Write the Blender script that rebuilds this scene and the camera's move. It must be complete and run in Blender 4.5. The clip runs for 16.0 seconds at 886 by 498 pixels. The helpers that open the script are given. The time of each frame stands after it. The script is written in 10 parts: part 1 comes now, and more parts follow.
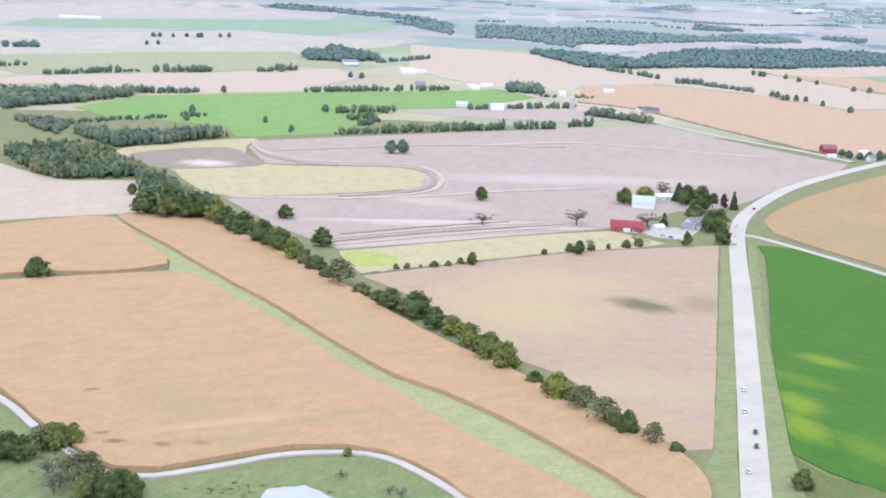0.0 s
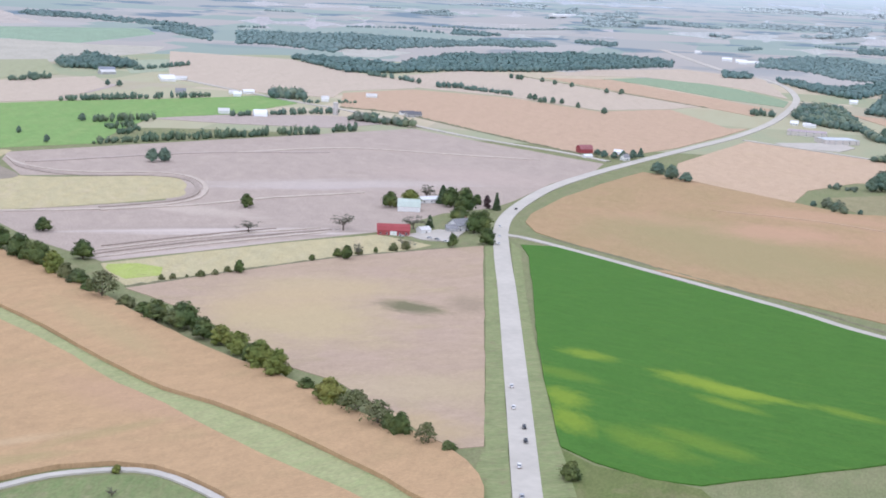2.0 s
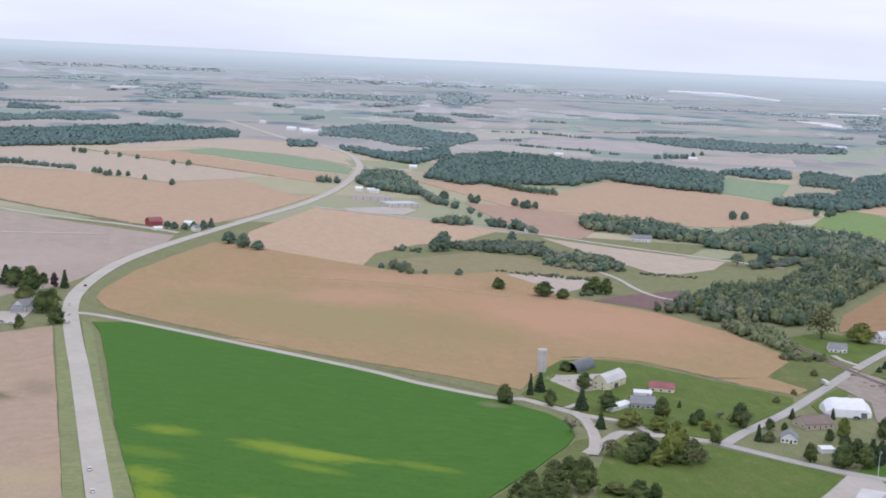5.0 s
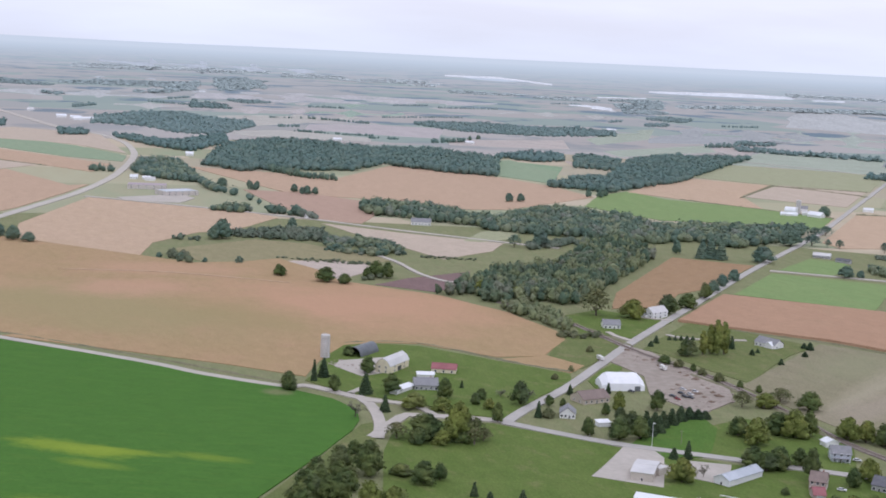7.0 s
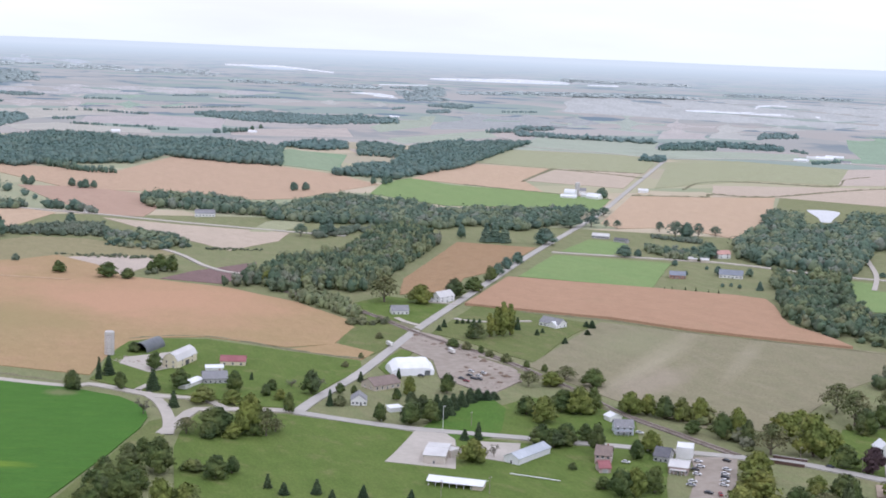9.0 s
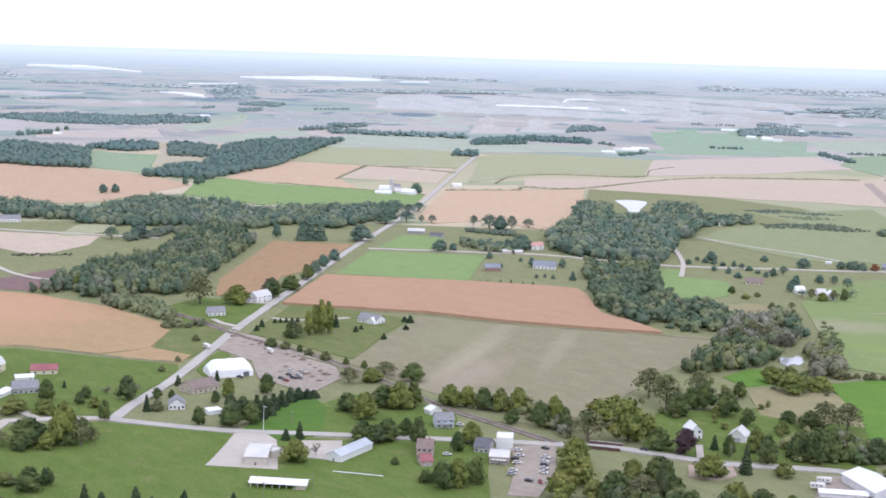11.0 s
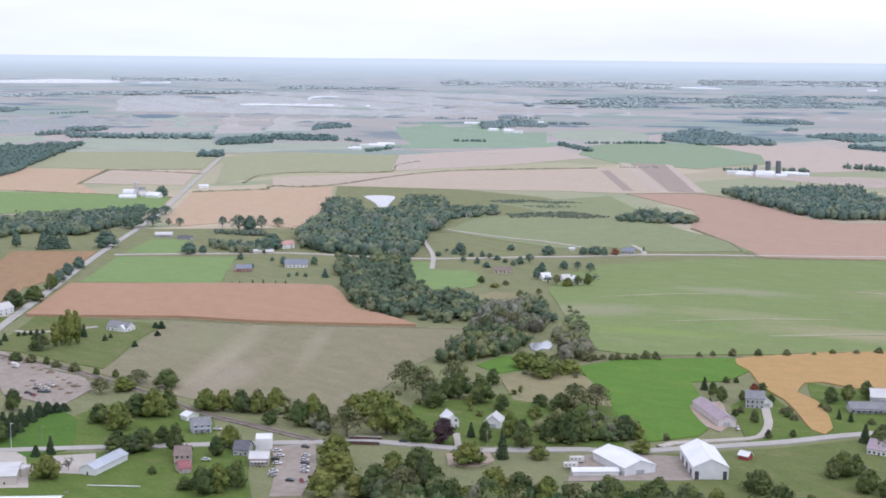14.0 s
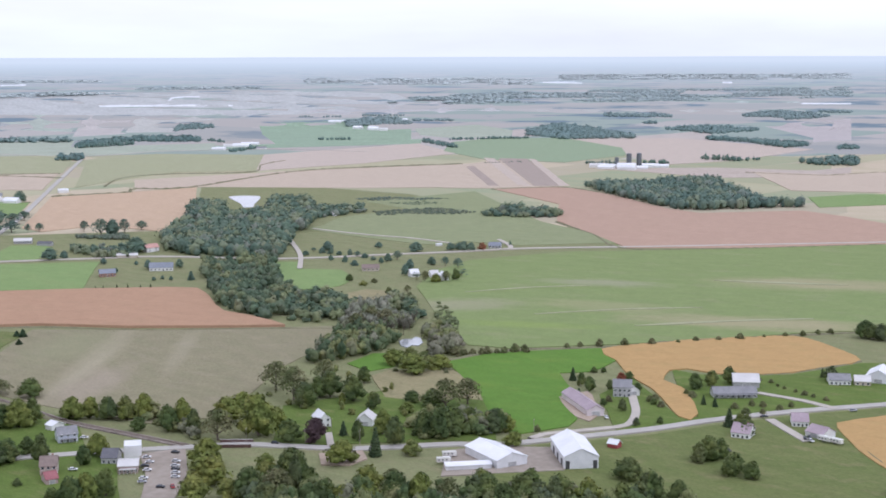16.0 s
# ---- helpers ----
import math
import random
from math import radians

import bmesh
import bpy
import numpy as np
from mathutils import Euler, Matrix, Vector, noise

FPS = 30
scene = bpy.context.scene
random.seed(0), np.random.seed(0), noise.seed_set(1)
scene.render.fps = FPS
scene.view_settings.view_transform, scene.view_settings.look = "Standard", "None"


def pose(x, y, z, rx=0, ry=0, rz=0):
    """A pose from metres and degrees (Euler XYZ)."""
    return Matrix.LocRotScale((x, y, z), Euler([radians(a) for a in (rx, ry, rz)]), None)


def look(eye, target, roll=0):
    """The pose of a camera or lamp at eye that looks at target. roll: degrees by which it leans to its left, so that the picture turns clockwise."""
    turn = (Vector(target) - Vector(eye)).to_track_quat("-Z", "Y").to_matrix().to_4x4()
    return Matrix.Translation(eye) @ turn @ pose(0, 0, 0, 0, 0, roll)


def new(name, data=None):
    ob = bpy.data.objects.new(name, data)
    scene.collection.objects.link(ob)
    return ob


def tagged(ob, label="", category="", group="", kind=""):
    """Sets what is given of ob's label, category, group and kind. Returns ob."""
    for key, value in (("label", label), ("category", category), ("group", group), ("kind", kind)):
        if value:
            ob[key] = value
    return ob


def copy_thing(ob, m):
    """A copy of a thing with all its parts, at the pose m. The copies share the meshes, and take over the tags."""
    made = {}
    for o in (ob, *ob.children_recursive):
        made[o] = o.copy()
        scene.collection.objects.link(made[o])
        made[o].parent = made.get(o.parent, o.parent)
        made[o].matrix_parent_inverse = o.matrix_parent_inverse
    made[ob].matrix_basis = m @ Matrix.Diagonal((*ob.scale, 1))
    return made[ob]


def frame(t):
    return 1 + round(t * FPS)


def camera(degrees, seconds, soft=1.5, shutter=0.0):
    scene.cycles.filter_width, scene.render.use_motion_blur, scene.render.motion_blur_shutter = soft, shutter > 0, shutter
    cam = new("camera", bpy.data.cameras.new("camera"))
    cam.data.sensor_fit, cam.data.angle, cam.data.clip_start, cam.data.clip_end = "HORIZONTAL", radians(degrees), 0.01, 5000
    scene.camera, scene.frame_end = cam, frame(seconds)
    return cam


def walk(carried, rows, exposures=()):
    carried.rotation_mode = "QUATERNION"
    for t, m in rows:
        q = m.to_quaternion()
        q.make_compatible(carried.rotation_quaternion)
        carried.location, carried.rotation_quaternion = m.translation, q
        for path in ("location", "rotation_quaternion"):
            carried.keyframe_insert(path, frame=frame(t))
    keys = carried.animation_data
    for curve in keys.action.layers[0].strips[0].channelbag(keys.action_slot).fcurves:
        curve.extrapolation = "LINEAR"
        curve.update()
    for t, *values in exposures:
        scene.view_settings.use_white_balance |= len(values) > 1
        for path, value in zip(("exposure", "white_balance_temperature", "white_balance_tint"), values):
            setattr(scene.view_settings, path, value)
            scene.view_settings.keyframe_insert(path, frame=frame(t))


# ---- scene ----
cam = camera(35.03, 16.0, soft=1.8)
EYE = 200.0
# seconds, yaw, pitch, roll: the camera hovers and pans
ROWS = [
    (0, -0.000, -12.077, 2.748),
    (0.5, -0.823, -12.078, 2.806),
    (1, -2.652, -12.055, 2.861),
    (1.5, -6.151, -11.883, 2.923),
    (2, -9.641, -11.397, 2.928),
    (2.5, -13.112, -10.804, 2.945),
    (3, -15.926, -10.133, 2.931),
    (3.5, -18.737, -9.406, 2.892),
    (4, -21.547, -8.686, 2.855),
    (4.5, -24.371, -8.075, 2.834),
    (7, -36.003, -7.873, 2.757),
    (7.5, -38.216, -7.895, 2.670),
    (8, -40.410, -7.910, 2.501),
    (8.5, -42.682, -7.942, 2.391),
    (9, -44.787, -7.978, 2.285),
    (11.5, -54.064, -7.619, 1.526),
    (12, -55.762, -7.331, 1.345),
    (12.5, -57.579, -7.266, 1.202),
    (13, -59.405, -7.451, 0.995),
    (13.5, -60.999, -7.597, 0.807),
    (14, -62.566, -7.752, 0.601),
    (14.5, -63.945, -7.795, 0.414),
    (15, -65.233, -7.807, 0.248),
    (15.5, -66.727, -7.819, 0.005),
    (16, -68.015, -7.834, -0.147),
]
walk(
    cam,
    [(t, pose(0, 0, EYE, 90 + pitch, 0, yaw) @ pose(0, 0, 0, 0, 0, roll)) for t, yaw, pitch, roll in ROWS],
    exposures=[(0, 0.42, 5240, 17), (1, 0.34, 5240, 17), (1.5, 0.24, 5220, 18), (2, 0.10, 5240, 18), (2.7, 0.06, 5350, 18), (3.5, -0.11, 5420, 18), (7, -0.31, 5460, 20), (9, -0.06, 5440, 20), (11.5, 0.18, 5385, 20), (12.5, 0.05, 5385, 20), (16, -0.12, 5390, 20)],
)

# ---- light ----
SUN_UP, SUN_AZ = 48, 200
world = bpy.data.worlds.new("overcast_sky")
scene.world = world
world.use_nodes = True
wt = world.node_tree
wt.nodes.clear()


def wnode(kind, **inputs):
    n = wt.nodes.new(kind)
    for k, v in inputs.items():
        n.inputs[k].default_value = v
    return n


sky = wnode("ShaderNodeTexSky")
sky.sky_type = "NISHITA"
sky.sun_disc = False
sky.sun_elevation, sky.sun_rotation = radians(SUN_UP), radians(SUN_AZ)
sky.dust_density = 3.0
sky_level = wnode("ShaderNodeVectorMath")
sky_level.operation = "SCALE"
sky_level.inputs["Scale"].default_value = 0.11
wt.links.new(sky.outputs[0], sky_level.inputs[0])
where = wnode("ShaderNodeTexCoord")
stretch = wnode("ShaderNodeMapping")
stretch.inputs["Scale"].default_value = (1.0, 1.0, 7.0)
wt.links.new(where.outputs["Generated"], stretch.inputs[0])
puffs = wnode("ShaderNodeTexNoise", Scale=2.6, Detail=6.0, Roughness=0.55)
wt.links.new(stretch.outputs[0], puffs.inputs["Vector"])
cloud = wnode("ShaderNodeValToRGB")
cloud.color_ramp.elements[0].position, cloud.color_ramp.elements[0].color = 0.38, (1.03, 0.985, 0.935, 1)
cloud.color_ramp.elements[1].position, cloud.color_ramp.elements[1].color = 0.62, (1.15, 1.12, 1.07, 1)
wt.links.new(puffs.outputs[0], cloud.inputs[0])
cover = wnode("ShaderNodeMix")
cover.data_type = "RGBA"
cover.inputs[0].default_value = 0.93
wt.links.new(sky_level.outputs[0], cover.inputs[6])
wt.links.new(cloud.outputs[0], cover.inputs[7])
axis = wnode("ShaderNodeSeparateXYZ")
wt.links.new(where.outputs["Generated"], axis.inputs[0])
low = wnode("ShaderNodeMapRange")
low.inputs[1].default_value, low.inputs[2].default_value = -0.02, 0.07
low.interpolation_type = "SMOOTHSTEP"
wt.links.new(axis.outputs[2], low.inputs[0])
veil = wnode("ShaderNodeMix")
veil.data_type = "RGBA"
veil.inputs[6].default_value, veil.inputs[7].default_value = (0.87, 0.895, 0.905, 1), (1.03, 1.02, 1.0, 1)
wt.links.new(low.outputs[0], veil.inputs[0])
hung = wnode("ShaderNodeMix")
hung.data_type, hung.blend_type = "RGBA", "MULTIPLY"
hung.inputs[0].default_value = 1.0
wt.links.new(cover.outputs[2], hung.inputs[6])
wt.links.new(veil.outputs[2], hung.inputs[7])
glow = wnode("ShaderNodeBackground", Strength=1.12)
wt.links.new(hung.outputs[2], glow.inputs[0])
world_out = wnode("ShaderNodeOutputWorld")
wt.links.new(glow.outputs[0], world_out.inputs[0])

sun_data = bpy.data.lights.new("sun", "SUN")
sun_data.energy, sun_data.angle, sun_data.color = 0.9, radians(16), (1.0, 0.95, 0.88)
sun = new("sun", sun_data)
az, up = radians(SUN_AZ), radians(SUN_UP)
toward = Vector((math.sin(az) * math.cos(up), math.cos(az) * math.cos(up), math.sin(up)))
sun.matrix_world = look(toward * 1000, (0, 0, 0))


# ---- materials ----
def node(tree, kind, **inputs):
    n = tree.nodes.new(kind)
    for k, v in inputs.items():
        n.inputs[k.replace("_", " ")].default_value = v
    return n


def blank(name, rough=0.9, metal=0.0, spec=0.3):
    m = bpy.data.materials.new(name)
    m.use_nodes = True
    t = m.node_tree
    b = t.nodes["Principled BSDF"]
    b.inputs["Roughness"].default_value = rough
    b.inputs["Metallic"].default_value = metal
    b.inputs["Specular IOR Level"].default_value = spec
    return m, t, b


def mixer(t, fac, a, b, mode="MIX"):
    n = t.nodes.new("ShaderNodeMix")
    n.data_type, n.blend_type = "RGBA", mode
    for socket, value in ((n.inputs[0], fac), (n.inputs[6], a), (n.inputs[7], b)):
        if isinstance(value, (int, float)):
            socket.default_value = value
        elif isinstance(value, tuple):
            socket.default_value = (*value, 1)
        else:
            t.links.new(value, socket)
    return n.outputs[2]


def ramp(t, fac, lo, hi):
    n = t.nodes.new("ShaderNodeMapRange")
    n.inputs[1].default_value, n.inputs[2].default_value = lo, hi
    t.links.new(fac, n.inputs[0])
    return n.outputs[0]


def noise_at(t, size, detail=3.0, stretch=(1, 1, 1), turn=0.0, rough=0.55):
    """Noise whose blotches are about size metres wide."""
    geo = t.nodes.new("ShaderNodeNewGeometry")
    mp = t.nodes.new("ShaderNodeMapping")
    mp.inputs["Scale"].default_value = tuple(s / size for s in stretch)
    mp.inputs["Rotation"].default_value = (0, 0, radians(turn))
    mp.vector_type = "TEXTURE"
    mp.inputs["Scale"].default_value = tuple(size / s for s in stretch)
    t.links.new(geo.outputs["Position"], mp.inputs[0])
    n = node(t, "ShaderNodeTexNoise", Scale=1.0, Detail=detail, Roughness=rough)
    t.links.new(mp.outputs[0], n.inputs["Vector"])
    return n.outputs[0]


def stain(t, col, spot):
    """A soft-edged patch of another colour: (colour, x, y, half length, half width, turn, strength)."""
    colour, x, y, a, b, turn, strength = spot
    geo = t.nodes.new("ShaderNodeNewGeometry")
    mp = t.nodes.new("ShaderNodeMapping")
    mp.vector_type = "TEXTURE"
    mp.inputs["Location"].default_value = (x, y, 0)
    mp.inputs["Rotation"].default_value = (0, 0, radians(turn))
    mp.inputs["Scale"].default_value = (a, b, 1000)
    t.links.new(geo.outputs["Position"], mp.inputs[0])
    far = t.nodes.new("ShaderNodeVectorMath")
    far.operation = "LENGTH"
    t.links.new(mp.outputs[0], far.inputs[0])
    wob = noise_at(t, a * 0.45, 6, (1, max(1.0, a / b * 0.8), 1), turn, 0.72)
    add = t.nodes.new("ShaderNodeMath")
    add.operation = "MULTIPLY_ADD"
    add.inputs[1].default_value = 1.5
    t.links.new(wob, add.inputs[0])
    t.links.new(far.outputs["Value"], add.inputs[2])
    m = t.nodes.new("ShaderNodeMapRange")
    m.inputs[1].default_value, m.inputs[2].default_value, m.inputs[3].default_value, m.inputs[4].default_value = 1.15, 1.95, strength, 0.0
    t.links.new(add.outputs[0], m.inputs[0])
    return mixer(t, m.outputs[0], col, colour)


def crop(name, main, other, third, big=70, turn=0.0, rows=0.0, grain=2.5, bump=0.35, streak=4.0, amount=1.0, spots=(), patch_streak=1.6):
    """A field: two tones in broad blotches drawn out along the rows, a third in patches, fine grain, planting rows."""
    m, t, b = blank(name, 0.95, spec=0.12)
    broad = ramp(t, noise_at(t, big, 4, (1, streak, 1), turn), 0.38, 0.64)
    patch = ramp(t, noise_at(t, big * 0.6, 5, (1, patch_streak, 1), turn + 11), 0.55, 0.70)
    fine = noise_at(t, grain, 4, (1, 2.2, 1), turn, 0.7)
    col = mixer(t, broad, main, other)
    scaled = t.nodes.new("ShaderNodeMath")
    scaled.operation = "MULTIPLY"
    scaled.inputs[1].default_value = 0.75 * amount
    t.links.new(patch, scaled.inputs[0])
    col = mixer(t, scaled.outputs[0], col, third)
    dark = tuple(c * 0.66 for c in main)
    pale = tuple(min(1, c * 1.22) for c in main)
    col = mixer(t, 0.34, col, mixer(t, ramp(t, fine, 0.3, 0.7), dark, pale))
    mottle = noise_at(t, grain * 7, 5, (1, 1.8, 1), turn + 20, 0.65)
    col = mixer(t, 0.28, col, mixer(t, ramp(t, mottle, 0.32, 0.68), dark, pale))
    for spot in spots:
        col = stain(t, col, spot)
    col = mixer(t, 0.5, col, mixer(t, ramp(t, fine, 0.25, 0.75), (0.72, 0.72, 0.72), (1.25, 1.25, 1.25)), "MULTIPLY")
    height = fine
    if rows:
        line = noise_at(t, rows, 2, (1, 60, 1), turn)
        col = mixer(t, 0.22, col, mixer(t, ramp(t, line, 0.35, 0.65), tuple(c * 0.6 for c in main), pale))
    t.links.new(col, b.inputs["Base Color"])
    bp = node(t, "ShaderNodeBump", Strength=bump, Distance=0.5)
    t.links.new(height, bp.inputs["Height"])
    t.links.new(bp.outputs[0], b.inputs["Normal"])
    return m


def plain(name, a, b2, size=1.5, rough=0.7, metal=0.0, bump=0.1, stretch=(1, 1, 1), spec=0.3):
    m, t, b = blank(name, rough, metal, spec)
    n1, n2 = noise_at(t, size, 4, stretch), noise_at(t, size * 7, 3)
    col = mixer(t, ramp(t, n1, 0.35, 0.65), a, b2)
    col = mixer(t, 0.35, col, mixer(t, ramp(t, n2, 0.35, 0.65), tuple(c * 0.8 for c in a), b2))
    t.links.new(col, b.inputs["Base Color"])
    bp = node(t, "ShaderNodeBump", Strength=bump, Distance=0.05)
    t.links.new(n1, bp.inputs["Height"])
    t.links.new(bp.outputs[0], b.inputs["Normal"])
    return m


LEAF_TONES = {}


def leafy(name, a, b2, c, size=26, contrast=1.0, mixed=1.0):
    """Foliage: a hue for each tree and stand, a tone for each clump of leaves."""
    LEAF_TONES[name] = (a, b2, c)
    m, t, b = blank(name, 0.85, spec=0.15)
    info, geo = t.nodes.new("ShaderNodeObjectInfo"), t.nodes.new("ShaderNodeNewGeometry")
    stand = ramp(t, noise_at(t, size, 5, rough=0.7), 0.40, 0.60)
    col = mixer(t, stand, a, b2)
    odd = t.nodes.new("ShaderNodeMath")
    odd.operation = "MULTIPLY"
    t.links.new(ramp(t, noise_at(t, size * 0.55, 4, rough=0.7), 0.47, 0.66), odd.inputs[0])
    t.links.new(ramp(t, info.outputs["Random"], -0.4, 0.8), odd.inputs[1])
    col = mixer(t, odd.outputs[0], col, c)
    mp = t.nodes.new("ShaderNodeMapping")
    mp.vector_type = "TEXTURE"
    mp.inputs["Scale"].default_value = (8.5, 8.5, 400)
    t.links.new(geo.outputs["Position"], mp.inputs[0])
    each = node(t, "ShaderNodeTexVoronoi", Scale=1.0, Randomness=1.0)
    t.links.new(mp.outputs[0], each.inputs["Vector"])
    hue = t.nodes.new("ShaderNodeSeparateColor")
    t.links.new(each.outputs["Color"], hue.inputs[0])
    for k, (lo, hi) in enumerate(((0.55, 1.15), (0.60, 1.3), (0.72, 1.4))):
        share = t.nodes.new("ShaderNodeMath")
        share.operation = "MULTIPLY"
        share.inputs[1].default_value = mixed
        t.links.new(ramp(t, hue.outputs[k], lo, hi), share.inputs[0])
        other = (tuple(x * (0.62 if contrast > 0.7 else 0.8) for x in a), tuple(x * 1.15 for x in c), (c[0], c[0] * 0.95, c[0] * 0.9))[k]
        col = mixer(t, share.outputs[0], col, other)
    tone = ramp(t, geo.outputs["Random Per Island"], -0.9, 1.0)
    col = mixer(t, 0.75 * contrast, col, mixer(t, tone, (0, 0, 0), (1.5, 1.5, 1.3)), "MULTIPLY")
    fine = noise_at(t, 0.9, 4, rough=0.7)
    col = mixer(t, 0.6 * contrast, col, mixer(t, ramp(t, fine, 0.3, 0.7), (0.62, 0.62, 0.64), (1.4, 1.4, 1.3)), "MULTIPLY")
    tufts = noise_at(t, 2.6 if contrast > 0.7 else 4.5, 4, rough=0.75)
    col = mixer(t, 0.8 if contrast > 0.5 else 0.45 if contrast > 0.3 else 0.15, col, mixer(t, ramp(t, tufts, 0.34, 0.66), (0.58, 0.60, 0.62), (1.45, 1.45, 1.36)), "MULTIPLY")
    t.links.new(col, b.inputs["Base Color"])
    bp = node(t, "ShaderNodeBump", Strength=0.8 * contrast, Distance=0.6)
    t.links.new(fine, bp.inputs["Height"])
    t.links.new(bp.outputs[0], b.inputs["Normal"])
    return m


CORN = crop("ripe_corn", (0.476, 0.324, 0.178), (0.429, 0.293, 0.16), (0.367, 0.288, 0.147), 60, 30, 2.6, 1.6, 1.0, spots=(((0.16, 0.11, 0.06), -152, 592, 4, 2, 30, 0.8), ((0.16, 0.11, 0.06), -134, 538, 4, 2, 30, 0.8), ((0.16, 0.11, 0.06), -127, 529, 5, 3, 10, 0.9), ((0.16, 0.11, 0.06), -108, 528, 3, 4, 70, 0.8), ((0.16, 0.11, 0.06), -93, 532, 3, 4, 70, 0.8), ((0.33, 0.29, 0.13), -77, 540, 30, 6, 20, 0.6), ((0.33, 0.29, 0.13), -41, 573, 40, 5, 35, 0.5), ((0.55, 0.43, 0.27), -88, 557, 40, 5, 25, 0.5), ((0.46, 0.3, 0.2), -30, 620, 60, 20, -40, 0.5), ((0.36, 0.29, 0.15), -111, 581, 30, 19, -35, 0.6), ((0.40, 0.33, 0.17), -55, 745, 75, 14, -61, 0.55),))
CORN_RED = crop("red_corn", (0.427, 0.273, 0.173), (0.382, 0.239, 0.149), (0.353, 0.25, 0.146), 60, 80, 0.8, 1.6, 0.8)
GRASS_WAY = crop("waterway_grass", (0.325, 0.345, 0.165), (0.385, 0.365, 0.195), (0.28, 0.335, 0.140), 20, 35)
BARE = crop("bare_soil_pink", (0.494, 0.412, 0.321), (0.447, 0.369, 0.286), (0.52, 0.449, 0.341), 90, 70, 1.5)
BARE_TAN = crop("bare_soil_tan", (0.494, 0.422, 0.353), (0.453, 0.381, 0.324), (0.525, 0.464, 0.394), 90, 70, 1.5)
BEAN_PINK = crop("bean_stubble_pink", (0.411, 0.314, 0.219), (0.432, 0.324, 0.256), (0.38, 0.319, 0.175), 55, 5, 0.9, 2, 0.3, 1.3, spots=(((0.47, 0.385, 0.2), 50, 770, 60, 60, 20, 0.75), ((0.47, 0.38, 0.21), 70, 850, 60, 40, 0, 0.65), ((0.46, 0.385, 0.22), 100, 640, 50, 30, 0, 0.5), ((0.10, 0.115, 0.05), 119, 801, 23, 15, -42, 0.95), ((0.25, 0.20, 0.14), 155, 810, 14, 24, -6, 0.7), ((0.45, 0.35, 0.17), 81, 585, 40, 24, -15, 0.6), ((0.48, 0.37, 0.20), 40, 816, 70, 34, 36, 0.5),))
BEAN_TAN = crop("bean_tan", (0.475, 0.342, 0.233), (0.445, 0.321, 0.218), (0.41, 0.316, 0.197), 80, 65, 0.9)
BEAN_BROWN = crop("bean_brown", (0.34, 0.225, 0.125), (0.30, 0.205, 0.11), (0.36, 0.26, 0.155), 40, 20, 0.9)
BEAN_RED = crop("bean_red", (0.427, 0.298, 0.22), (0.397, 0.275, 0.202), (0.422, 0.313, 0.22), 80, 80, 0.9)
BEAN_GREEN = crop("bean_olive", (0.389, 0.271, 0.147), (0.323, 0.252, 0.119), (0.427, 0.271, 0.166), 75, 60, 0.9, 2, 0.3, 1.6, spots=(((0.49, 0.3, 0.2), 527, 1140, 90, 40, -30, 0.6), ((0.48, 0.3, 0.19), 370, 1110, 60, 30, -40, 0.5), ((0.30, 0.265, 0.125), 392, 991, 160, 85, -66, 0.8), ((0.49, 0.29, 0.185), 596, 926, 130, 100, -56, 0.85), ((0.49, 0.30, 0.20), 457, 1059, 60, 50, -20, 0.7), ((0.29, 0.245, 0.11), 486, 918, 80, 50, -84, 0.6),))
BEAN_YELLOW = crop("bean_straw", (0.5, 0.372, 0.254), (0.475, 0.348, 0.233), (0.45, 0.343, 0.207), 80, 65, 0.9)
WEEDS = crop("wet_weeds", (0.205, 0.2, 0.121), (0.24, 0.22, 0.143), (0.17, 0.17, 0.11), 10, 0, bump=0.8)
PLOWED = crop("tilled_soil", (0.412, 0.341, 0.286), (0.362, 0.3, 0.253), (0.462, 0.386, 0.315), 75, 80, 1.6, 3, 0.5, 5, spots=(((0.6, 0.53, 0.48), 0, 1030, 110, 9, 8, 0.8), ((0.34, 0.29, 0.25), 10, 1045, 120, 6, 8, 0.7), ((0.6, 0.53, 0.48), 40, 1022, 100, 6, 6, 0.8), ((0.55, 0.47, 0.39), -20, 1120, 70, 22, -30, 0.6), ((0.56, 0.5, 0.47), 110, 1260, 150, 30, 10, 0.5), ((0.3, 0.26, 0.23), 60, 1015, 90, 4, 5, 0.6), ((0.52, 0.44, 0.39), 6, 965, 170, 12, 26, 0.7), ((0.47, 0.375, 0.32), 248, 1331, 100, 60, -27, 0.5),))
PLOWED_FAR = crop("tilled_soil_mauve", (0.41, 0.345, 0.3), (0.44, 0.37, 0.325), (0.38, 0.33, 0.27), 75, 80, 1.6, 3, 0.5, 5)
HAY = crop("hay_stubble", (0.46, 0.4, 0.229), (0.42, 0.385, 0.242), (0.48, 0.4, 0.29), 40, 80)
HAY_BRIGHT = crop("lime_cover", (0.36, 0.42, 0.11), (0.4, 0.42, 0.154), (0.4, 0.4, 0.188), 25, 80)
MARSH = crop("marsh", (0.3, 0.255, 0.199), (0.26, 0.235, 0.177), (0.34, 0.29, 0.244), 25, 80, bump=0.7, spots=(((0.60, 0.52, 0.47), -217, 1254, 26, 20, 0, 0.95),))
GREEN_FAR = crop("far_green", (0.2, 0.319, 0.1), (0.243, 0.338, 0.119), (0.313, 0.353, 0.142), 80, 75)
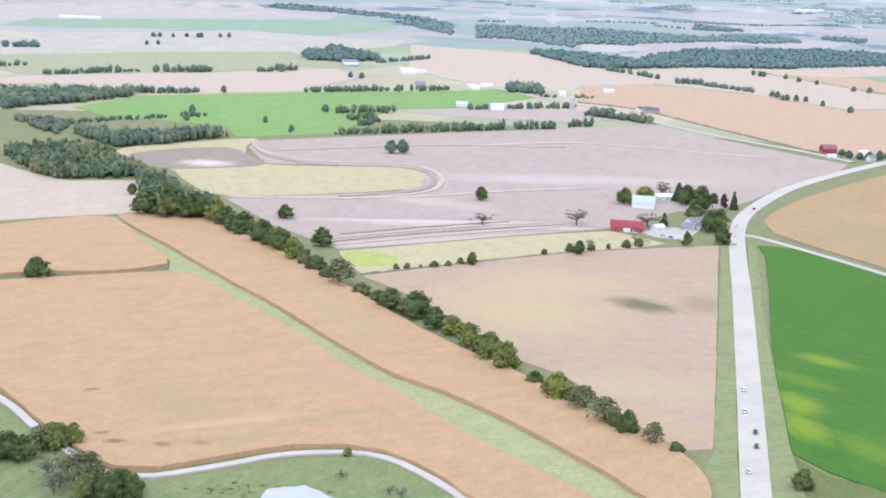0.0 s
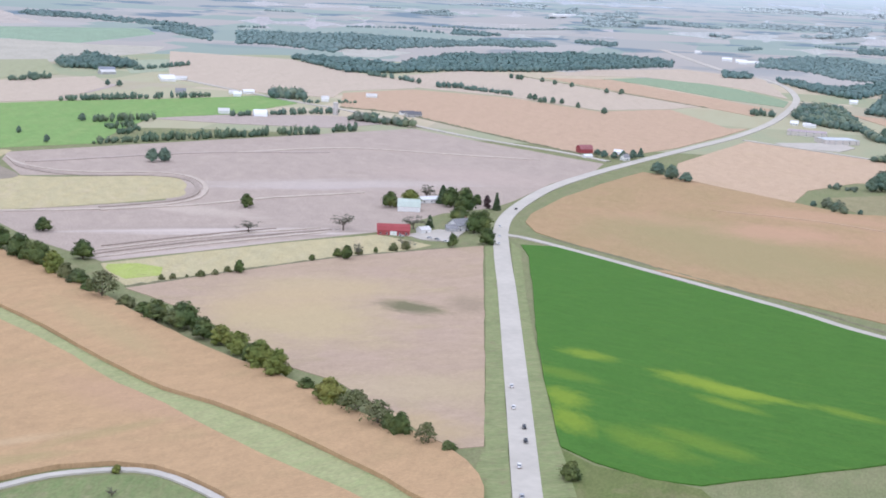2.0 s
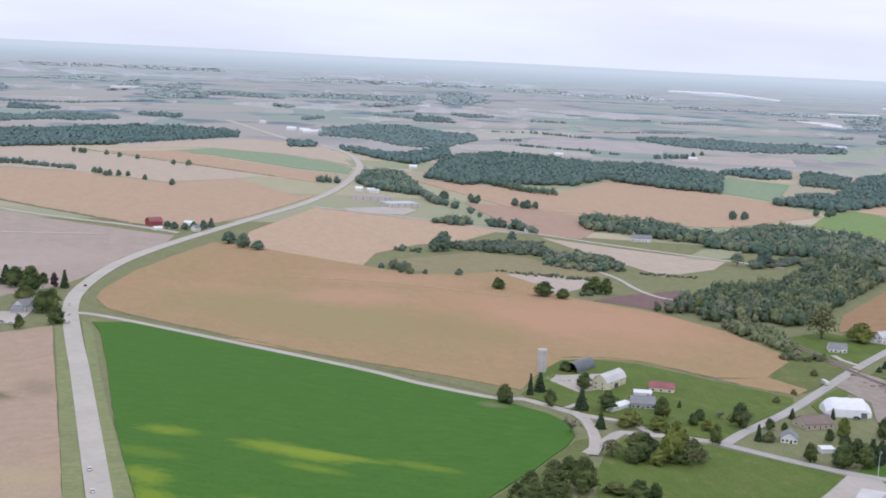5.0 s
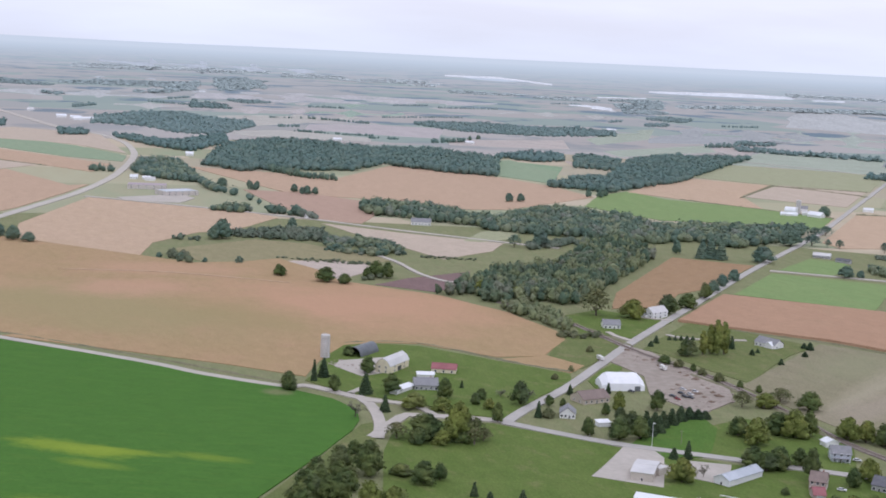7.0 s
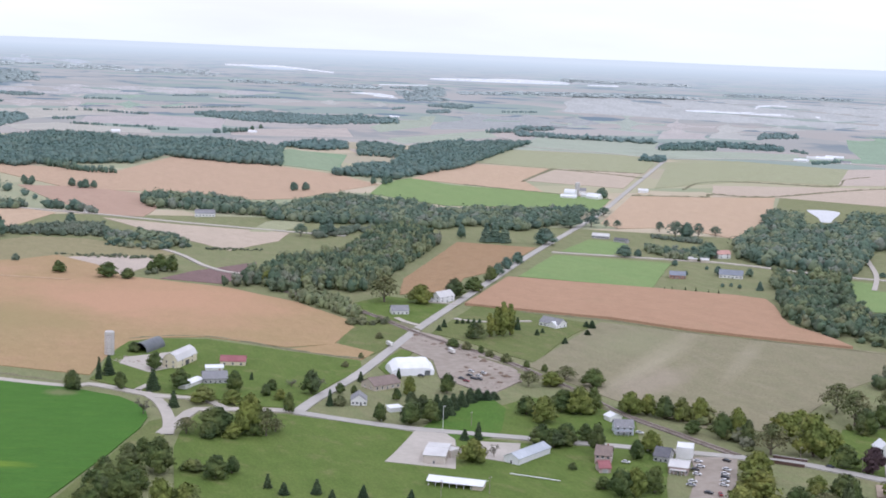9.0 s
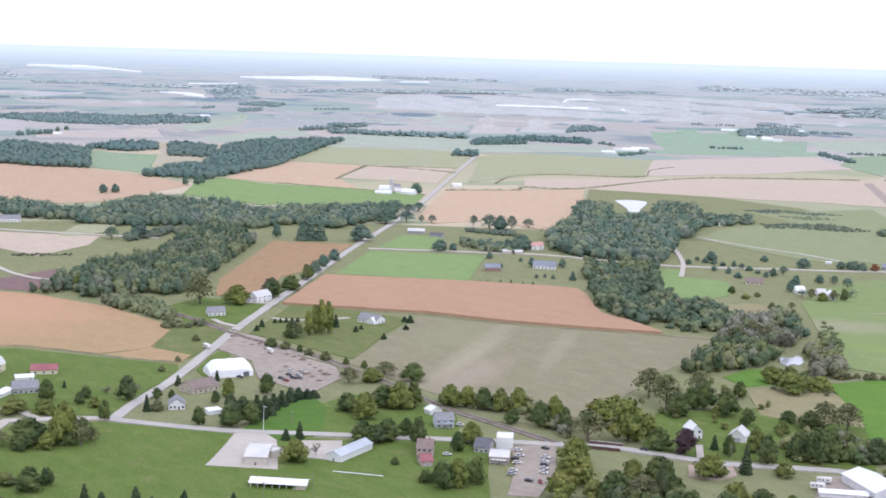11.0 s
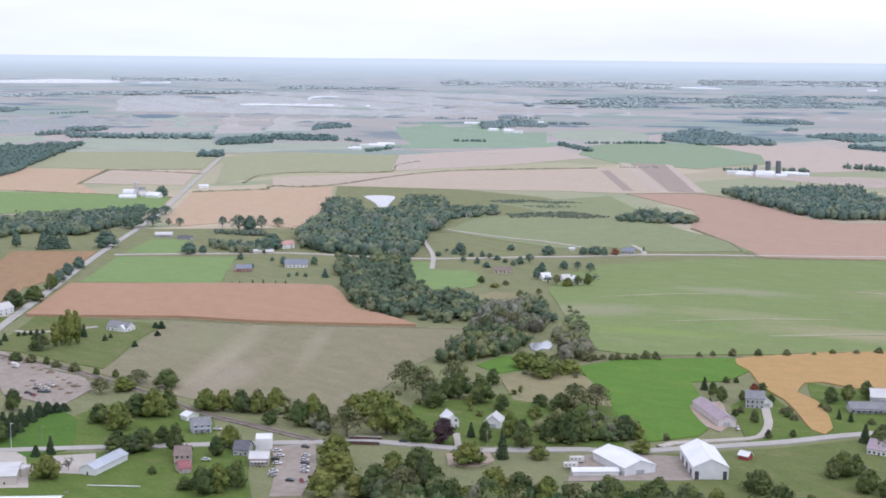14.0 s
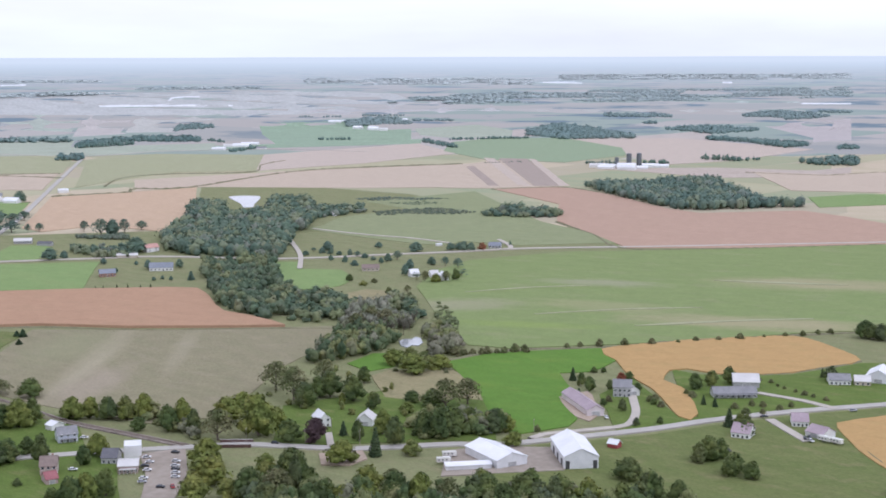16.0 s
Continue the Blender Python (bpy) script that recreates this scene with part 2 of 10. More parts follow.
# haze painted into the green of fields far off
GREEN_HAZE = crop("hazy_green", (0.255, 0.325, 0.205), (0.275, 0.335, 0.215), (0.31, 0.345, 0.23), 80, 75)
GREEN_MID = crop("mid_green", (0.205, 0.290, 0.108), (0.240, 0.310, 0.122), (0.265, 0.305, 0.132), 70, 70, 1.2)
GREEN_BRIGHT = crop("bright_green", (0.112, 0.215, 0.034), (0.145, 0.238, 0.043), (0.205, 0.255, 0.05), 60, 70, 1.2)
GREEN_OLIVE = crop("olive_green", (0.205, 0.262, 0.098), (0.24, 0.282, 0.118), (0.32, 0.295, 0.19), 70, 83, 1.6, 3, 0.3, 6, spots=(((0.34, 0.31, 0.22), 1040, 410, 60, 30, -60, 0.7), ((0.24, 0.32, 0.08), 980, 330, 60, 14, -80, 0.6), ((0.36, 0.33, 0.25), 1190, 330, 60, 20, -84, 0.6), ((0.40, 0.33, 0.22), 1048, 165, 110, 28, -84, 0.75), ((0.40, 0.33, 0.22), 1250, 149, 95, 36, -81, 0.7), ((0.33, 0.31, 0.18), 1076, 290, 70, 26, -95, 0.6),))
PALE_GREEN = crop("pale_green", (0.33, 0.34, 0.205), (0.36, 0.36, 0.233), (0.37, 0.35, 0.233), 80, 70)
CROP = crop("cover_crop", (0.068, 0.162, 0.024), (0.080, 0.181, 0.029), (0.136, 0.222, 0.034), 40, -50, 1.5, 2, 0.35, 5, 0.9, spots=(((0.27, 0.345, 0.03), 200, 700, 18, 9, -45, 0.65), ((0.27, 0.345, 0.03), 243, 652, 26, 10, -52, 0.75), ((0.27, 0.345, 0.03), 256, 633, 22, 10, -52, 0.8), ((0.27, 0.345, 0.03), 269, 627, 24, 5, -50, 0.7), ((0.27, 0.345, 0.03), 247, 614, 20, 6, -52, 0.5), ((0.27, 0.345, 0.03), 169, 626, 18, 11, -80, 0.7), ((0.27, 0.345, 0.03), 163, 592, 22, 10, -85, 0.7), ((0.27, 0.345, 0.03), 300, 600, 22, 6, -50, 0.45), ((0.27, 0.345, 0.03), 190, 560, 30, 12, -60, 0.35), ((0.27, 0.345, 0.03), 215, 560, 30, 10, -55, 0.35), ((0.27, 0.345, 0.03), 178, 665, 24, 9, -50, 0.3), ((0.24, 0.22, 0.12), 395, 700, 10, 8, -50, 0.75),), patch_streak=7)
MEADOW = crop("wet_meadow", (0.27, 0.245, 0.132), (0.31, 0.27, 0.154), (0.22, 0.22, 0.121), 25, 60, bump=0.7)
SOIL = crop("dark_soil", (0.2, 0.135, 0.126), (0.24, 0.165, 0.149), (0.18, 0.13, 0.121), 25, 60)
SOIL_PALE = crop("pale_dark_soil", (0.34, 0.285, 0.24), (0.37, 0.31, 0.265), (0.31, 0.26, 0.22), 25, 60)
STUBBLE = crop("grey_stubble", (0.257, 0.233, 0.146), (0.221, 0.218, 0.123), (0.298, 0.265, 0.188), 42, 55, 1.4, 3, 0.3, 4, 1.2, spots=(((0.44, 0.39, 0.28), 776, 565, 110, 10, 21, 0.38), ((0.42, 0.38, 0.27), 740, 545, 90, 8, 18, 0.35), ((0.43, 0.38, 0.28), 810, 520, 80, 8, 24, 0.32), ((0.26, 0.27, 0.15), 790, 600, 60, 28, 20, 0.5), ((0.4, 0.33, 0.27), 697, 515, 60, 20, 15, 0.5), ))
PASTURE = crop("pasture", (0.242, 0.272, 0.142), (0.268, 0.288, 0.160), (0.245, 0.262, 0.130), 50, 80)
SOY_ORANGE = crop("golden_soy", (0.45, 0.295, 0.125), (0.42, 0.285, 0.115), (0.36, 0.3, 0.12), 35, 80, 0.9, 2, 0.4)
LAWN = crop("lawn", (0.110, 0.162, 0.035), (0.152, 0.195, 0.051), (0.230, 0.216, 0.097), 30, 65, 0, 2.5, 0.4, 2.5, 1.2)
LAWN_LUSH = crop("lush_lawn", (0.085, 0.165, 0.028), (0.11, 0.185, 0.036), (0.16, 0.2, 0.05), 30, 65, 0, 2.5, 0.4, 2.5)
LAWN_DRY = crop("dry_lawn", (0.135, 0.167, 0.054), (0.184, 0.194, 0.077), (0.261, 0.221, 0.122), 30, 65, 0, 2.5, 0.4, 2.5, 1.2)
ROUGH = crop("rough_grass", (0.203, 0.221, 0.104), (0.257, 0.248, 0.135), (0.297, 0.248, 0.158), 30, 65, bump=0.8)
VERGE = crop("verge_weeds", (0.225, 0.262, 0.115), (0.30, 0.30, 0.155), (0.265, 0.205, 0.135), 11, 5, grain=3, bump=1.0, amount=1.3)
MARSH_GREEN = crop("marsh_grass", (0.185, 0.235, 0.095), (0.26, 0.255, 0.13), (0.36, 0.3, 0.19), 14, 70, bump=1.0)
ASPHALT = plain("worn_asphalt", (0.455, 0.422, 0.365), (0.51, 0.475, 0.41), 4, 0.9, stretch=(1, 1, 1))
ASPHALT_OLD = plain("old_asphalt", (0.39, 0.37, 0.335), (0.455, 0.432, 0.395), 4, 0.9)
GRAVEL_ROAD = plain("pale_gravel", (0.43, 0.395, 0.34), (0.495, 0.455, 0.4), 3, 0.95, bump=0.4)
GRAVEL_WHITE = plain("white_gravel", (0.47, 0.44, 0.385), (0.53, 0.5, 0.445), 3, 0.95, bump=0.4)
GRAVEL_YARD = plain("yard_gravel", (0.27, 0.23, 0.185), (0.36, 0.315, 0.265), 5, 0.95, bump=0.4)
BALLAST = plain("rail_ballast", (0.17, 0.14, 0.12), (0.33, 0.285, 0.25), 2, 0.95, bump=0.5)
DIRT = plain("bare_dirt", (0.36, 0.285, 0.215), (0.43, 0.35, 0.28), 4, 0.95, bump=0.4)
WATER = plain("still_water", (0.34, 0.36, 0.37), (0.4, 0.42, 0.43), 8, 0.06, bump=0.02, spec=1.0)
WOOD_NEAR = leafy("near_woods", (0.056, 0.088, 0.040), (0.088, 0.124, 0.048), (0.148, 0.164, 0.062), 26, 0.5, 0.6)
WOOD_MID = leafy("creek_woods", (0.056, 0.088, 0.050), (0.084, 0.118, 0.060), (0.140, 0.156, 0.078), 26, 0.5, 0.6)
WOOD_OLD = leafy("half_bare_woods", (0.140, 0.150, 0.100), (0.165, 0.172, 0.118), (0.195, 0.195, 0.140), 14, 0.4, 0.5)
WOOD_GREY = leafy("grey_willow", (0.175, 0.172, 0.125), (0.142, 0.155, 0.098), (0.235, 0.22, 0.172), 14, 0.45, 0.8)
WOOD_YELLOW = leafy("yellowing_woods", (0.165, 0.185, 0.080), (0.130, 0.156, 0.072), (0.225, 0.215, 0.105), 14, 0.5, 0.8)
SCRUB = leafy("scrub_leaves", (0.090, 0.110, 0.058), (0.120, 0.130, 0.070), (0.150, 0.148, 0.085), 14, 0.5, 0.6)
SCRUB_YELLOW = leafy("willow_scrub", (0.127, 0.147, 0.053), (0.101, 0.124, 0.048), (0.172, 0.170, 0.069), 14)
LEAF_GREEN = leafy("green_leaves", (0.050, 0.076, 0.031), (0.082, 0.112, 0.040), (0.135, 0.150, 0.050), 30, 0.6, 0.45)
LEAF_YELLOW = leafy("yellow_leaves", (0.150, 0.176, 0.047), (0.115, 0.145, 0.042), (0.195, 0.192, 0.054), 30, 0.6, 0.25)
LEAF_WILLOW = leafy("willow_leaves", (0.126, 0.134, 0.064), (0.100, 0.118, 0.052), (0.170, 0.152, 0.090), 30, 0.6, 0.25)
LEAF_RED = leafy("red_leaves", (0.194, 0.061, 0.046), (0.233, 0.094, 0.058), (0.213, 0.110, 0.064), 30, 1.0, 0.25)
LEAF_PURPLE = leafy("purple_leaves", (0.050, 0.032, 0.045), (0.065, 0.042, 0.052), (0.08, 0.055, 0.06), 30, 1.0, 0.25)
LEAF_DARK = leafy("conifer_needles", (0.036, 0.060, 0.036), (0.050, 0.076, 0.042), (0.065, 0.085, 0.045), 30, 1.0, 0.25)
LEAF_BARE = leafy("thin_twigs", (0.120, 0.116, 0.100), (0.155, 0.154, 0.133), (0.175, 0.165, 0.144), 30, 1.0, 0.25)
BARK = plain("bark", (0.12, 0.095, 0.075), (0.17, 0.14, 0.115), 0.6, 0.95, bump=0.6, stretch=(1, 1, 0.2))


# ---- mesh helpers ----
def mesh_of(name, verts, faces, material=None, smooth=False):
    """A mesh from numpy vertices and triangles (n x 3) or a list of polygons."""
    me = bpy.data.meshes.new(name)
    if isinstance(faces, np.ndarray):
        n = len(faces)
        me.vertices.add(len(verts))
        me.vertices.foreach_set("co", np.asarray(verts, np.float32).ravel())
        me.loops.add(n * 3)
        me.loops.foreach_set("vertex_index", faces.astype(np.int32).ravel())
        me.polygons.add(n)
        me.polygons.foreach_set("loop_start", np.arange(0, n * 3, 3, dtype=np.int32))
        me.polygons.foreach_set("loop_total", np.full(n, 3, np.int32))
        me.update(calc_edges=True)
    else:
        me.from_pydata([tuple(v) for v in verts], [], faces)
    if smooth:
        me.polygons.foreach_set("use_smooth", np.ones(len(me.polygons), bool))
    if material:
        me.materials.append(material)
    return me


def curve_through(pts, closed, step):
    """Points along a smooth line through pts, about step metres apart."""
    pts = [Vector(p) for p in pts]
    n = len(pts)
    line = []
    for i in range(n if closed else n - 1):
        if closed:
            a, b, c, d = pts[i - 1], pts[i], pts[(i + 1) % n], pts[(i + 2) % n]
        else:
            a, b, c, d = pts[max(i - 1, 0)], pts[i], pts[i + 1], pts[min(i + 2, n - 1)]
        k = max(1, int((c - b).length / step))
        for j in range(k):
            u = j / k
            line.append(0.5 * (2 * b + (c - a) * u + (2 * a - 5 * b + 4 * c - d) * u * u + (3 * b - a - 3 * c + d) * u ** 3))
    if not closed:
        line.append(pts[-1])
    return line


def edge_points(pts, step):
    line = []
    for i in range(len(pts)):
        a, b = Vector(pts[i]), Vector(pts[(i + 1) % len(pts)])
        k = max(1, int((b - a).length / step))
        line += [a.lerp(b, j / k) for j in range(k)]
    return line


# ---- ground, fields, roads ----
from mathutils.geometry import tessellate_polygon

count = 0
plots = []


def field(name, material, height, pts, label, smooth=False):
    """A crop or a piece of grass of that height, with a slightly ragged edge and real sides."""
    global count
    count += 1
    rng = random.Random(count)
    step = 12 if smooth else 18
    line = curve_through(pts, True, step) if smooth else edge_points(pts, step)
    plots.append(np.array(pts, float))
    rag = 0.5 if len(line) < 400 else 0.2
    ring = [Vector((p.x + rng.uniform(-rag, rag), p.y + rng.uniform(-rag, rag), 0)) for p in line]
    n = len(ring)
    tris = tessellate_polygon([ring])
    z = height + 0.004 * count
    verts = [(p.x, p.y, z) for p in ring] + [(p.x, p.y, 0.0) for p in ring]
    faces = [tuple(t) for t in tris] + [(i, (i + 1) % n, n + (i + 1) % n, n + i) for i in range(n)]
    me = mesh_of(name, verts, faces, material)
    bm = bmesh.new()
    bm.from_mesh(me)
    bmesh.ops.recalc_face_normals(bm, faces=bm.faces)
    bm.to_mesh(me)
    bm.free()
    return tagged(new(name, me), label, name.replace("_", " "), kind="structure")


def ribbon(pts, left, right, z0, z1):
    """The mesh data of a strip along pts between two offsets, with sides down to z0."""
    verts, faces = [], []
    n = len(pts)
    for i, p in enumerate(pts):
        d = (pts[min(i + 1, n - 1)] - pts[max(i - 1, 0)]).normalized()
        side = Vector((d.y, -d.x))
        a, b = p + side * left, p + side * right
        verts += [(a.x, a.y, z0), (a.x, a.y, z1), (b.x, b.y, z1), (b.x, b.y, z0)]
        if i:
            k = 4 * (i - 1)
            faces += [(k + j, k + j + 1, k + j + 5, k + j + 4) for j in range(3)]
    return verts, faces


road_count = 0


def road(name, material, width, pts, label, height=0.25):
    global road_count
    road_count += 1
    height += 0.55 + 0.02 * road_count
    line = curve_through(pts, False, 8)
    ob = new(name, mesh_of(name, *ribbon(line, -width / 2, width / 2, 0, height), material))
    tagged(ob, label, name.replace("_", " "), kind="structure")
    return ob, line


def hedge(material, width, height, pts, label):
    """A weedy strip along a field edge: a lumpy bank of uneven width and height."""
    global road_count
    road_count += 1
    rng = random.Random(road_count)
    line = curve_through(pts, False, 5)
    verts, faces = [], []
    n = len(line)
    for i, p in enumerate(line):
        d = (line[min(i + 1, n - 1)] - line[max(i - 1, 0)]).normalized()
        side = Vector((d.y, -d.x))
        w, h = width * rng.uniform(0.35, 0.7), height * rng.uniform(0.5, 1.15)
        a, b, c = p - side * w, p + side * rng.uniform(-0.4, 0.4), p + side * w
        verts += [(a.x, a.y, 0), (p.x - side.x * w * 0.5, p.y - side.y * w * 0.5, h * 0.8), (b.x, b.y, h), (p.x + side.x * w * 0.5, p.y + side.y * w * 0.5, h * 0.75), (c.x, c.y, 0)]
        if i:
            k = 5 * (i - 1)
            faces += [(k + j, k + j + 1, k + j + 6, k + j + 5) for j in range(4)]
    tagged(new("hedge", mesh_of("hedge", verts, faces, material)), label, "field edge", kind="stuff")


def strip(name, material, width, pts, label, height=0.16):
    """A long thin patch of crop or soil along a line, of uneven width."""
    line = curve_through(pts, False, 14)
    rng = random.Random(len(plots))
    left, right = [], []
    for i, p in enumerate(line):
        d = (line[min(i + 1, len(line) - 1)] - line[max(i - 1, 0)]).normalized()
        w = width / 2 * rng.uniform(0.7, 1.25) * min(1, 0.3 + i / 3, 0.3 + (len(line) - 1 - i) / 3)
        left.append((p.x - d.y * w, p.y + d.x * w))
        right.append((p.x + d.y * w, p.y - d.x * w))
    return field(name, material, height, left + right[::-1], label)


ground_radius = 4850
rings, sectors = [0, 60, 150, 300, 500, 800, 1200, 1700, 2400, 3200, 4000, ground_radius], 180
gv, gf = [(0, 0, 0)], []
for r in rings[1:]:
    gv += [(r * math.cos(2 * math.pi * k / sectors), r * math.sin(2 * math.pi * k / sectors), 0) for k in range(sectors)]
for k in range(sectors):
    gf.append((0, 1 + k, 1 + (k + 1) % sectors))
    for j in range(len(rings) - 2):
        a, b = 1 + j * sectors, 1 + (j + 1) * sectors
        gf.append((a + k, b + k, b + (k + 1) % sectors, a + (k + 1) % sectors))


def patchwork():
    """Open farmland: pale fields, bands of grass and dark tree belts in an irregular quilt."""
    m, t, b = blank("open_farmland", 0.95, spec=0.1)
    geo = t.nodes.new("ShaderNodeNewGeometry")
    mp = t.nodes.new("ShaderNodeMapping")
    mp.vector_type = "TEXTURE"
    mp.inputs["Scale"].default_value = (420, 210, 1)
    mp.inputs["Rotation"].default_value = (0, 0, radians(-20))
    t.links.new(geo.outputs["Position"], mp.inputs[0])
    cells = node(t, "ShaderNodeTexVoronoi", Scale=1.0, Randomness=0.8)
    cells.feature, cells.distance = "F1", "CHEBYCHEV"
    t.links.new(mp.outputs[0], cells.inputs["Vector"])
    pick = t.nodes.new("ShaderNodeSeparateColor")
    t.links.new(cells.outputs["Color"], pick.inputs[0])
    tones = t.nodes.new("ShaderNodeValToRGB")
    e = tones.color_ramp.elements
    e[0].position, e[0].color = 0.0, (0.30, 0.33, 0.21, 1)
    e[1].position, e[1].color = 1.0, (0.50, 0.41, 0.31, 1)
    for pos, c in ((0.25, (0.40, 0.39, 0.26)), (0.45, (0.27, 0.32, 0.20)), (0.6, (0.52, 0.44, 0.33)), (0.8, (0.40, 0.36, 0.27))):
        x = e.new(pos)
        x.color = (*c, 1)
    tones.color_ramp.interpolation = "CONSTANT"
    t.links.new(pick.outputs[0], tones.inputs[0])
    col = mixer(t, ramp(t, noise_at(t, 120, 4, (1, 3, 1), 70), 0.35, 0.65), tones.outputs[0], mixer(t, 0.5, tones.outputs[0], (0.38, 0.34, 0.22)))
    col = mixer(t, 0.2, col, mixer(t, ramp(t, noise_at(t, 3, 4), 0.3, 0.7), (0.25, 0.23, 0.14), (0.5, 0.45, 0.3)))
    t.links.new(col, b.inputs["Base Color"])
    return m


ground = tagged(new("ground", mesh_of("ground", gv, gf, patchwork())), "open rolling farmland of pale fields and grass", "ground", kind="structure")


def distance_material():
    """The plain of fields and woods beyond the last trees, with haze painted into its colour by distance; it glows
    unlit.
    """
    m = bpy.data.materials.new("hazy_distance")
    m.use_nodes = True
    t = m.node_tree
    t.nodes.clear()
    geo = t.nodes.new("ShaderNodeNewGeometry")
    parts = t.nodes.new("ShaderNodeSeparateXYZ")
    t.links.new(geo.outputs["Position"], parts.inputs[0])
    below = t.nodes.new("ShaderNodeMath")
    below.operation = "SUBTRACT"
    below.inputs[0].default_value = 202.0
    t.links.new(parts.outputs[2], below.inputs[1])
    far = t.nodes.new("ShaderNodeMath")
    far.operation = "DIVIDE"
    far.inputs[0].default_value = 202.0
    t.links.new(below.outputs[0], far.inputs[1])
    plane = t.nodes.new("ShaderNodeVectorMath")
    plane.operation = "MULTIPLY"
    plane.inputs[1].default_value = (1, 1, 0)
    t.links.new(geo.outputs["Position"], plane.inputs[0])
    spot = t.nodes.new("ShaderNodeVectorMath")
    spot.operation = "SCALE"
    t.links.new(plane.outputs[0], spot.inputs[0])
    t.links.new(far.outputs[0], spot.inputs["Scale"])
    mp = t.nodes.new("ShaderNodeMapping")
    mp.vector_type = "TEXTURE"
    mp.inputs["Scale"].default_value = (430, 430, 1)
    mp.inputs["Rotation"].default_value = (0, 0, radians(-20))
    t.links.new(spot.outputs[0], mp.inputs[0])
    cells = node(t, "ShaderNodeTexVoronoi", Scale=1.0, Randomness=0.85)
    cells.feature, cells.distance = "F1", "CHEBYCHEV"
    t.links.new(mp.outputs[0], cells.inputs["Vector"])
    pick = t.nodes.new("ShaderNodeSeparateColor")
    t.links.new(cells.outputs["Color"], pick.inputs[0])
    tones = t.nodes.new("ShaderNodeValToRGB")
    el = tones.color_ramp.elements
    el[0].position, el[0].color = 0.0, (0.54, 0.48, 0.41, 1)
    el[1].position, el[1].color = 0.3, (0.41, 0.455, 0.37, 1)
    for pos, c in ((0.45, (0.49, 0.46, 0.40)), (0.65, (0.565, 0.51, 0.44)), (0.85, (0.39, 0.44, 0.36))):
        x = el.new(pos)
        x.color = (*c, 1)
    tones.color_ramp.interpolation = "CONSTANT"
    t.links.new(pick.outputs[0], tones.inputs[0])
    belt = t.nodes.new("ShaderNodeMapping")
    belt.vector_type = "TEXTURE"
    belt.inputs["Scale"].default_value = (330, 420, 1)
    belt.inputs["Rotation"].default_value = (0, 0, radians(-20))
    t.links.new(spot.outputs[0], belt.inputs[0])
    woods = node(t, "ShaderNodeTexNoise", Scale=1.0, Detail=5.0, Roughness=0.6)
    t.links.new(belt.outputs[0], woods.inputs["Vector"])
    span = t.nodes.new("ShaderNodeVectorMath")
    span.operation = "LENGTH"
    t.links.new(spot.outputs[0], span.inputs[0])
    wooded = t.nodes.new("ShaderNodeMath")
    wooded.operation = "MULTIPLY"
    t.links.new(ramp(t, woods.outputs[0], 0.55, 0.60), wooded.inputs[0])
    t.links.new(ramp(t, span.outputs["Value"], 2900, 4200), wooded.inputs[1])
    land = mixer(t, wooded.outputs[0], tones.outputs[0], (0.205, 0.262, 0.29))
    # pale lakes and long roofs
    for x, y, half, turn in ((4951, 3280, 247, -25), (7900, 10300, 1300, -122), (8034, 7452, 560, -29), (7300, 6900, 520, -43), (4920, 3261, 235, -33), (5932, 3763, 150, 7), (10289, 3198, 420, -1), (5995, 705, 110, -72), (1691, 6569, 90, 1)):
        pm = t.nodes.new("ShaderNodeMapping")
        pm.vector_type = "TEXTURE"
        pm.inputs["Location"].default_value = (x, y, 0)
        pm.inputs["Rotation"].default_value = (0, 0, radians(turn))
        pm.inputs["Scale"].default_value = (half, half * 0.16 + 25, 1000)
        t.links.new(spot.outputs[0], pm.inputs[0])
        ln = t.nodes.new("ShaderNodeVectorMath")
        ln.operation = "LENGTH"
        t.links.new(pm.outputs[0], ln.inputs[0])
        mr = t.nodes.new("ShaderNodeMapRange")
        mr.inputs[1].default_value, mr.inputs[2].default_value, mr.inputs[3].default_value, mr.inputs[4].default_value = 0.85, 1.1, 1.0, 0.0
        t.links.new(ln.outputs["Value"], mr.inputs[0])
        land = mixer(t, mr.outputs[0], land, (0.78, 0.80, 0.81))
    # haze mixed into the land colour, paler towards the horizon
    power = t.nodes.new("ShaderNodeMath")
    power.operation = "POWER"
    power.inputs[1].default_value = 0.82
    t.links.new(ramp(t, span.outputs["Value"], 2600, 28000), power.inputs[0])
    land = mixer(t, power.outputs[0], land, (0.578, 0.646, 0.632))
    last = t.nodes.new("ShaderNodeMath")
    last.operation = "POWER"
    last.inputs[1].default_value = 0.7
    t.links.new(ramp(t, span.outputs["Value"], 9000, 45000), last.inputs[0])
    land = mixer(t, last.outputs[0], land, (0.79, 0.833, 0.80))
    # the land gives off its own colour; no lamp or sky lights it
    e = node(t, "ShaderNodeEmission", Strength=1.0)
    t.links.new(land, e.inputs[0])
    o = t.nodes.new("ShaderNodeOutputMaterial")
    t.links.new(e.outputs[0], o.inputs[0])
    return m


def lay(x, y, z=0.0):
    """Land past four kilometres is drawn in towards the plain's rim, along the camera's lines of sight, and raised to
    the horizon to fit the camera's view: the new point and the scale of things there.
    """
    d = max(math.hypot(x, y), 1.0)
    if d <= 4000:
        return (x, y, z), 1.0
    k = (4843 - 3372000 / d) / d
    return (x * k, y * k, EYE + (z - EYE) * k), k


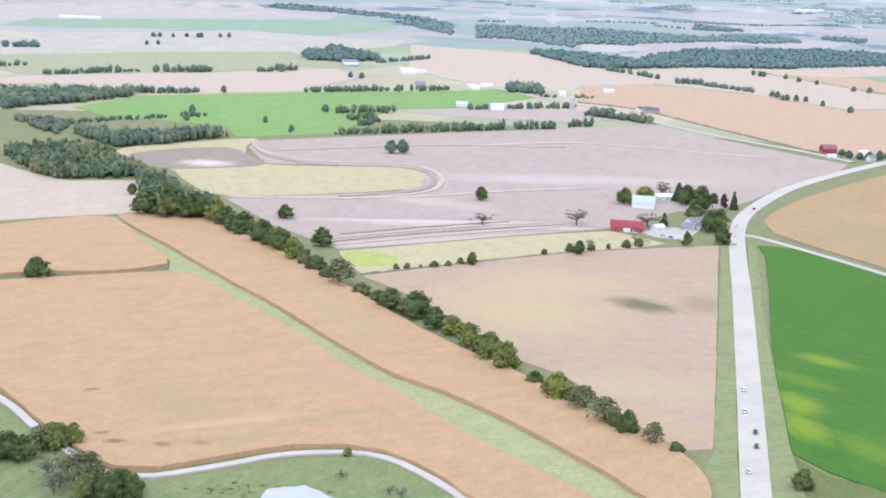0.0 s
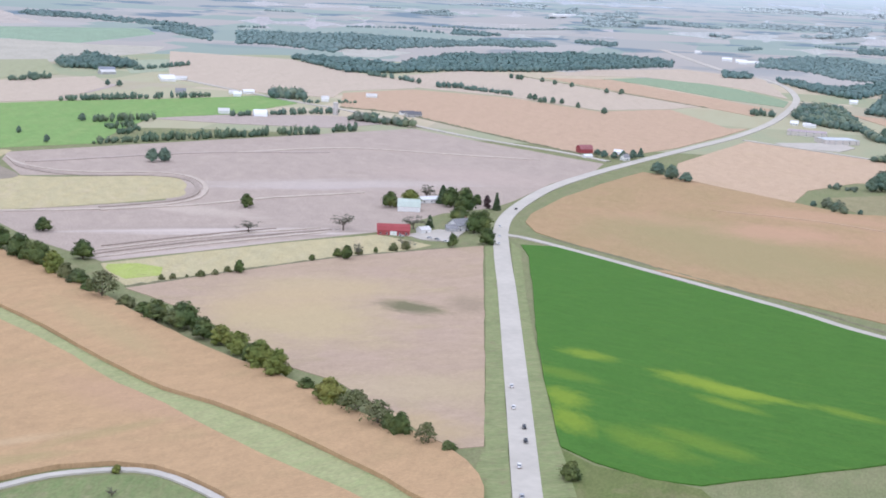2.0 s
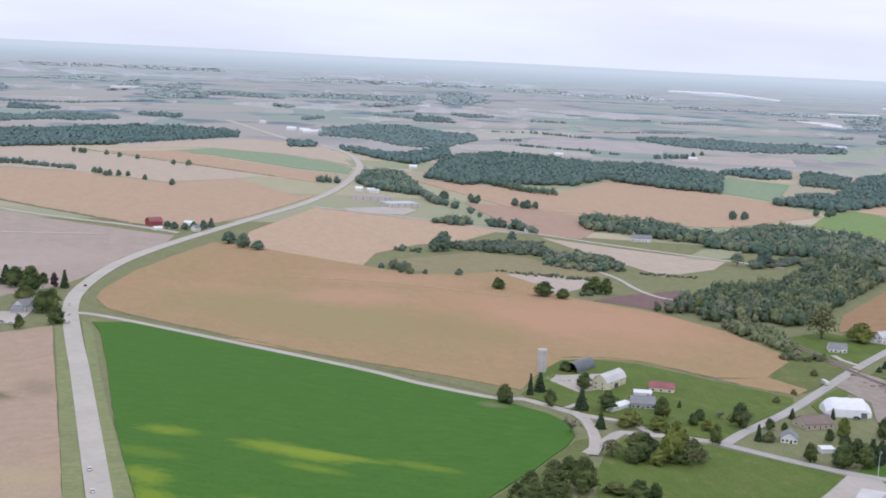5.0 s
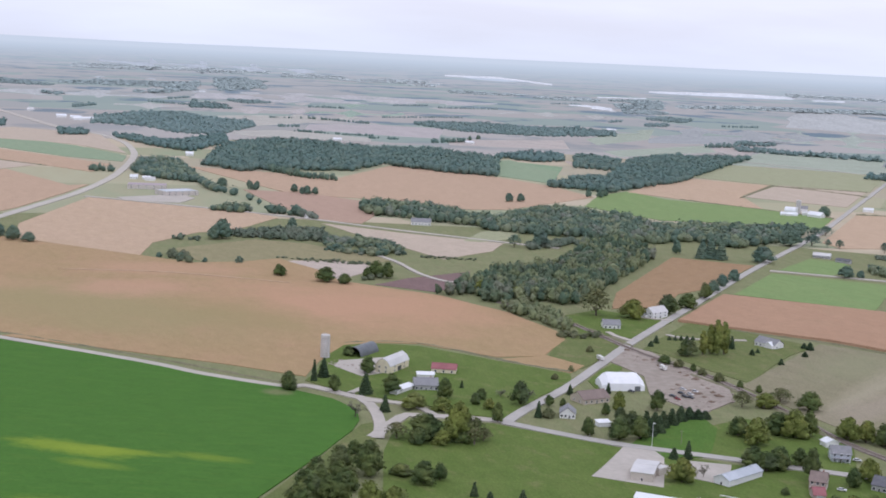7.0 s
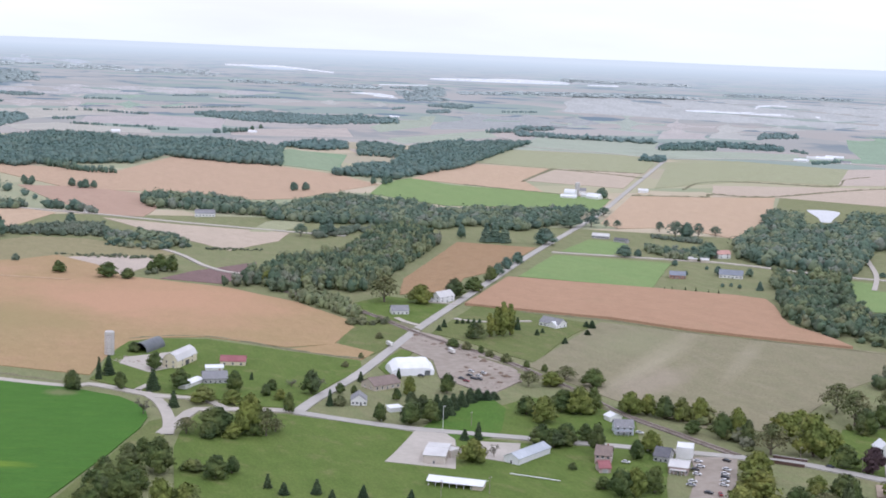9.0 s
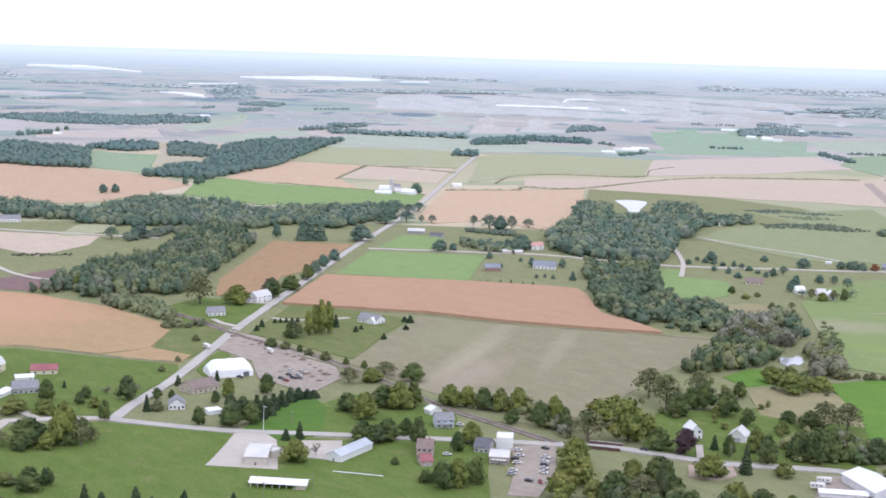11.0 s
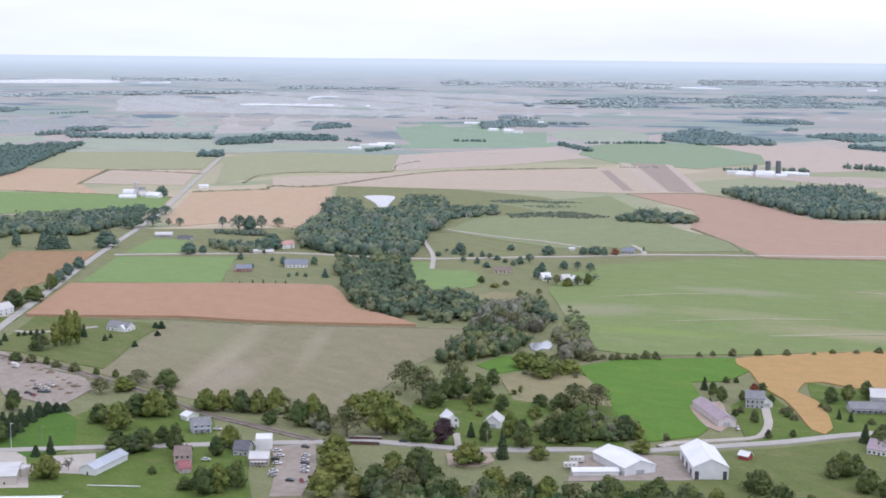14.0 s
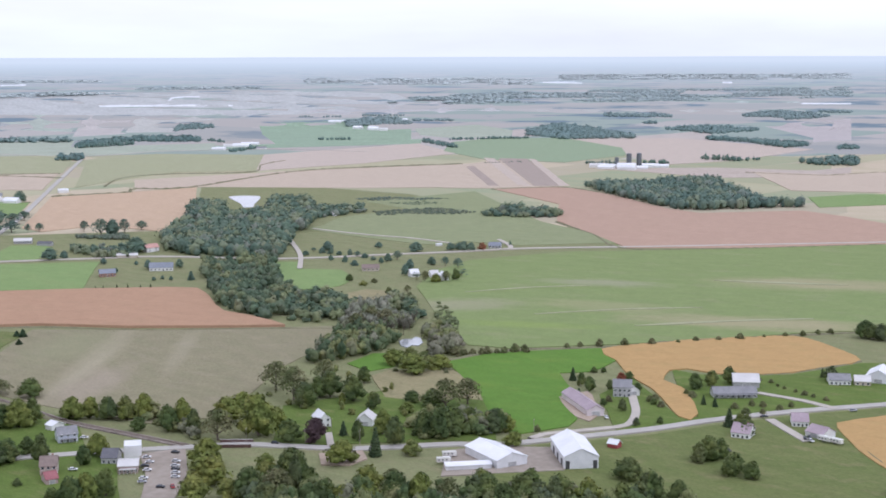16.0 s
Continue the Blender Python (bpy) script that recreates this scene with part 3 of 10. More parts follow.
bv, bf = [], []
reach = (0, 3500, 4000, 4500, 5200, 6200, 7600, 9600, 13000, 20000, 40000, 160000)
for k in range(sectors):
    a = 2 * math.pi * k / sectors
    start = 2900 + 260 * noise.noise((math.cos(a) * 7, math.sin(a) * 7, 3)) + 120 * noise.noise((math.cos(a) * 30, math.sin(a) * 30, 3))
    for d in reach:
        d = d or start
        bv.append(lay(d * math.cos(a), d * math.sin(a), 0.05)[0])
    bv.append((4846 * math.cos(a), 4846 * math.sin(a), 196 + 2.2 * noise.noise((math.cos(a) * 9, math.sin(a) * 9, 0))))
    m = len(reach) + 1
    n = m * sectors
    bf += [(m * k + j, m * k + j + 1, (m * k + j + 1 + m) % n, (m * k + j + m) % n) for j in range(m - 1)]
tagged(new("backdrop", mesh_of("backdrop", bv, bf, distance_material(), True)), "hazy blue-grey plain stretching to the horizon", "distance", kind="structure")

FAR_TONES = {"tan": (0.45, 0.345, 0.25), "straw": (0.44, 0.385, 0.275), "pink": (0.43, 0.345, 0.295), "green": (0.17, 0.275, 0.085), "pale green": (0.31, 0.34, 0.18), "marsh": (0.25, 0.225, 0.165), "white": (0.68, 0.70, 0.71)}
far_stock = {}


def far_field(tone, pts, label):
    """A field of the open country; haze is painted into its base colour, more the farther it lies."""
    global count
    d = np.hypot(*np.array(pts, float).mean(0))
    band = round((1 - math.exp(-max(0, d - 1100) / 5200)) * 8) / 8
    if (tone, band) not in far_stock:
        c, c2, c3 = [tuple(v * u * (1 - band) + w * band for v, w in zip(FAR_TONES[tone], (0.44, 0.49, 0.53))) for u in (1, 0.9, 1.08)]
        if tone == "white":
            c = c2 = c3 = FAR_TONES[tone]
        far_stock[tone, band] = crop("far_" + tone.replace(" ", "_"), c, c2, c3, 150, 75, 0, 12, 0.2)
    if tone == "white":
        name, height = ("lake" if "lake" in label else "greenhouses"), 0.6
    else:
        name, height = tone.replace(" ", "_") + "_field", 0.12
    if d < 3300:
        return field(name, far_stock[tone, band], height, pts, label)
    count += 1
    ring = [Vector((p.x, p.y, height + 0.004 * count)) for p in edge_points(pts, 150)]
    plots.append(np.array(pts, float))
    bm = bmesh.new()
    corners = [bm.verts.new(p) for p in ring]
    for t in tessellate_polygon([ring]):
        bm.faces.new([corners[i] for i in t])
    bmesh.ops.subdivide_edges(bm, edges=[x for x in bm.edges if x.calc_length() > 160], cuts=3, use_grid_fill=True)
    bmesh.ops.triangulate(bm, faces=bm.faces)
    for v in bm.verts:
        v.co = lay(*v.co)[0]
    bmesh.ops.recalc_face_normals(bm, faces=bm.faces)
    if sum(x.normal.z for x in bm.faces) < 0:
        bmesh.ops.reverse_faces(bm, faces=bm.faces)
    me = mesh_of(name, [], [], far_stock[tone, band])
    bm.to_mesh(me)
    bm.free()
    return tagged(new(name, me), label, name.replace("_", " "), kind="structure")


# ---- trees ----
def icosphere(sub):
    bm = bmesh.new()
    bmesh.ops.create_icosphere(bm, subdivisions=sub, radius=1)
    v = np.array([x.co[:] for x in bm.verts])
    f = np.array([[x.index for x in p.verts] for p in bm.faces])
    bm.free()
    return v, f


ICO_V, ICO_F = icosphere(2)
ICO0_V, ICO0_F = icosphere(1)


def clumps(rng, centre, radii, n, size):
    """n tufts of leaves, each a bent pair of triangles, on the skin of an ellipsoid."""
    d = rng.normal(size=(n, 3))
    d /= np.linalg.norm(d, axis=1)[:, None]
    d[:, 2] = np.where(d[:, 2] < -0.35, -d[:, 2], d[:, 2])
    p = centre + d * radii * rng.uniform(0.82, 1.12, (n, 1))
    out = d + rng.normal(size=(n, 3)) * 0.38 + (0, 0, 0.25)
    out /= np.linalg.norm(out, axis=1)[:, None]
    a = np.cross(out, rng.normal(size=(n, 3)))
    a /= np.linalg.norm(a, axis=1)[:, None]
    b = np.cross(out, a)
    s = size * rng.uniform(0.6, 1.3, (n, 1))
    v = np.stack([p - a * s, p + b * s * 0.7, p + a * s, p - b * s * 0.7], 1).reshape(-1, 3)
    k = np.arange(n)[:, None] * 4
    f = np.concatenate([k + [0, 1, 2], k + [0, 2, 3]], 1).reshape(-1, 3)
    return v, f


def join(parts):
    vs, fs, n = [], [], 0
    for v, f in parts:
        vs.append(v)
        fs.append(f + n)
        n += len(v)
    return np.concatenate(vs), np.concatenate(fs)


def lump(rng, centre, radii, rough=0.18, fine=False):
    v, f = (ICO_V, ICO_F) if fine else (ICO0_V, ICO0_F)
    rough = rough * 1.25
    return centre + v * radii * (1 + rng.uniform(-rough, rough, (len(v), 1))), f


def tube(path, radii, sides=6):
    """A tapered limb along path."""
    path = np.array(path, float)
    vs, fs = [], []
    for i, (p, r) in enumerate(zip(path, radii)):
        d = path[min(i + 1, len(path) - 1)] - path[max(i - 1, 0)]
        d /= np.linalg.norm(d)
        x = np.cross(d, (0.3, 1, 0.1))
        x /= np.linalg.norm(x)
        y = np.cross(d, x)
        for k in range(sides):
            a = 2 * math.pi * k / sides
            vs.append(p + r * (x * math.cos(a) + y * math.sin(a)))
        if i:
            for k in range(sides):
                a, b = (i - 1) * sides + k, (i - 1) * sides + (k + 1) % sides
                fs += [(a, b, b + sides), (a, b + sides, a + sides)]
    return np.array(vs), np.array(fs)


def make_tree(kind, seed):
    """Trunk and crown meshes of a tree ten metres high."""
    rng = np.random.default_rng(seed)
    wood_parts, leaf = [], []
    if kind == "conifer":
        wood_parts.append(tube([(0, 0, 0), (0, 0, 5), (0, 0, 9.6)], (0.22, 0.15, 0.03)))
        for i in range(9):
            z, r = 1.2 + i * 0.98, 2.3 * (1 - i / 9.6) + 0.25
            n = max(5, int(9 * r / 2))
            for k in range(n):
                a = 2 * math.pi * (k + rng.uniform(-0.3, 0.3)) / n
                c = np.array([math.cos(a) * r * 0.62, math.sin(a) * r * 0.62, z - 0.25 * r * rng.uniform(0.6, 1.2)])
                leaf.append(lump(rng, c, np.array([r * 0.42, r * 0.42, 0.5]), 0.3))
            leaf.append(clumps(rng, np.array([0, 0, z - 0.2]), np.array([r, r, 0.45]), int(14 * r), 0.5))
        leaf.append(lump(rng, np.array([0, 0, 5]), np.array([0.8, 0.8, 4.4]), 0.15))
    elif kind == "poplar":
        wood_parts.append(tube([(0, 0, 0), (0, 0, 6)], (0.25, 0.1)))
        for i in range(10):
            c = np.array([rng.uniform(-0.5, 0.5), rng.uniform(-0.5, 0.5), 1.4 + i * 0.85])
            r = 1.35 * math.sin(math.pi * (i + 1.4) / 11.5) + 0.3
            leaf.append(lump(rng, c, np.array([r, r, 1.1]), 0.25))
            leaf.append(clumps(rng, c, np.array([r, r, 1.1]), 36, 0.5))
    elif kind == "bare":
        wood_parts.append(tube([(0, 0, 0), (0.1, 0, 2.2), (0, 0.1, 4.5)], (0.32, 0.24, 0.12)))
        for i in range(16):
            a, e = rng.uniform(0, 6.28), rng.uniform(0.25, 1.1)
            h = rng.uniform(2.2, 4.4)
            d = np.array([math.cos(a) * math.cos(e), math.sin(a) * math.cos(e), math.sin(e)])
            q = np.array([0, 0, h]) + d * rng.uniform(1.6, 2.4)
            end = q + (d + rng.normal(size=3) * 0.3) * rng.uniform(1.5, 2.6)
            wood_parts.append(tube([(0, 0, h), q, end], (0.13, 0.09, 0.03), 4))
            leaf.append(clumps(rng, end, np.array([1.0, 1.0, 0.7]), 26, 0.28))
            leaf.append(clumps(rng, q, np.array([0.9, 0.9, 0.6]), 12, 0.28))
    else:
        wide, low, n, tuft = {"broad": (5.3, 0.7, 14, 0.62), "tall": (4.2, 0.7, 13, 0.65), "shrub": (7.0, -0.9, 11, 0.9), "yellow": (5.6, 0.6, 13, 0.75), "red": (4.6, 0.8, 11, 0.65), "purple": (4.6, 0.6, 11, 0.65), "willow": (5.6, 1.8, 15, 0.6)}[kind]
        wood_parts.append(tube([(0, 0, 0), (0.15, 0.05, max(low, 0.6)), (0, 0, 6)], (0.36, 0.27, 0.12)))
        for i in range(n):
            a = 2 * math.pi * (i * 0.618 + rng.uniform(-0.08, 0.08))
            u = (i + 0.5) / n
            z = low + 1.1 + (7.9 - low) * u * 0.92
            ring = wide * 0.62 * math.sqrt(max(0.05, 1 - (2 * u - 0.75) ** 2 * 0.75)) * rng.uniform(0.7, 1.1) * (1 - 0.5 * u * u)
            c = np.array([math.cos(a) * ring, math.sin(a) * ring, z])
            r = wide * rng.uniform(0.34, 0.50) * (1 - 0.25 * u)
            rad = np.array([r, r, r * rng.uniform(0.7, 0.95)])
            if kind != "willow":
                leaf.append(lump(rng, c, rad * 0.8, 0.26))
            leaf.append(clumps(rng, c, rad * 1.02, 50, tuft * 0.74))
            leaf.append(clumps(rng, c, rad * 1.2, 8, tuft * 0.5))
            if i < 6:
                wood_parts.append(tube([(0, 0, max(0.5, low + 0.6 * u)), c * (0.55, 0.55, 0.8), c], (0.16, 0.1, 0.04), 4))
        if kind != "willow":
            leaf.append(lump(rng, np.array([0, 0, 4.6]), np.array([wide * 0.62, wide * 0.62, 3.6]), 0.2))
    v, f = join(wood_parts)
    starts = np.cumsum([0] + [len(p[0]) for p in wood_parts[:-1]])
    f = np.concatenate([f, [(0, k, k + 1) for k in starts[1:]]]) if len(starts) > 1 else f
    return mesh_of("trunk", v, f, BARK), mesh_of("crown", *join(leaf))


# bluish haze colour that is mixed into far foliage
HAZE_TINT = (0.205, 0.325, 0.365)
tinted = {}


def hazed_foliage(material, away):
    """The foliage of that stand, with haze painted into the leaf colours in steps of distance."""
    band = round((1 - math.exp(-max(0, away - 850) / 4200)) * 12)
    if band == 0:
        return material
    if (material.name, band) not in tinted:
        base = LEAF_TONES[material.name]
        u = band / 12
        air = [w + k * max(0.0, u - 0.42) for w, k in zip(HAZE_TINT, (0.80, 0.66, 0.60))]
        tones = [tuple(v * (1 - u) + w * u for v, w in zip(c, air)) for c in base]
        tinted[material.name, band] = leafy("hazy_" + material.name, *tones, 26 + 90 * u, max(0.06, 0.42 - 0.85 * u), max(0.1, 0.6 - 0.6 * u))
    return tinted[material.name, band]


LEAVES = {"broad": LEAF_GREEN, "tall": LEAF_GREEN, "shrub": LEAF_WILLOW, "yellow": LEAF_YELLOW, "red": LEAF_RED, "purple": LEAF_PURPLE, "willow": LEAF_WILLOW, "conifer": LEAF_DARK, "poplar": LEAF_YELLOW, "bare": LEAF_BARE}
TELL = {
    "broad": "dark green broadleaf tree with a rounded crown", "tall": "tall dark green broadleaf tree", "shrub": "low olive-green spreading bush",
    "yellow": "yellow-green broadleaf tree turning in autumn", "red": "small garden tree with rusty red autumn leaves", "willow": "spreading olive willow with a thin crown",
    "purple": "dark purple-leaved maple beside the street",
    "conifer": "dark green pointed spruce", "poplar": "slender yellow-green poplar beside the drive", "bare": "half-bare grey tree with thin branches",
}
CATEGORY = {"shrub": "bush", "conifer": "conifer"}
stock = {}
for i, k in enumerate(LEAVES):
    stock[k] = []
    for s in range(4 if k in ("broad", "shrub", "yellow") else 2):
        trunk_mesh, crown_mesh = make_tree(k, 100 * i + s)
        crown_mesh.materials.append(LEAVES[k])
        stock[k].append((trunk_mesh, crown_mesh))
        # crown copy with haze painted in, for trees past 1250 metres
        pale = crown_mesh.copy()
        pale.materials[0] = hazed_foliage(WOOD_NEAR, 1900)
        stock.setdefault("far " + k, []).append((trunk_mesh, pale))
tree_rng = random.Random(5)


def plant(kind, x, y, h, group="", wide=0.0):
    name = "hedgerow_tree" if "hedgerow" in group else {"tall": "tall_tree", "red": "maple", "purple": "maple", "shrub": "bush", "conifer": "spruce", "willow": "willow", "yellow": "autumn_tree", "bare": "bare_tree", "poplar": "poplar"}.get(kind, "tree")
    top = new(name)
    top.empty_display_size = 0.5
    s = h / 10 * tree_rng.uniform(0.9, 1.12)
    w = s * tree_rng.uniform(0.85, 1.12)
    if wide:
        s, w = h / 10.3, wide / CROWN_WIDTH[kind]
    top.matrix_world = Matrix.Translation((x, y, 0)) @ Matrix.Rotation(tree_rng.uniform(0, 6.28), 4, "Z") @ Matrix.Diagonal((w, w, s, 1))
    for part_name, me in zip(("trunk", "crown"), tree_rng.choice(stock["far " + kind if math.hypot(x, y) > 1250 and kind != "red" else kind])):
        new(part_name, me).parent = top
    tagged(top, TELL[kind], CATEGORY.get(kind, "tree"), group)


CROWN_WIDTH = {"broad": 9.5, "tall": 8.0, "yellow": 10.0, "willow": 10.0, "shrub": 12.5, "conifer": 5.0, "bare": 6.5, "poplar": 3.6, "purple": 8.5, "red": 8.5}


def grown(kind, rows, group=""):
    """Trees placed and sized to fit the camera's view: x, y, height, crown width."""
    for x, y, h, w in rows:
        plant(kind, x, y, h, group, wide=w)


def trees(kind, h, pts):
    for x, y in pts:
        plant(kind, x, y, h)


def tree_row(kinds, spacing, heights, pts, group):
    kinds = kinds.split()
    for p in curve_through(pts, False, spacing):
        plant(tree_rng.choice(kinds), p.x + tree_rng.uniform(-1.2, 1.2), p.y + tree_rng.uniform(-1.2, 1.2), tree_rng.uniform(*heights), group)


def wood_template(seed, lobes, core_tufts, tufts, size):
    """A light crown one metre high and wide, of lobes and tufts, for trees too many to count."""
    rng = np.random.default_rng(seed)
    tall = rng.uniform(0.85, 1.15)
    parts = [lump(rng, np.array([0, 0, 0.44]), np.array([0.34, 0.34, 0.44 * tall]), 0.2)]
    parts.append(clumps(rng, np.array([0, 0, 0.48]), np.array([0.40, 0.40, 0.48 * tall]), core_tufts, size))
    for i in range(lobes):
        a, u = 2.4 * i + rng.uniform(-0.5, 0.5), (i + 0.5) / lobes
        ring = 0.34 * math.sqrt(1 - (1.6 * u - 0.6) ** 2 * 0.8) * rng.uniform(0.6, 1.15)
        c = np.array([math.cos(a) * ring, math.sin(a) * ring, 0.24 + 0.56 * u * tall])
        r = rng.uniform(0.12, 0.22)
        parts.append(lump(rng, c, np.array([r, r, r * 0.9]), 0.25))
        parts.append(clumps(rng, c, np.array([r, r, r * 0.95]) * 1.08, tufts, size))
    return join(parts)


WOOD_STOCK = {
    "near": [wood_template(900 + k, 8, 22, 12, 0.058) for k in range(7)],
    "mid": [wood_template(950 + k, 4, 18, 8, 0.075) for k in range(7)],
    "far": [wood_template(980 + k, 1, 14, 5, 0.10) for k in range(9)],
    "distant": [wood_template(1020 + k, 0, 6, 0, 0.17) for k in range(9)],
}
wood_seed = 0


def crowns(name, material, spots, label, away):
    """One mesh of many crowns; spots holds x, y, width and height of each."""
    rng = np.random.default_rng(wood_seed)
    store = WOOD_STOCK["far" if name == "reeds" else "near" if away < 900 else "mid" if away < 1500 else "far" if away < 2700 else "distant"]
    parts = []
    for x, y, w, h in spots:
        v, f = store[int(rng.integers(len(store)))]
        a = rng.uniform(0, 6.28)
        ca, sa = math.cos(a), math.sin(a)
        turned = np.stack([v[:, 0] * ca - v[:, 1] * sa, v[:, 0] * sa + v[:, 1] * ca, v[:, 2]], 1)
        (px, py, pz), k = lay(x, y)
        parts.append((turned * (w * k, w * k * rng.uniform(0.8, 1.2), h * k) + (px, py, pz - 0.3), f))
    if parts:
        tagged(new(name, mesh_of(name, *join(parts), hazed_foliage(material, away), True)), label, name.replace("_", " "), kind="stuff")


def wood(name, material, spacing, height, pts, label):
    """A wood too dense to count: crowns of many sizes over a lower storey, each with limbs of leaf clumps."""
    global wood_seed
    wood_seed += 1
    rng = np.random.default_rng(wood_seed)
    poly = np.array(pts, float)
    lo, hi = poly.min(0), poly.max(0)
    away = np.hypot(*poly.mean(0))
    if height < 9 and spacing < 15:
        spacing = max(3.2 if name == "reeds" else 5.0, min(spacing, height * 0.9))
    elif spacing < 13 and away < 1600:
        spacing *= 0.86
    gx, gy = np.meshgrid(np.arange(lo[0], hi[0], spacing), np.arange(lo[1], hi[1], spacing))
    p = np.stack([gx.ravel(), gy.ravel()], 1) + rng.uniform(-0.48, 0.48, (gx.size, 2)) * spacing
    inside = np.zeros(len(p), bool)
    for a, b in zip(poly, np.roll(poly, -1, 0)):
        cross = (a[1] > p[:, 1]) != (b[1] > p[:, 1])
        inside ^= cross & (p[:, 0] < (b[0] - a[0]) * (p[:, 1] - a[1]) / (b[1] - a[1] + 1e-9) + a[0])
    spots = []
    for x, y in p[inside]:
        lie = noise.noise((x / 45, y / 45, wood_seed))
        if away > 3300 and noise.noise((x / 420, y / 420, wood_seed)) < -0.06:
            continue
        if name != "reeds" and lie < (-0.34 if away < 900 else -0.5) or name == "reeds" and lie < 0.0 or name == "scrub" and spacing > 13 and lie < 0.1:
            continue
        # tall crowns stand over a low storey of bushes
        tall = rng.uniform() < 0.66
        h = height * (rng.uniform(0.78, 1.18) if tall else rng.uniform(0.4, 0.75)) * (1 + 0.25 * lie)
        w = min(spacing, 13) * (rng.uniform(1.25, 1.9) if tall else rng.uniform(0.8, 1.2))
        if away > 1500:
            w, h = w * 1.25, max(h, height * rng.uniform(0.6, 0.85))
        if spacing > 13:
            w = spacing * rng.uniform(1.1, 1.7) if away > 3000 else height * rng.uniform(0.7, 1.1)
        spots.append((x, y, min(w, h * 1.5 + 1.0 if away < 3000 else 999), h))
    if name != "woodland" or away > 2300:
        return crowns(name, material, spots, label, away)
    # other kinds of tree stand among the main one in groups
    kinds = {}
    for spot in spots:
        lie = noise.noise((spot[0] / 32, spot[1] / 32, 40 + wood_seed)) + rng.normal() * 0.22
        kinds.setdefault("olive" if lie > 0.16 else "grey" if lie < -0.46 else "", []).append(spot)
    for kind, some in kinds.items():
        other = {"olive": WOOD_YELLOW, "grey": WOOD_OLD}.get(kind, material)
        crowns(name, other, some, {"olive": "yellowing olive trees among darker woods", "grey": "half-bare grey-green trees among darker woods"}.get(kind, label), away)


def belt(height, pts):
    """A belt or fence row of trees between far fields, two deep, with gaps."""
    global wood_seed
    wood_seed += 1
    rng = np.random.default_rng(wood_seed)
    away = np.hypot(*np.array(pts, float).mean(0))
    step = 4.5 if away < 2000 else 6.0 if away < 3500 else 9.0
    spots = []
    for p in curve_through(pts, False, step):
        for row in (0, 1):
            if noise.noise((p.x / 30, p.y / 30, wood_seed)) < -0.42:
                continue
            h = height * rng.uniform(0.6, 1.15)
            spots.append((p.x + rng.normal() * 3, p.y + rng.normal() * 3 + 6 * row, min(h * 1.1, step * rng.uniform(1.2, 2.1)), h))
    crowns("tree_belt", WOOD_NEAR, spots, "row of dark trees between pale fields", away)


# ---- buildings ----
CONCRETE = plain("silo_concrete", (0.50, 0.48, 0.46), (0.58, 0.56, 0.54), 1.2, 0.9, bump=0.3, stretch=(1, 1, 0.3))
STEEL_DARK = plain("dark_ribbed_steel", (0.13, 0.145, 0.16), (0.19, 0.20, 0.21), 0.9, 0.5, 0.3, 0.3, (1, 1, 0.2))
CREAM = plain("cream_boards", (0.62, 0.56, 0.40), (0.70, 0.64, 0.47), 0.8, 0.8, bump=0.3, stretch=(1, 1, 4))
SIDING_WHITE = plain("white_siding", (0.68, 0.68, 0.66), (0.78, 0.78, 0.77), 0.7, 0.7, bump=0.3, stretch=(0.3, 0.3, 5))
SIDING_GREY = plain("grey_siding", (0.36, 0.36, 0.36), (0.43, 0.43, 0.43), 0.7, 0.7, bump=0.3, stretch=(0.3, 0.3, 5))
SIDING_BLUE = plain("blue_siding", (0.46, 0.50, 0.56), (0.54, 0.57, 0.62), 0.7, 0.7, bump=0.3, stretch=(0.3, 0.3, 5))
SIDING_TAN = plain("tan_siding", (0.47, 0.41, 0.33), (0.54, 0.48, 0.4), 0.7, 0.7, bump=0.3, stretch=(0.3, 0.3, 5))
SIDING_ROSE = plain("rose_siding", (0.40, 0.31, 0.28), (0.47, 0.38, 0.35), 0.7, 0.7, bump=0.3, stretch=(0.3, 0.3, 5))
SIDING_PINK = plain("pink_steel_siding", (0.58, 0.51, 0.52), (0.66, 0.6, 0.6), 0.7, 0.6, bump=0.3, stretch=(5, 5, 0.3))
BARN_RED = plain("barn_red_boards", (0.27, 0.055, 0.06), (0.35, 0.08, 0.085), 0.8, 0.8, bump=0.3, stretch=(4, 4, 0.3))
BLOCK_TAN = plain("tan_block", (0.50, 0.45, 0.39), (0.57, 0.52, 0.46), 0.6, 0.9, bump=0.3)
BRICK_RED = plain("red_brick", (0.31, 0.16, 0.12), (0.38, 0.21, 0.16), 0.4, 0.9, bump=0.4)
BRICK_PALE = plain("pale_brick", (0.50, 0.46, 0.42), (0.57, 0.53, 0.49), 0.4, 0.9, bump=0.3)
STEEL_WHITE = plain("white_steel_siding", (0.66, 0.67, 0.68), (0.76, 0.76, 0.77), 0.6, 0.5, bump=0.3, stretch=(5, 5, 0.2))
FABRIC = plain("white_fabric", (0.76, 0.77, 0.79), (0.83, 0.84, 0.85), 3, 0.6, bump=0.1)
ROOF_WHITE = plain("white_metal_roof", (0.72, 0.73, 0.75), (0.80, 0.81, 0.82), 1.6, 0.45, bump=0.3, stretch=(3, 0.3, 1))
ROOF_PALE = plain("pale_metal_roof", (0.54, 0.53, 0.52), (0.64, 0.63, 0.61), 1.6, 0.5, bump=0.3, stretch=(3, 0.3, 1))
ROOF_STEEL = plain("steel_roof", (0.42, 0.46, 0.50), (0.55, 0.58, 0.62), 1.6, 0.4, 0.2, 0.3, (3, 0.3, 1))
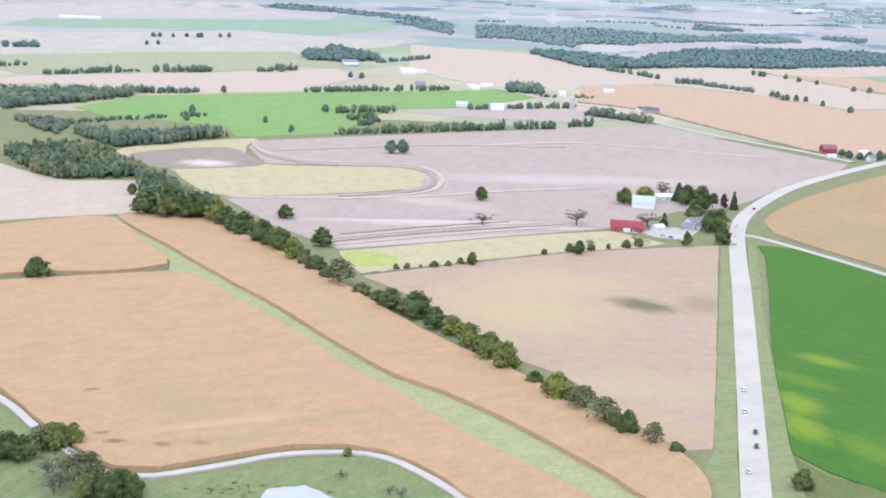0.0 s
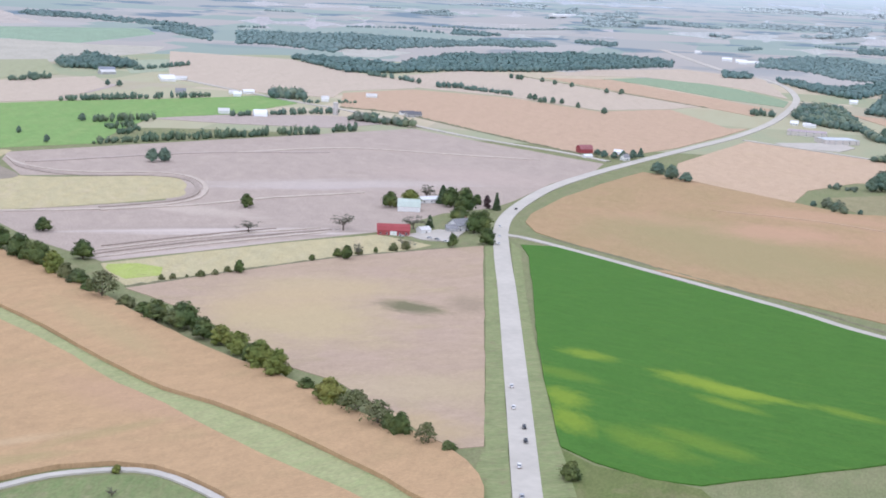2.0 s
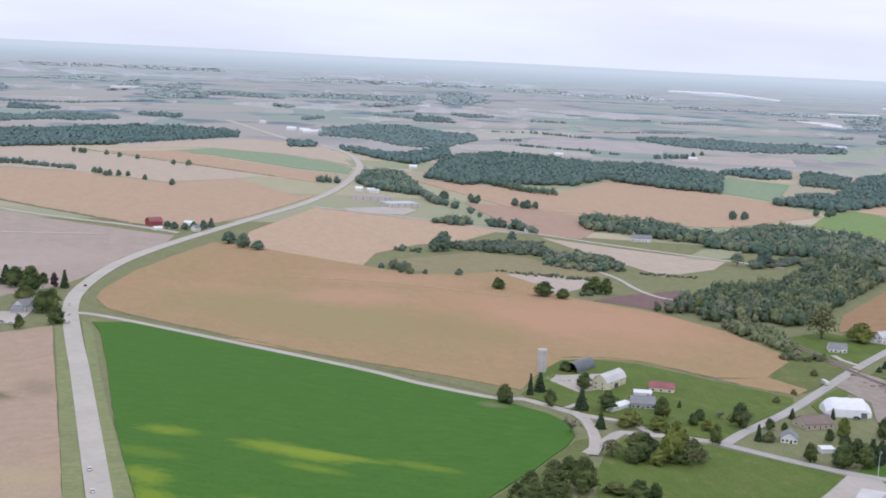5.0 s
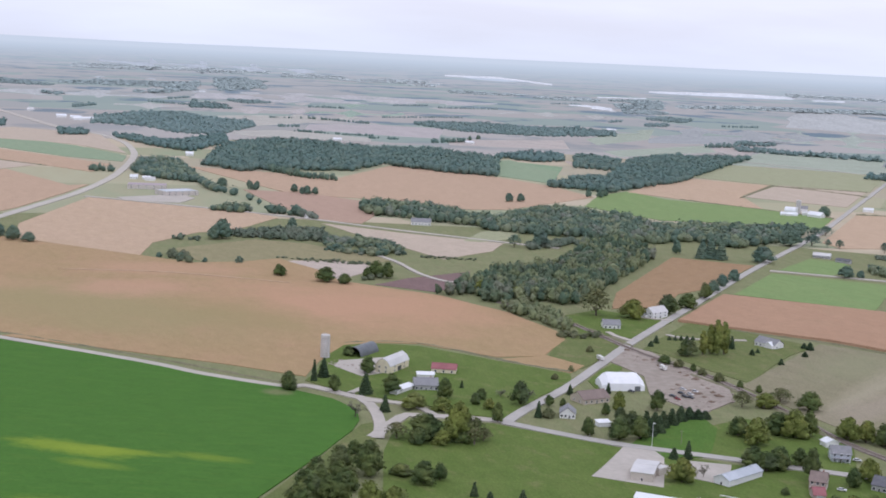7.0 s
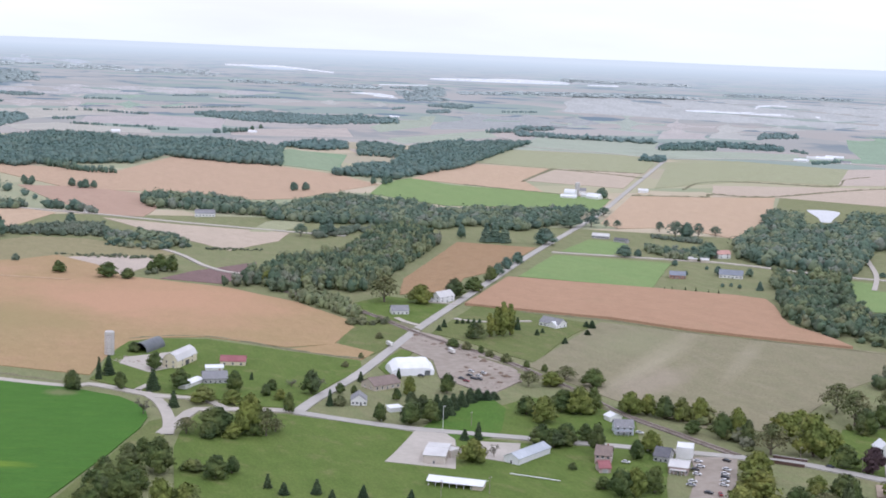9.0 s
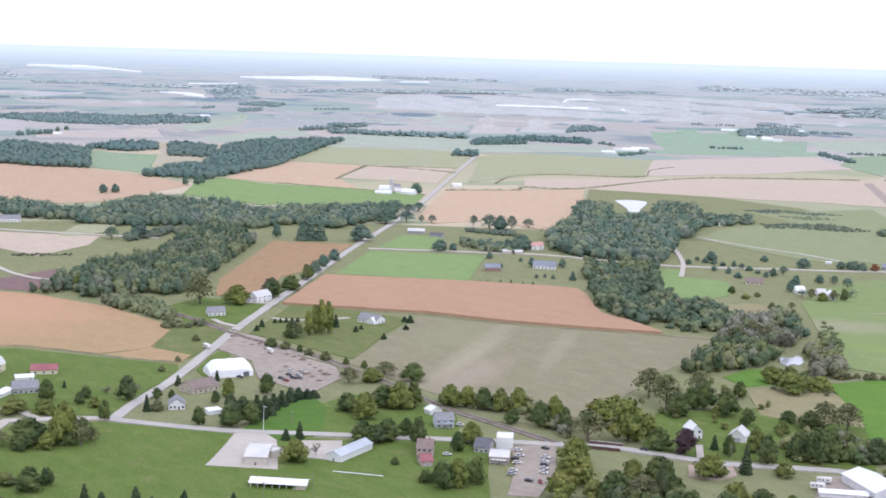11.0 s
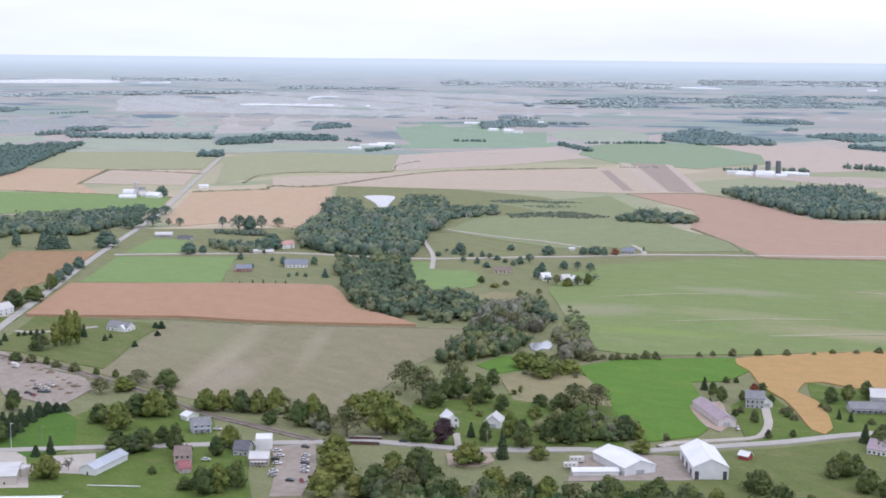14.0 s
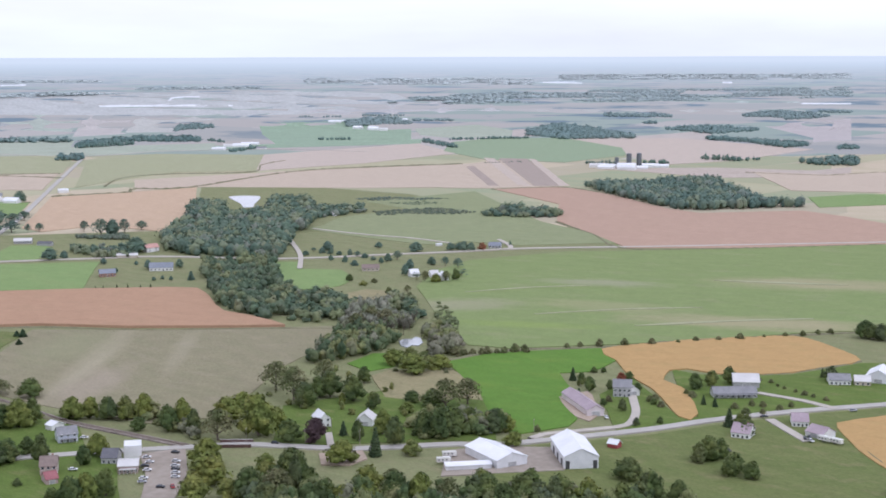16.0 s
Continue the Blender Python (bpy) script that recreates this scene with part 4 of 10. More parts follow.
ROOF_GREY = plain("grey_shingles", (0.215, 0.215, 0.225), (0.29, 0.29, 0.30), 0.5, 0.9, bump=0.6)
ROOF_DARK = plain("dark_shingles", (0.115, 0.115, 0.13), (0.17, 0.17, 0.185), 0.5, 0.9, bump=0.6)
ROOF_SLATE = plain("slate_shingles", (0.20, 0.22, 0.26), (0.27, 0.29, 0.33), 0.5, 0.9, bump=0.6)
ROOF_BROWN = plain("brown_shingles", (0.20, 0.155, 0.135), (0.27, 0.215, 0.19), 0.5, 0.9, bump=0.6)
ROOF_MAROON = plain("maroon_metal_roof", (0.26, 0.095, 0.105), (0.33, 0.135, 0.14), 0.9, 0.6, bump=0.3)
ROOF_MAUVE = plain("mauve_roof", (0.34, 0.27, 0.30), (0.42, 0.345, 0.375), 0.9, 0.7, bump=0.4)
ROOF_ROSE = plain("rose_roof", (0.50, 0.29, 0.25), (0.57, 0.35, 0.30), 0.7, 0.8, bump=0.4)
ROOF_GREEN = plain("pale_green_roof", (0.42, 0.48, 0.43), (0.5, 0.56, 0.5), 0.9, 0.6, bump=0.3)
TRIM = plain("white_trim", (0.72, 0.72, 0.70), (0.78, 0.78, 0.77), 0.8)
DOOR_DARK = plain("dark_door", (0.06, 0.06, 0.065), (0.10, 0.10, 0.10), 0.8)
PANE = plain("window_glass", (0.035, 0.045, 0.055), (0.055, 0.065, 0.08), 1.0, 0.08, spec=0.6)
TIMBER = plain("grey_timber", (0.22, 0.185, 0.15), (0.30, 0.26, 0.22), 0.5, 0.9, bump=0.5, stretch=(1, 1, 0.2))
RUBBER = plain("tyre_rubber", (0.025, 0.025, 0.026), (0.04, 0.04, 0.04), 0.3, 0.9)
RAIL_STEEL = plain("rusty_rail", (0.20, 0.14, 0.11), (0.30, 0.25, 0.22), 0.7, 0.5, 0.5)
RUBBLE = plain("rubble", (0.24, 0.19, 0.155), (0.40, 0.345, 0.30), 1.2, 0.95, bump=0.8)


def part(name, bm, material, parent, label=""):
    me = bpy.data.meshes.new(name)
    bmesh.ops.recalc_face_normals(bm, faces=bm.faces)
    bm.to_mesh(me)
    bm.free()
    me.materials.append(material)
    ob = new(name, me)
    ob.parent = parent
    if label:
        tagged(ob, label)
    return ob


def box(x0, y0, z0, x1, y1, z1, bevel=0.0, bm=None):
    bm = bm or bmesh.new()
    made = bmesh.ops.create_cube(bm, size=1, matrix=Matrix.Translation(((x0 + x1) / 2, (y0 + y1) / 2, (z0 + z1) / 2)) @ Matrix.Diagonal((x1 - x0, y1 - y0, z1 - z0, 1)))
    if bevel:
        edges = list({e for v in made["verts"] for e in v.link_edges})
        bmesh.ops.bevel(bm, geom=edges, offset=bevel, segments=2, affect="EDGES")
    return bm


def prism(profile, x0, x1):
    """A solid with that (y, z) outline between x0 and x1."""
    bm = bmesh.new()
    a = [bm.verts.new((x0, y, z)) for y, z in profile]
    b = [bm.verts.new((x1, y, z)) for y, z in profile]
    n = len(profile)
    bm.faces.new(a)
    bm.faces.new(b[::-1])
    for i in range(n):
        bm.faces.new((a[i], a[(i + 1) % n], b[(i + 1) % n], b[i]))
    return bm


def roof_line(style, w, eave, ridge):
    """Half outlines of the roof from one eave to the other, as (y, z)."""
    h = w / 2
    if style == "gambrel":
        m = eave + (ridge - eave) * 0.66
        return [(-h, eave), (-h * 0.62, m), (0, ridge), (h * 0.62, m), (h, eave)]
    if style == "arch":
        return [(-h * math.cos(math.pi * k / 12), eave + (ridge - eave) * math.sin(math.pi * k / 12)) for k in range(13)]
    if style == "shed":
        return [(-h, eave), (h, ridge)]
    if style == "flat":
        return [(-h, ridge), (h, ridge)]
    return [(-h, eave), (0, ridge), (h, eave)]


def wall_window(parent, x, y, z, w, h, face):
    """A window with frame, sill and pane, proud of the wall; face turns it from the front (0) to the ends (90, -90) or the back (180)."""
    m = Matrix.Translation((x, y, z)) @ Matrix.Rotation(radians(face), 4, "Z")
    bm = bmesh.new()
    for args in ((-w / 2 - 0.1, -0.07, -0.1, -w / 2, 0.03, h + 0.1), (w / 2, -0.07, -0.1, w / 2 + 0.1, 0.03, h + 0.1), (-w / 2, -0.07, h, w / 2, 0.03, h + 0.1), (-w / 2, -0.10, -0.1, w / 2, 0.03, 0)):
        box(*args, bm=bm)
    bm.transform(m)
    win = part("window", bm, TRIM, parent)
    bm = box(-w / 2, -0.03, 0, w / 2, 0.02, h)
    bm.transform(m)
    part("pane", bm, PANE, win)
    return win


def building(name, at, yaw, length, depth, eave, ridge, wall, roof, label, style="gable", ridge_dir="x", windows=0, door="", chimney=False, porch=False, open_end=False):
    top = new(name)
    spot, k = lay(at[0], at[1], 0.1 if math.hypot(*at) < 4000 else -3.0)
    top.matrix_world = pose(*spot, 0, 0, yaw) @ Matrix.Scale(k, 4)
    L, W = (length, depth) if ridge_dir == "x" else (depth, length)
    turn = Matrix.Identity(4) if ridge_dir == "x" else Matrix.Rotation(radians(90), 4, "Z")
    line = roof_line(style, W, eave, ridge)
    over = 0.0 if style in ("arch", "flat") else 0.45
    body_line = [(-W / 2, -0.3)] + line + [(W / 2, -0.3)]
    bm = prism(body_line, -L / 2, L / 2)
    bm.transform(turn)
    if not (style == "arch" and open_end):
        part("wall", bm, wall, top)
    else:
        bm.free()
        bm = prism(body_line, L / 2 - 0.3, L / 2)
        bm.transform(turn)
        part("end_wall", bm, wall, top)
    # roof of one sheet with a real thickness
    t = 0.22
    pts2 = [Vector(p) for p in line]
    if over:
        a, b = (pts2[0] - pts2[1]).normalized(), (pts2[-1] - pts2[-2]).normalized()
        pts2[0], pts2[-1] = pts2[0] + a * over, pts2[-1] + b * over
    if style in ("gable", "gambrel"):
        mid = len(pts2) // 2
        halves = (pts2[: mid + 1], pts2[mid:])
    else:
        halves = (pts2,)
    for half in halves:
        lift = 0.03
        outline = [(p.x, p.y + lift) for p in half] + [(p.x, p.y + lift + t) for p in reversed(half)]
        bm = prism(outline, -L / 2 - over, L / 2 + over)
        bm.transform(turn)
        part("roof", bm, roof, top)
    if style in ("gable", "gambrel"):
        bm = box(-L / 2 - over, -0.18, ridge + 0.2, L / 2 + over, 0.18, ridge + 0.34)
        bm.transform(turn)
        part("ridge_cap", bm, roof, top)
    if style == "flat":
        bm = bmesh.new()
        for args in ((-L / 2, -W / 2, L / 2, -W / 2 + 0.3), (-L / 2, W / 2 - 0.3, L / 2, W / 2), (-L / 2, -W / 2 + 0.3, -L / 2 + 0.3, W / 2 - 0.3), (L / 2 - 0.3, -W / 2 + 0.3, L / 2, W / 2 - 0.3)):
            box(args[0], args[1], ridge + 0.26, args[2], args[3], ridge + 0.6, bm=bm)
        bm.transform(turn)
        part("parapet", bm, wall, top)
    # openings on the near long side and the ends
    storeys = 2 if eave > 4.3 and windows and style != "arch" else 1
    slots = max(1, math.ceil(windows / storeys)) if windows else 0
    if door == "house":
        slots += 1
    front = -depth / 2
    for s in range(storeys):
        for k in range(slots):
            x = -length / 2 + length * (k + 0.5) / max(slots, 1)
            if door == "house" and k == slots // 2 and s == 0:
                frame_bm = box(x - 0.6, front - 0.05, -0.1, x + 0.6, front + 0.05, 2.2)
                d = part("door", frame_bm, TRIM, top)
                part("door_leaf", box(x - 0.48, front - 0.09, 0.0, x + 0.48, front + 0.0, 2.08), DOOR_DARK, d)
            elif windows:
                wall_window(top, x, front, 1.0 + 2.7 * s, min(1.2, length / slots * 0.5), 1.25, 0)
    if windows:
        for sx in (-1, 1):
            for s in range(storeys):
                for y in (-depth * 0.22, depth * 0.22):
                    wall_window(top, sx * length / 2, y, 1.0 + 2.7 * s, 1.0, 1.25, 90 * sx)
    if door == "garage":
        w = min(length * 0.45, 4.5)
        d = part("garage_door", box(-w / 2 - 0.15, front - 0.06, -0.1, w / 2 + 0.15, front + 0.05, min(eave - 0.3, 3.2)), TRIM, top)
        n = 4
        for k in range(n):
            h = (min(eave - 0.45, 3.0)) / n
            part("panel", box(-w / 2, front - 0.11, k * h + 0.02, w / 2, front - 0.0, (k + 1) * h - 0.03), SIDING_GREY, d)
    elif door == "barn":
        for x in (-1.3, 1.3):
            part("sliding_door", box(x - 1.25, front - 0.14, 0, x + 1.25, front - 0.02, min(eave - 0.4, 3.4)), TRIM if wall is BARN_RED else DOOR_DARK, top)
    elif door == "bays":
        for k in (-1, 1):
            part("bay_door", box(k * length * 0.40 - 1.0, front - 0.1, 0, k * length * 0.40 + 1.0, front + 0.02, 4.6), DOOR_DARK, top, "dark tall bay door")
        for k in range(3):
            y = -depth / 2 + depth * (k + 0.6) / 3.4
            part("bay_door", box(-length / 2 - 0.1, y - 2.0, 0, -length / 2 + 0.02, y + 2.0, 4.2), DOOR_DARK, top, "dark tall bay door")
    if chimney:
        part("chimney", box(length * 0.22 - 0.4, -0.4 + depth * 0.06, ridge - 1.2, length * 0.22 + 0.4, 0.4 + depth * 0.06, ridge + 1.1, 0.05), BRICK_RED, top)
    if porch:
        part("porch_roof", box(-length * 0.42, front - 2.2, 2.55, length * 0.42, front + 0.05, 2.75), roof, top)
        for k in range(5):
            x = -length * 0.4 + length * 0.8 * k / 4
            part("porch_post", box(x - 0.08, front - 2.1, -0.1, x + 0.08, front - 1.94, 2.56), TRIM, top)
    return tagged(top, label, name.replace("_", " "))


def silo(x, y, r, h, material, label):
    top = new("silo")
    top.location = (x, y, 0)
    bm = bmesh.new()
    bmesh.ops.create_cone(bm, cap_ends=True, segments=28, radius1=r, radius2=r, depth=h, matrix=Matrix.Translation((0, 0, h / 2)))
    part("shaft", bm, material, top)
    bm = bmesh.new()
    bmesh.ops.create_uvsphere(bm, u_segments=24, v_segments=8, radius=r, matrix=Matrix.Translation((0, 0, h)) @ Matrix.Diagonal((1, 1, 0.25, 1)))
    part("cap", bm, material, top)
    n = int(h / 1.4)
    for k in range(n):
        bm = bmesh.new()
        bmesh.ops.create_cone(bm, cap_ends=True, segments=28, radius1=r + 0.05, radius2=r + 0.05, depth=0.12, matrix=Matrix.Translation((0, 0, 0.8 + k * 1.4)))
        part("hoop", bm, RAIL_STEEL if material is CONCRETE else material, top)
    part("chute", box(-0.4, -r - 0.5, 0.3, 0.4, -r + 0.1, h, 0.08), material, top)
    return tagged(top, label, "silo")


def pavilion(x, y, yaw, length):
    top = new("pavilion")
    top.matrix_world = pose(x, y, 0.1, 0, 0, yaw) @ pose(length / 2, 4.9, 0)
    part("slab", box(-length / 2, -4.5, -0.1, length / 2, 4.5, 0.12), GRAVEL_ROAD, top)
    part("back_wall", box(-length / 2 + 0.3, 4.0, 0.12, length / 2 - 0.3, 4.25, 2.9), SIDING_TAN, top)
    part("end_room", box(length / 2 - 5, -4.1, 0.12, length / 2 - 0.2, 3.99, 2.95), SIDING_TAN, top)
    for side in (-1, 1):
        bm = prism([(side * 5.0, 2.75), (0, 4.3), (0, 4.5), (side * 5.0, 2.95)], -length / 2 - 0.6, length / 2 + 0.6)
        part("roof", bm, ROOF_WHITE, top)
    for k in range(7):
        px = -length / 2 + 0.4 + (length - 6) * k / 6
        part("post", box(px - 0.1, -4.2, 0.12, px + 0.1, -4.0, 2.95), TRIM, top)
    for k in range(4):
        px = -length / 2 + 2.5 + k * 3.6
        part("table", box(px - 0.9, -1.2, 0.8, px + 0.9, 1.0, 0.9), TIMBER, top)
    return tagged(top, "open picnic pavilion with a white metal roof on posts", "pavilion")


def rail_fence(a, b):
    a, b = Vector((*a, 0)), Vector((*b, 0))
    d = b - a
    n = 9
    top = new("rail_fence")
    top.matrix_world = pose(a.x, a.y, 0.1, 0, 0, math.degrees(math.atan2(d.y, d.x)))
    for k in range(n):
        u = d.length * k / (n - 1)
        part("post", box(u - 0.08, -0.08, -0.1, u + 0.08, 0.08, 0.95), TRIM, top)
    part("rail", box(-0.1, -0.3, 0.95, d.length + 0.1, 0.3, 1.15), TRIM, top)
    part("rail", box(-0.1, 0.09, 0.4, d.length + 0.1, 0.16, 0.6), TRIM, top)
    tagged(top, "long low white rail fence on the park lawn", "fence")


# ---- vehicles ----
PAINTS = {"white": (0.72, 0.72, 0.72), "dark": (0.035, 0.037, 0.042), "red": (0.30, 0.03, 0.03), "silver": (0.40, 0.41, 0.43), "rv": (0.68, 0.67, 0.63)}
TELL_CAR = {"white": "white car with dark windows", "dark": "dark grey car with dark windows", "red": "dark red car with dark windows", "silver": "silver car with dark windows", "rv": "long pale travel trailer with rounded corners"}


def wheel_mesh():
    bm = bmesh.new()
    bmesh.ops.create_cone(bm, cap_ends=True, segments=16, radius1=0.34, radius2=0.34, depth=0.22, matrix=Matrix.Rotation(radians(90), 4, "X"))
    bmesh.ops.bevel(bm, geom=[e for e in bm.edges if e.calc_length() < 0.2], offset=0.03, segments=1, affect="EDGES")
    me = bpy.data.meshes.new("wheel")
    bm.to_mesh(me)
    bm.free()
    me.materials.append(RUBBER)
    return me


WHEEL = wheel_mesh()


def make_vehicle(kind):
    paint = plain(kind + "_car_paint", PAINTS[kind], tuple(c * 1.08 for c in PAINTS[kind]), 2, 0.25, spec=0.5)
    top = new("trailer" if kind == "rv" else "car")
    if kind == "rv":
        part("body", box(-3.6, -1.2, 0.55, 3.6, 1.2, 3.0, 0.22), paint, top)
        part("stripe", box(-3.55, -1.22, 1.1, 3.55, 1.22, 1.25), ROOF_MAUVE, top)
        for x in (-2.4, -0.6, 1.4):
            for s in (-1, 1):
                part("window", box(x - 0.45, s * 1.21 - 0.02, 1.6, x + 0.45, s * 1.21 + 0.02, 2.2), PANE, top)
        part("hitch", box(3.6, -0.08, 0.5, 4.6, 0.08, 0.62), DOOR_DARK, top)
        wheels = [(-0.5, -1.15), (0.4, -1.15), (-0.5, 1.15), (0.4, 1.15)]
    else:
        part("body", box(-2.25, -0.9, 0.28, 2.25, 0.9, 0.92, 0.16), paint, top)
        bm = bmesh.new()
        lo, hi = [(-1.75, -0.8), (1.05, -0.8), (1.05, 0.8), (-1.75, 0.8)], [(-1.3, -0.66), (0.4, -0.66), (0.4, 0.66), (-1.3, 0.66)]
        a = [bm.verts.new((x, y, 0.88)) for x, y in lo]
        b = [bm.verts.new((x, y, 1.40)) for x, y in hi]
        for i in range(4):
            bm.faces.new((a[i], a[(i + 1) % 4], b[(i + 1) % 4], b[i]))
        bm.faces.new(a[::-1])
        bm.faces.new(b)
        part("window_glass", bm, PANE, top)
        part("roof", box(-1.34, -0.69, 1.39, 0.44, 0.69, 1.46, 0.03), paint, top)
        for s in (-1, 1):
            part("headlight", box(2.2, s * 0.62 - 0.16, 0.6, 2.27, s * 0.62 + 0.16, 0.74), TRIM, top)
            part("tail_light", box(-2.27, s * 0.68 - 0.12, 0.62, -2.2, s * 0.68 + 0.12, 0.78), BARN_RED, top)
        wheels = [(-1.4, -0.82), (1.4, -0.82), (-1.4, 0.82), (1.4, 0.82)]
    for x, y in wheels:
        w = new("wheel", WHEEL)
        w.location, w.parent = (x, y, 0.34), top
    return tagged(top, TELL_CAR[kind], "trailer" if kind == "rv" else "car")


garage = {}


def park(kind, x, y, yaw):
    m = pose(x, y, 1.0, 0, 0, yaw)
    if kind in garage:
        copy_thing(garage[kind], m)
    else:
        garage[kind] = make_vehicle(kind)
        garage[kind].matrix_basis = m


def street_lamp(x, y, h):
    top = new("street_lamp")
    top.location = (x, y, 0)
    bm = bmesh.new()
    bmesh.ops.create_cone(bm, cap_ends=True, segments=10, radius1=0.14, radius2=0.09, depth=h, matrix=Matrix.Translation((0, 0, h / 2)))
    part("pole", bm, TRIM, top)
    part("arm", box(-0.06, -1.2, h - 0.2, 0.06, 0.0, h - 0.08), TRIM, top)
    part("lamp_head", box(-0.3, -1.7, h - 0.25, 0.3, -0.8, h + 0.05, 0.08), TRIM, top)
    tagged(top, "tall pale street lamp beside the street", "street lamp")


def utility_pole(x, y, h=9.0):
    top = new("utility_pole")
    top.location = (x, y, 0)
    bm = bmesh.new()
    bmesh.ops.create_cone(bm, cap_ends=True, segments=8, radius1=0.16, radius2=0.11, depth=h, matrix=Matrix.Translation((0, 0, h / 2)))
    part("pole", bm, TIMBER, top)
    part("crossarm", box(-1.1, -0.07, h - 0.9, 1.1, 0.07, h - 0.75), TIMBER, top)
    for k in (-0.95, 0.0, 0.95):
        part("insulator", box(k - 0.06, -0.06, h - 0.75, k + 0.06, 0.06, h - 0.5), TRIM, top)
    tagged(top, "weathered wooden utility pole with a crossarm", "utility pole")


rubble_rng = np.random.default_rng(77)


STONES = []
for _ in range(8):
    r = rubble_rng.uniform(0.35, 1.0)
    STONES.append(mesh_of("stone", *lump(rubble_rng, np.zeros(3), np.array([r * rubble_rng.uniform(0.9, 2.6), r, r * 0.7]), 0.25), RUBBLE))


def rubble(x, y):
    top = new("rubble_pile")
    top.location = (x, y, 0.1)
    for k in range(14):
        stone = new("stone", STONES[int(rubble_rng.integers(8))])
        stone.parent = top
        stone.location = (rubble_rng.normal() * 2.8, rubble_rng.normal() * 1.9, rubble_rng.uniform(0.2, 0.6))
        stone.rotation_euler = (0, 0, rubble_rng.uniform(0, 6.28))
    tagged(top, "low heap of stones and timber in the yard", "rubble pile", "heaps in the yard")


def rails(pts):
    """Two rails and their ties on the ballast bed."""
    line = curve_through(pts, False, 8)
    bed = bpy.data.objects["railway"]
    top_z = max(v.co.z for v in bed.data.vertices)
    for off in (-0.75, 0.75):
        rail = new("rail", mesh_of("rail", *ribbon(line, off - 0.07, off + 0.07, top_z, top_z + 0.3), RAIL_STEEL))
        rail.parent = bed
    verts, faces = [], []
    for a, b in zip(line, line[1:]):
        d = (b - a).normalized()
        side = Vector((d.y, -d.x))
        k = 0.0
        while k < (b - a).length:
            c = a + d * k
            n = len(verts)
            for z in (top_z, top_z + 0.14):
                verts += [(*(c + d * s1 * 0.12 + side * s2 * 1.3), z) for s1, s2 in ((-1, -1), (1, -1), (1, 1), (-1, 1))]
            faces += [(n + 4, n + 5, n + 6, n + 7), (n, n + 1, n + 5, n + 4), (n + 1, n + 2, n + 6, n + 5), (n + 2, n + 3, n + 7, n + 6), (n + 3, n, n + 4, n + 7)]
            k += 0.8
    ties = new("ties", mesh_of("ties", verts, faces, TIMBER))
    ties.parent = bed
    tagged(ties, "dark wooden railway ties", kind="stuff")




def fabric_hall(x, y, yaw, length, depth, height):
    """A storage tent: a peaked white skin drawn over trusses, hipped at both ends, with a dark door."""
    top = new("fabric_building")
    top.matrix_world = pose(x, y, 0, 0, 0, yaw)
    outline = ((-1, 0), (-0.97, 0.5), (-0.55, 0.82), (0, 1), (0.55, 0.82), (0.97, 0.5), (1, 0))
    verts, faces = [], []
    stations = [(-0.5, 0.86, 0.6), (-0.36, 1.0, 0.97)] + [(-0.36 + 0.12 * k, 1.0, 0.97 + 0.03 * (k % 2)) for k in range(1, 6)] + [(0.36, 1.0, 0.97), (0.5, 0.86, 0.6)]
    for u, w, h in stations:
        verts += [(u * length, a * w * depth / 2, b * h * height) for a, b in outline]
    n = len(outline)
    for i in range(len(stations) - 1):
        faces += [(i * n + k, i * n + k + 1, (i + 1) * n + k + 1, (i + 1) * n + k) for k in range(n - 1)]
    faces += [tuple(range(n)), tuple(range((len(stations) - 1) * n, len(stations) * n))]
    skin = new("skin", mesh_of("skin", verts, faces, FABRIC))
    skin.parent = top
    door_mesh = bpy.data.meshes.new("door")
    bm = bmesh.new()
    bmesh.ops.create_cube(bm, size=1, matrix=Matrix.Translation((length * 0.32, -depth * 0.49, 1.7)) @ Matrix.Diagonal((3.6, 0.4, 3.4, 1)))
    bm.to_mesh(door_mesh)
    bm.free()
    door_mesh.materials.append(STEEL_DARK)
    new("door", door_mesh).parent = top
    tagged(top, "large white fabric storage building with a peaked roof", "storage building")


HEAP = plain("heaped_soil", (0.15, 0.105, 0.075), (0.25, 0.19, 0.145), 1.2, 0.95, bump=0.6)
heap_rng = np.random.default_rng(77)


def soil_heap(x, y, size):
    """A lumpy mound of dumped soil."""
    v, f = lump(heap_rng, np.array([0, 0, 0.1]), np.array([size, size * 0.7, size * 0.5]), 0.3, True)
    ob = new("dirt_mound", mesh_of("dirt_mound", np.maximum(v, (-99, -99, -0.05)), f, HEAP))
    ob.matrix_world = pose(x, y, 0.2, 0, 0, heap_rng.uniform(0, 360))
    tagged(ob, "brown mound of dumped soil in the contractor yard", "mound", "mounds in the yard")


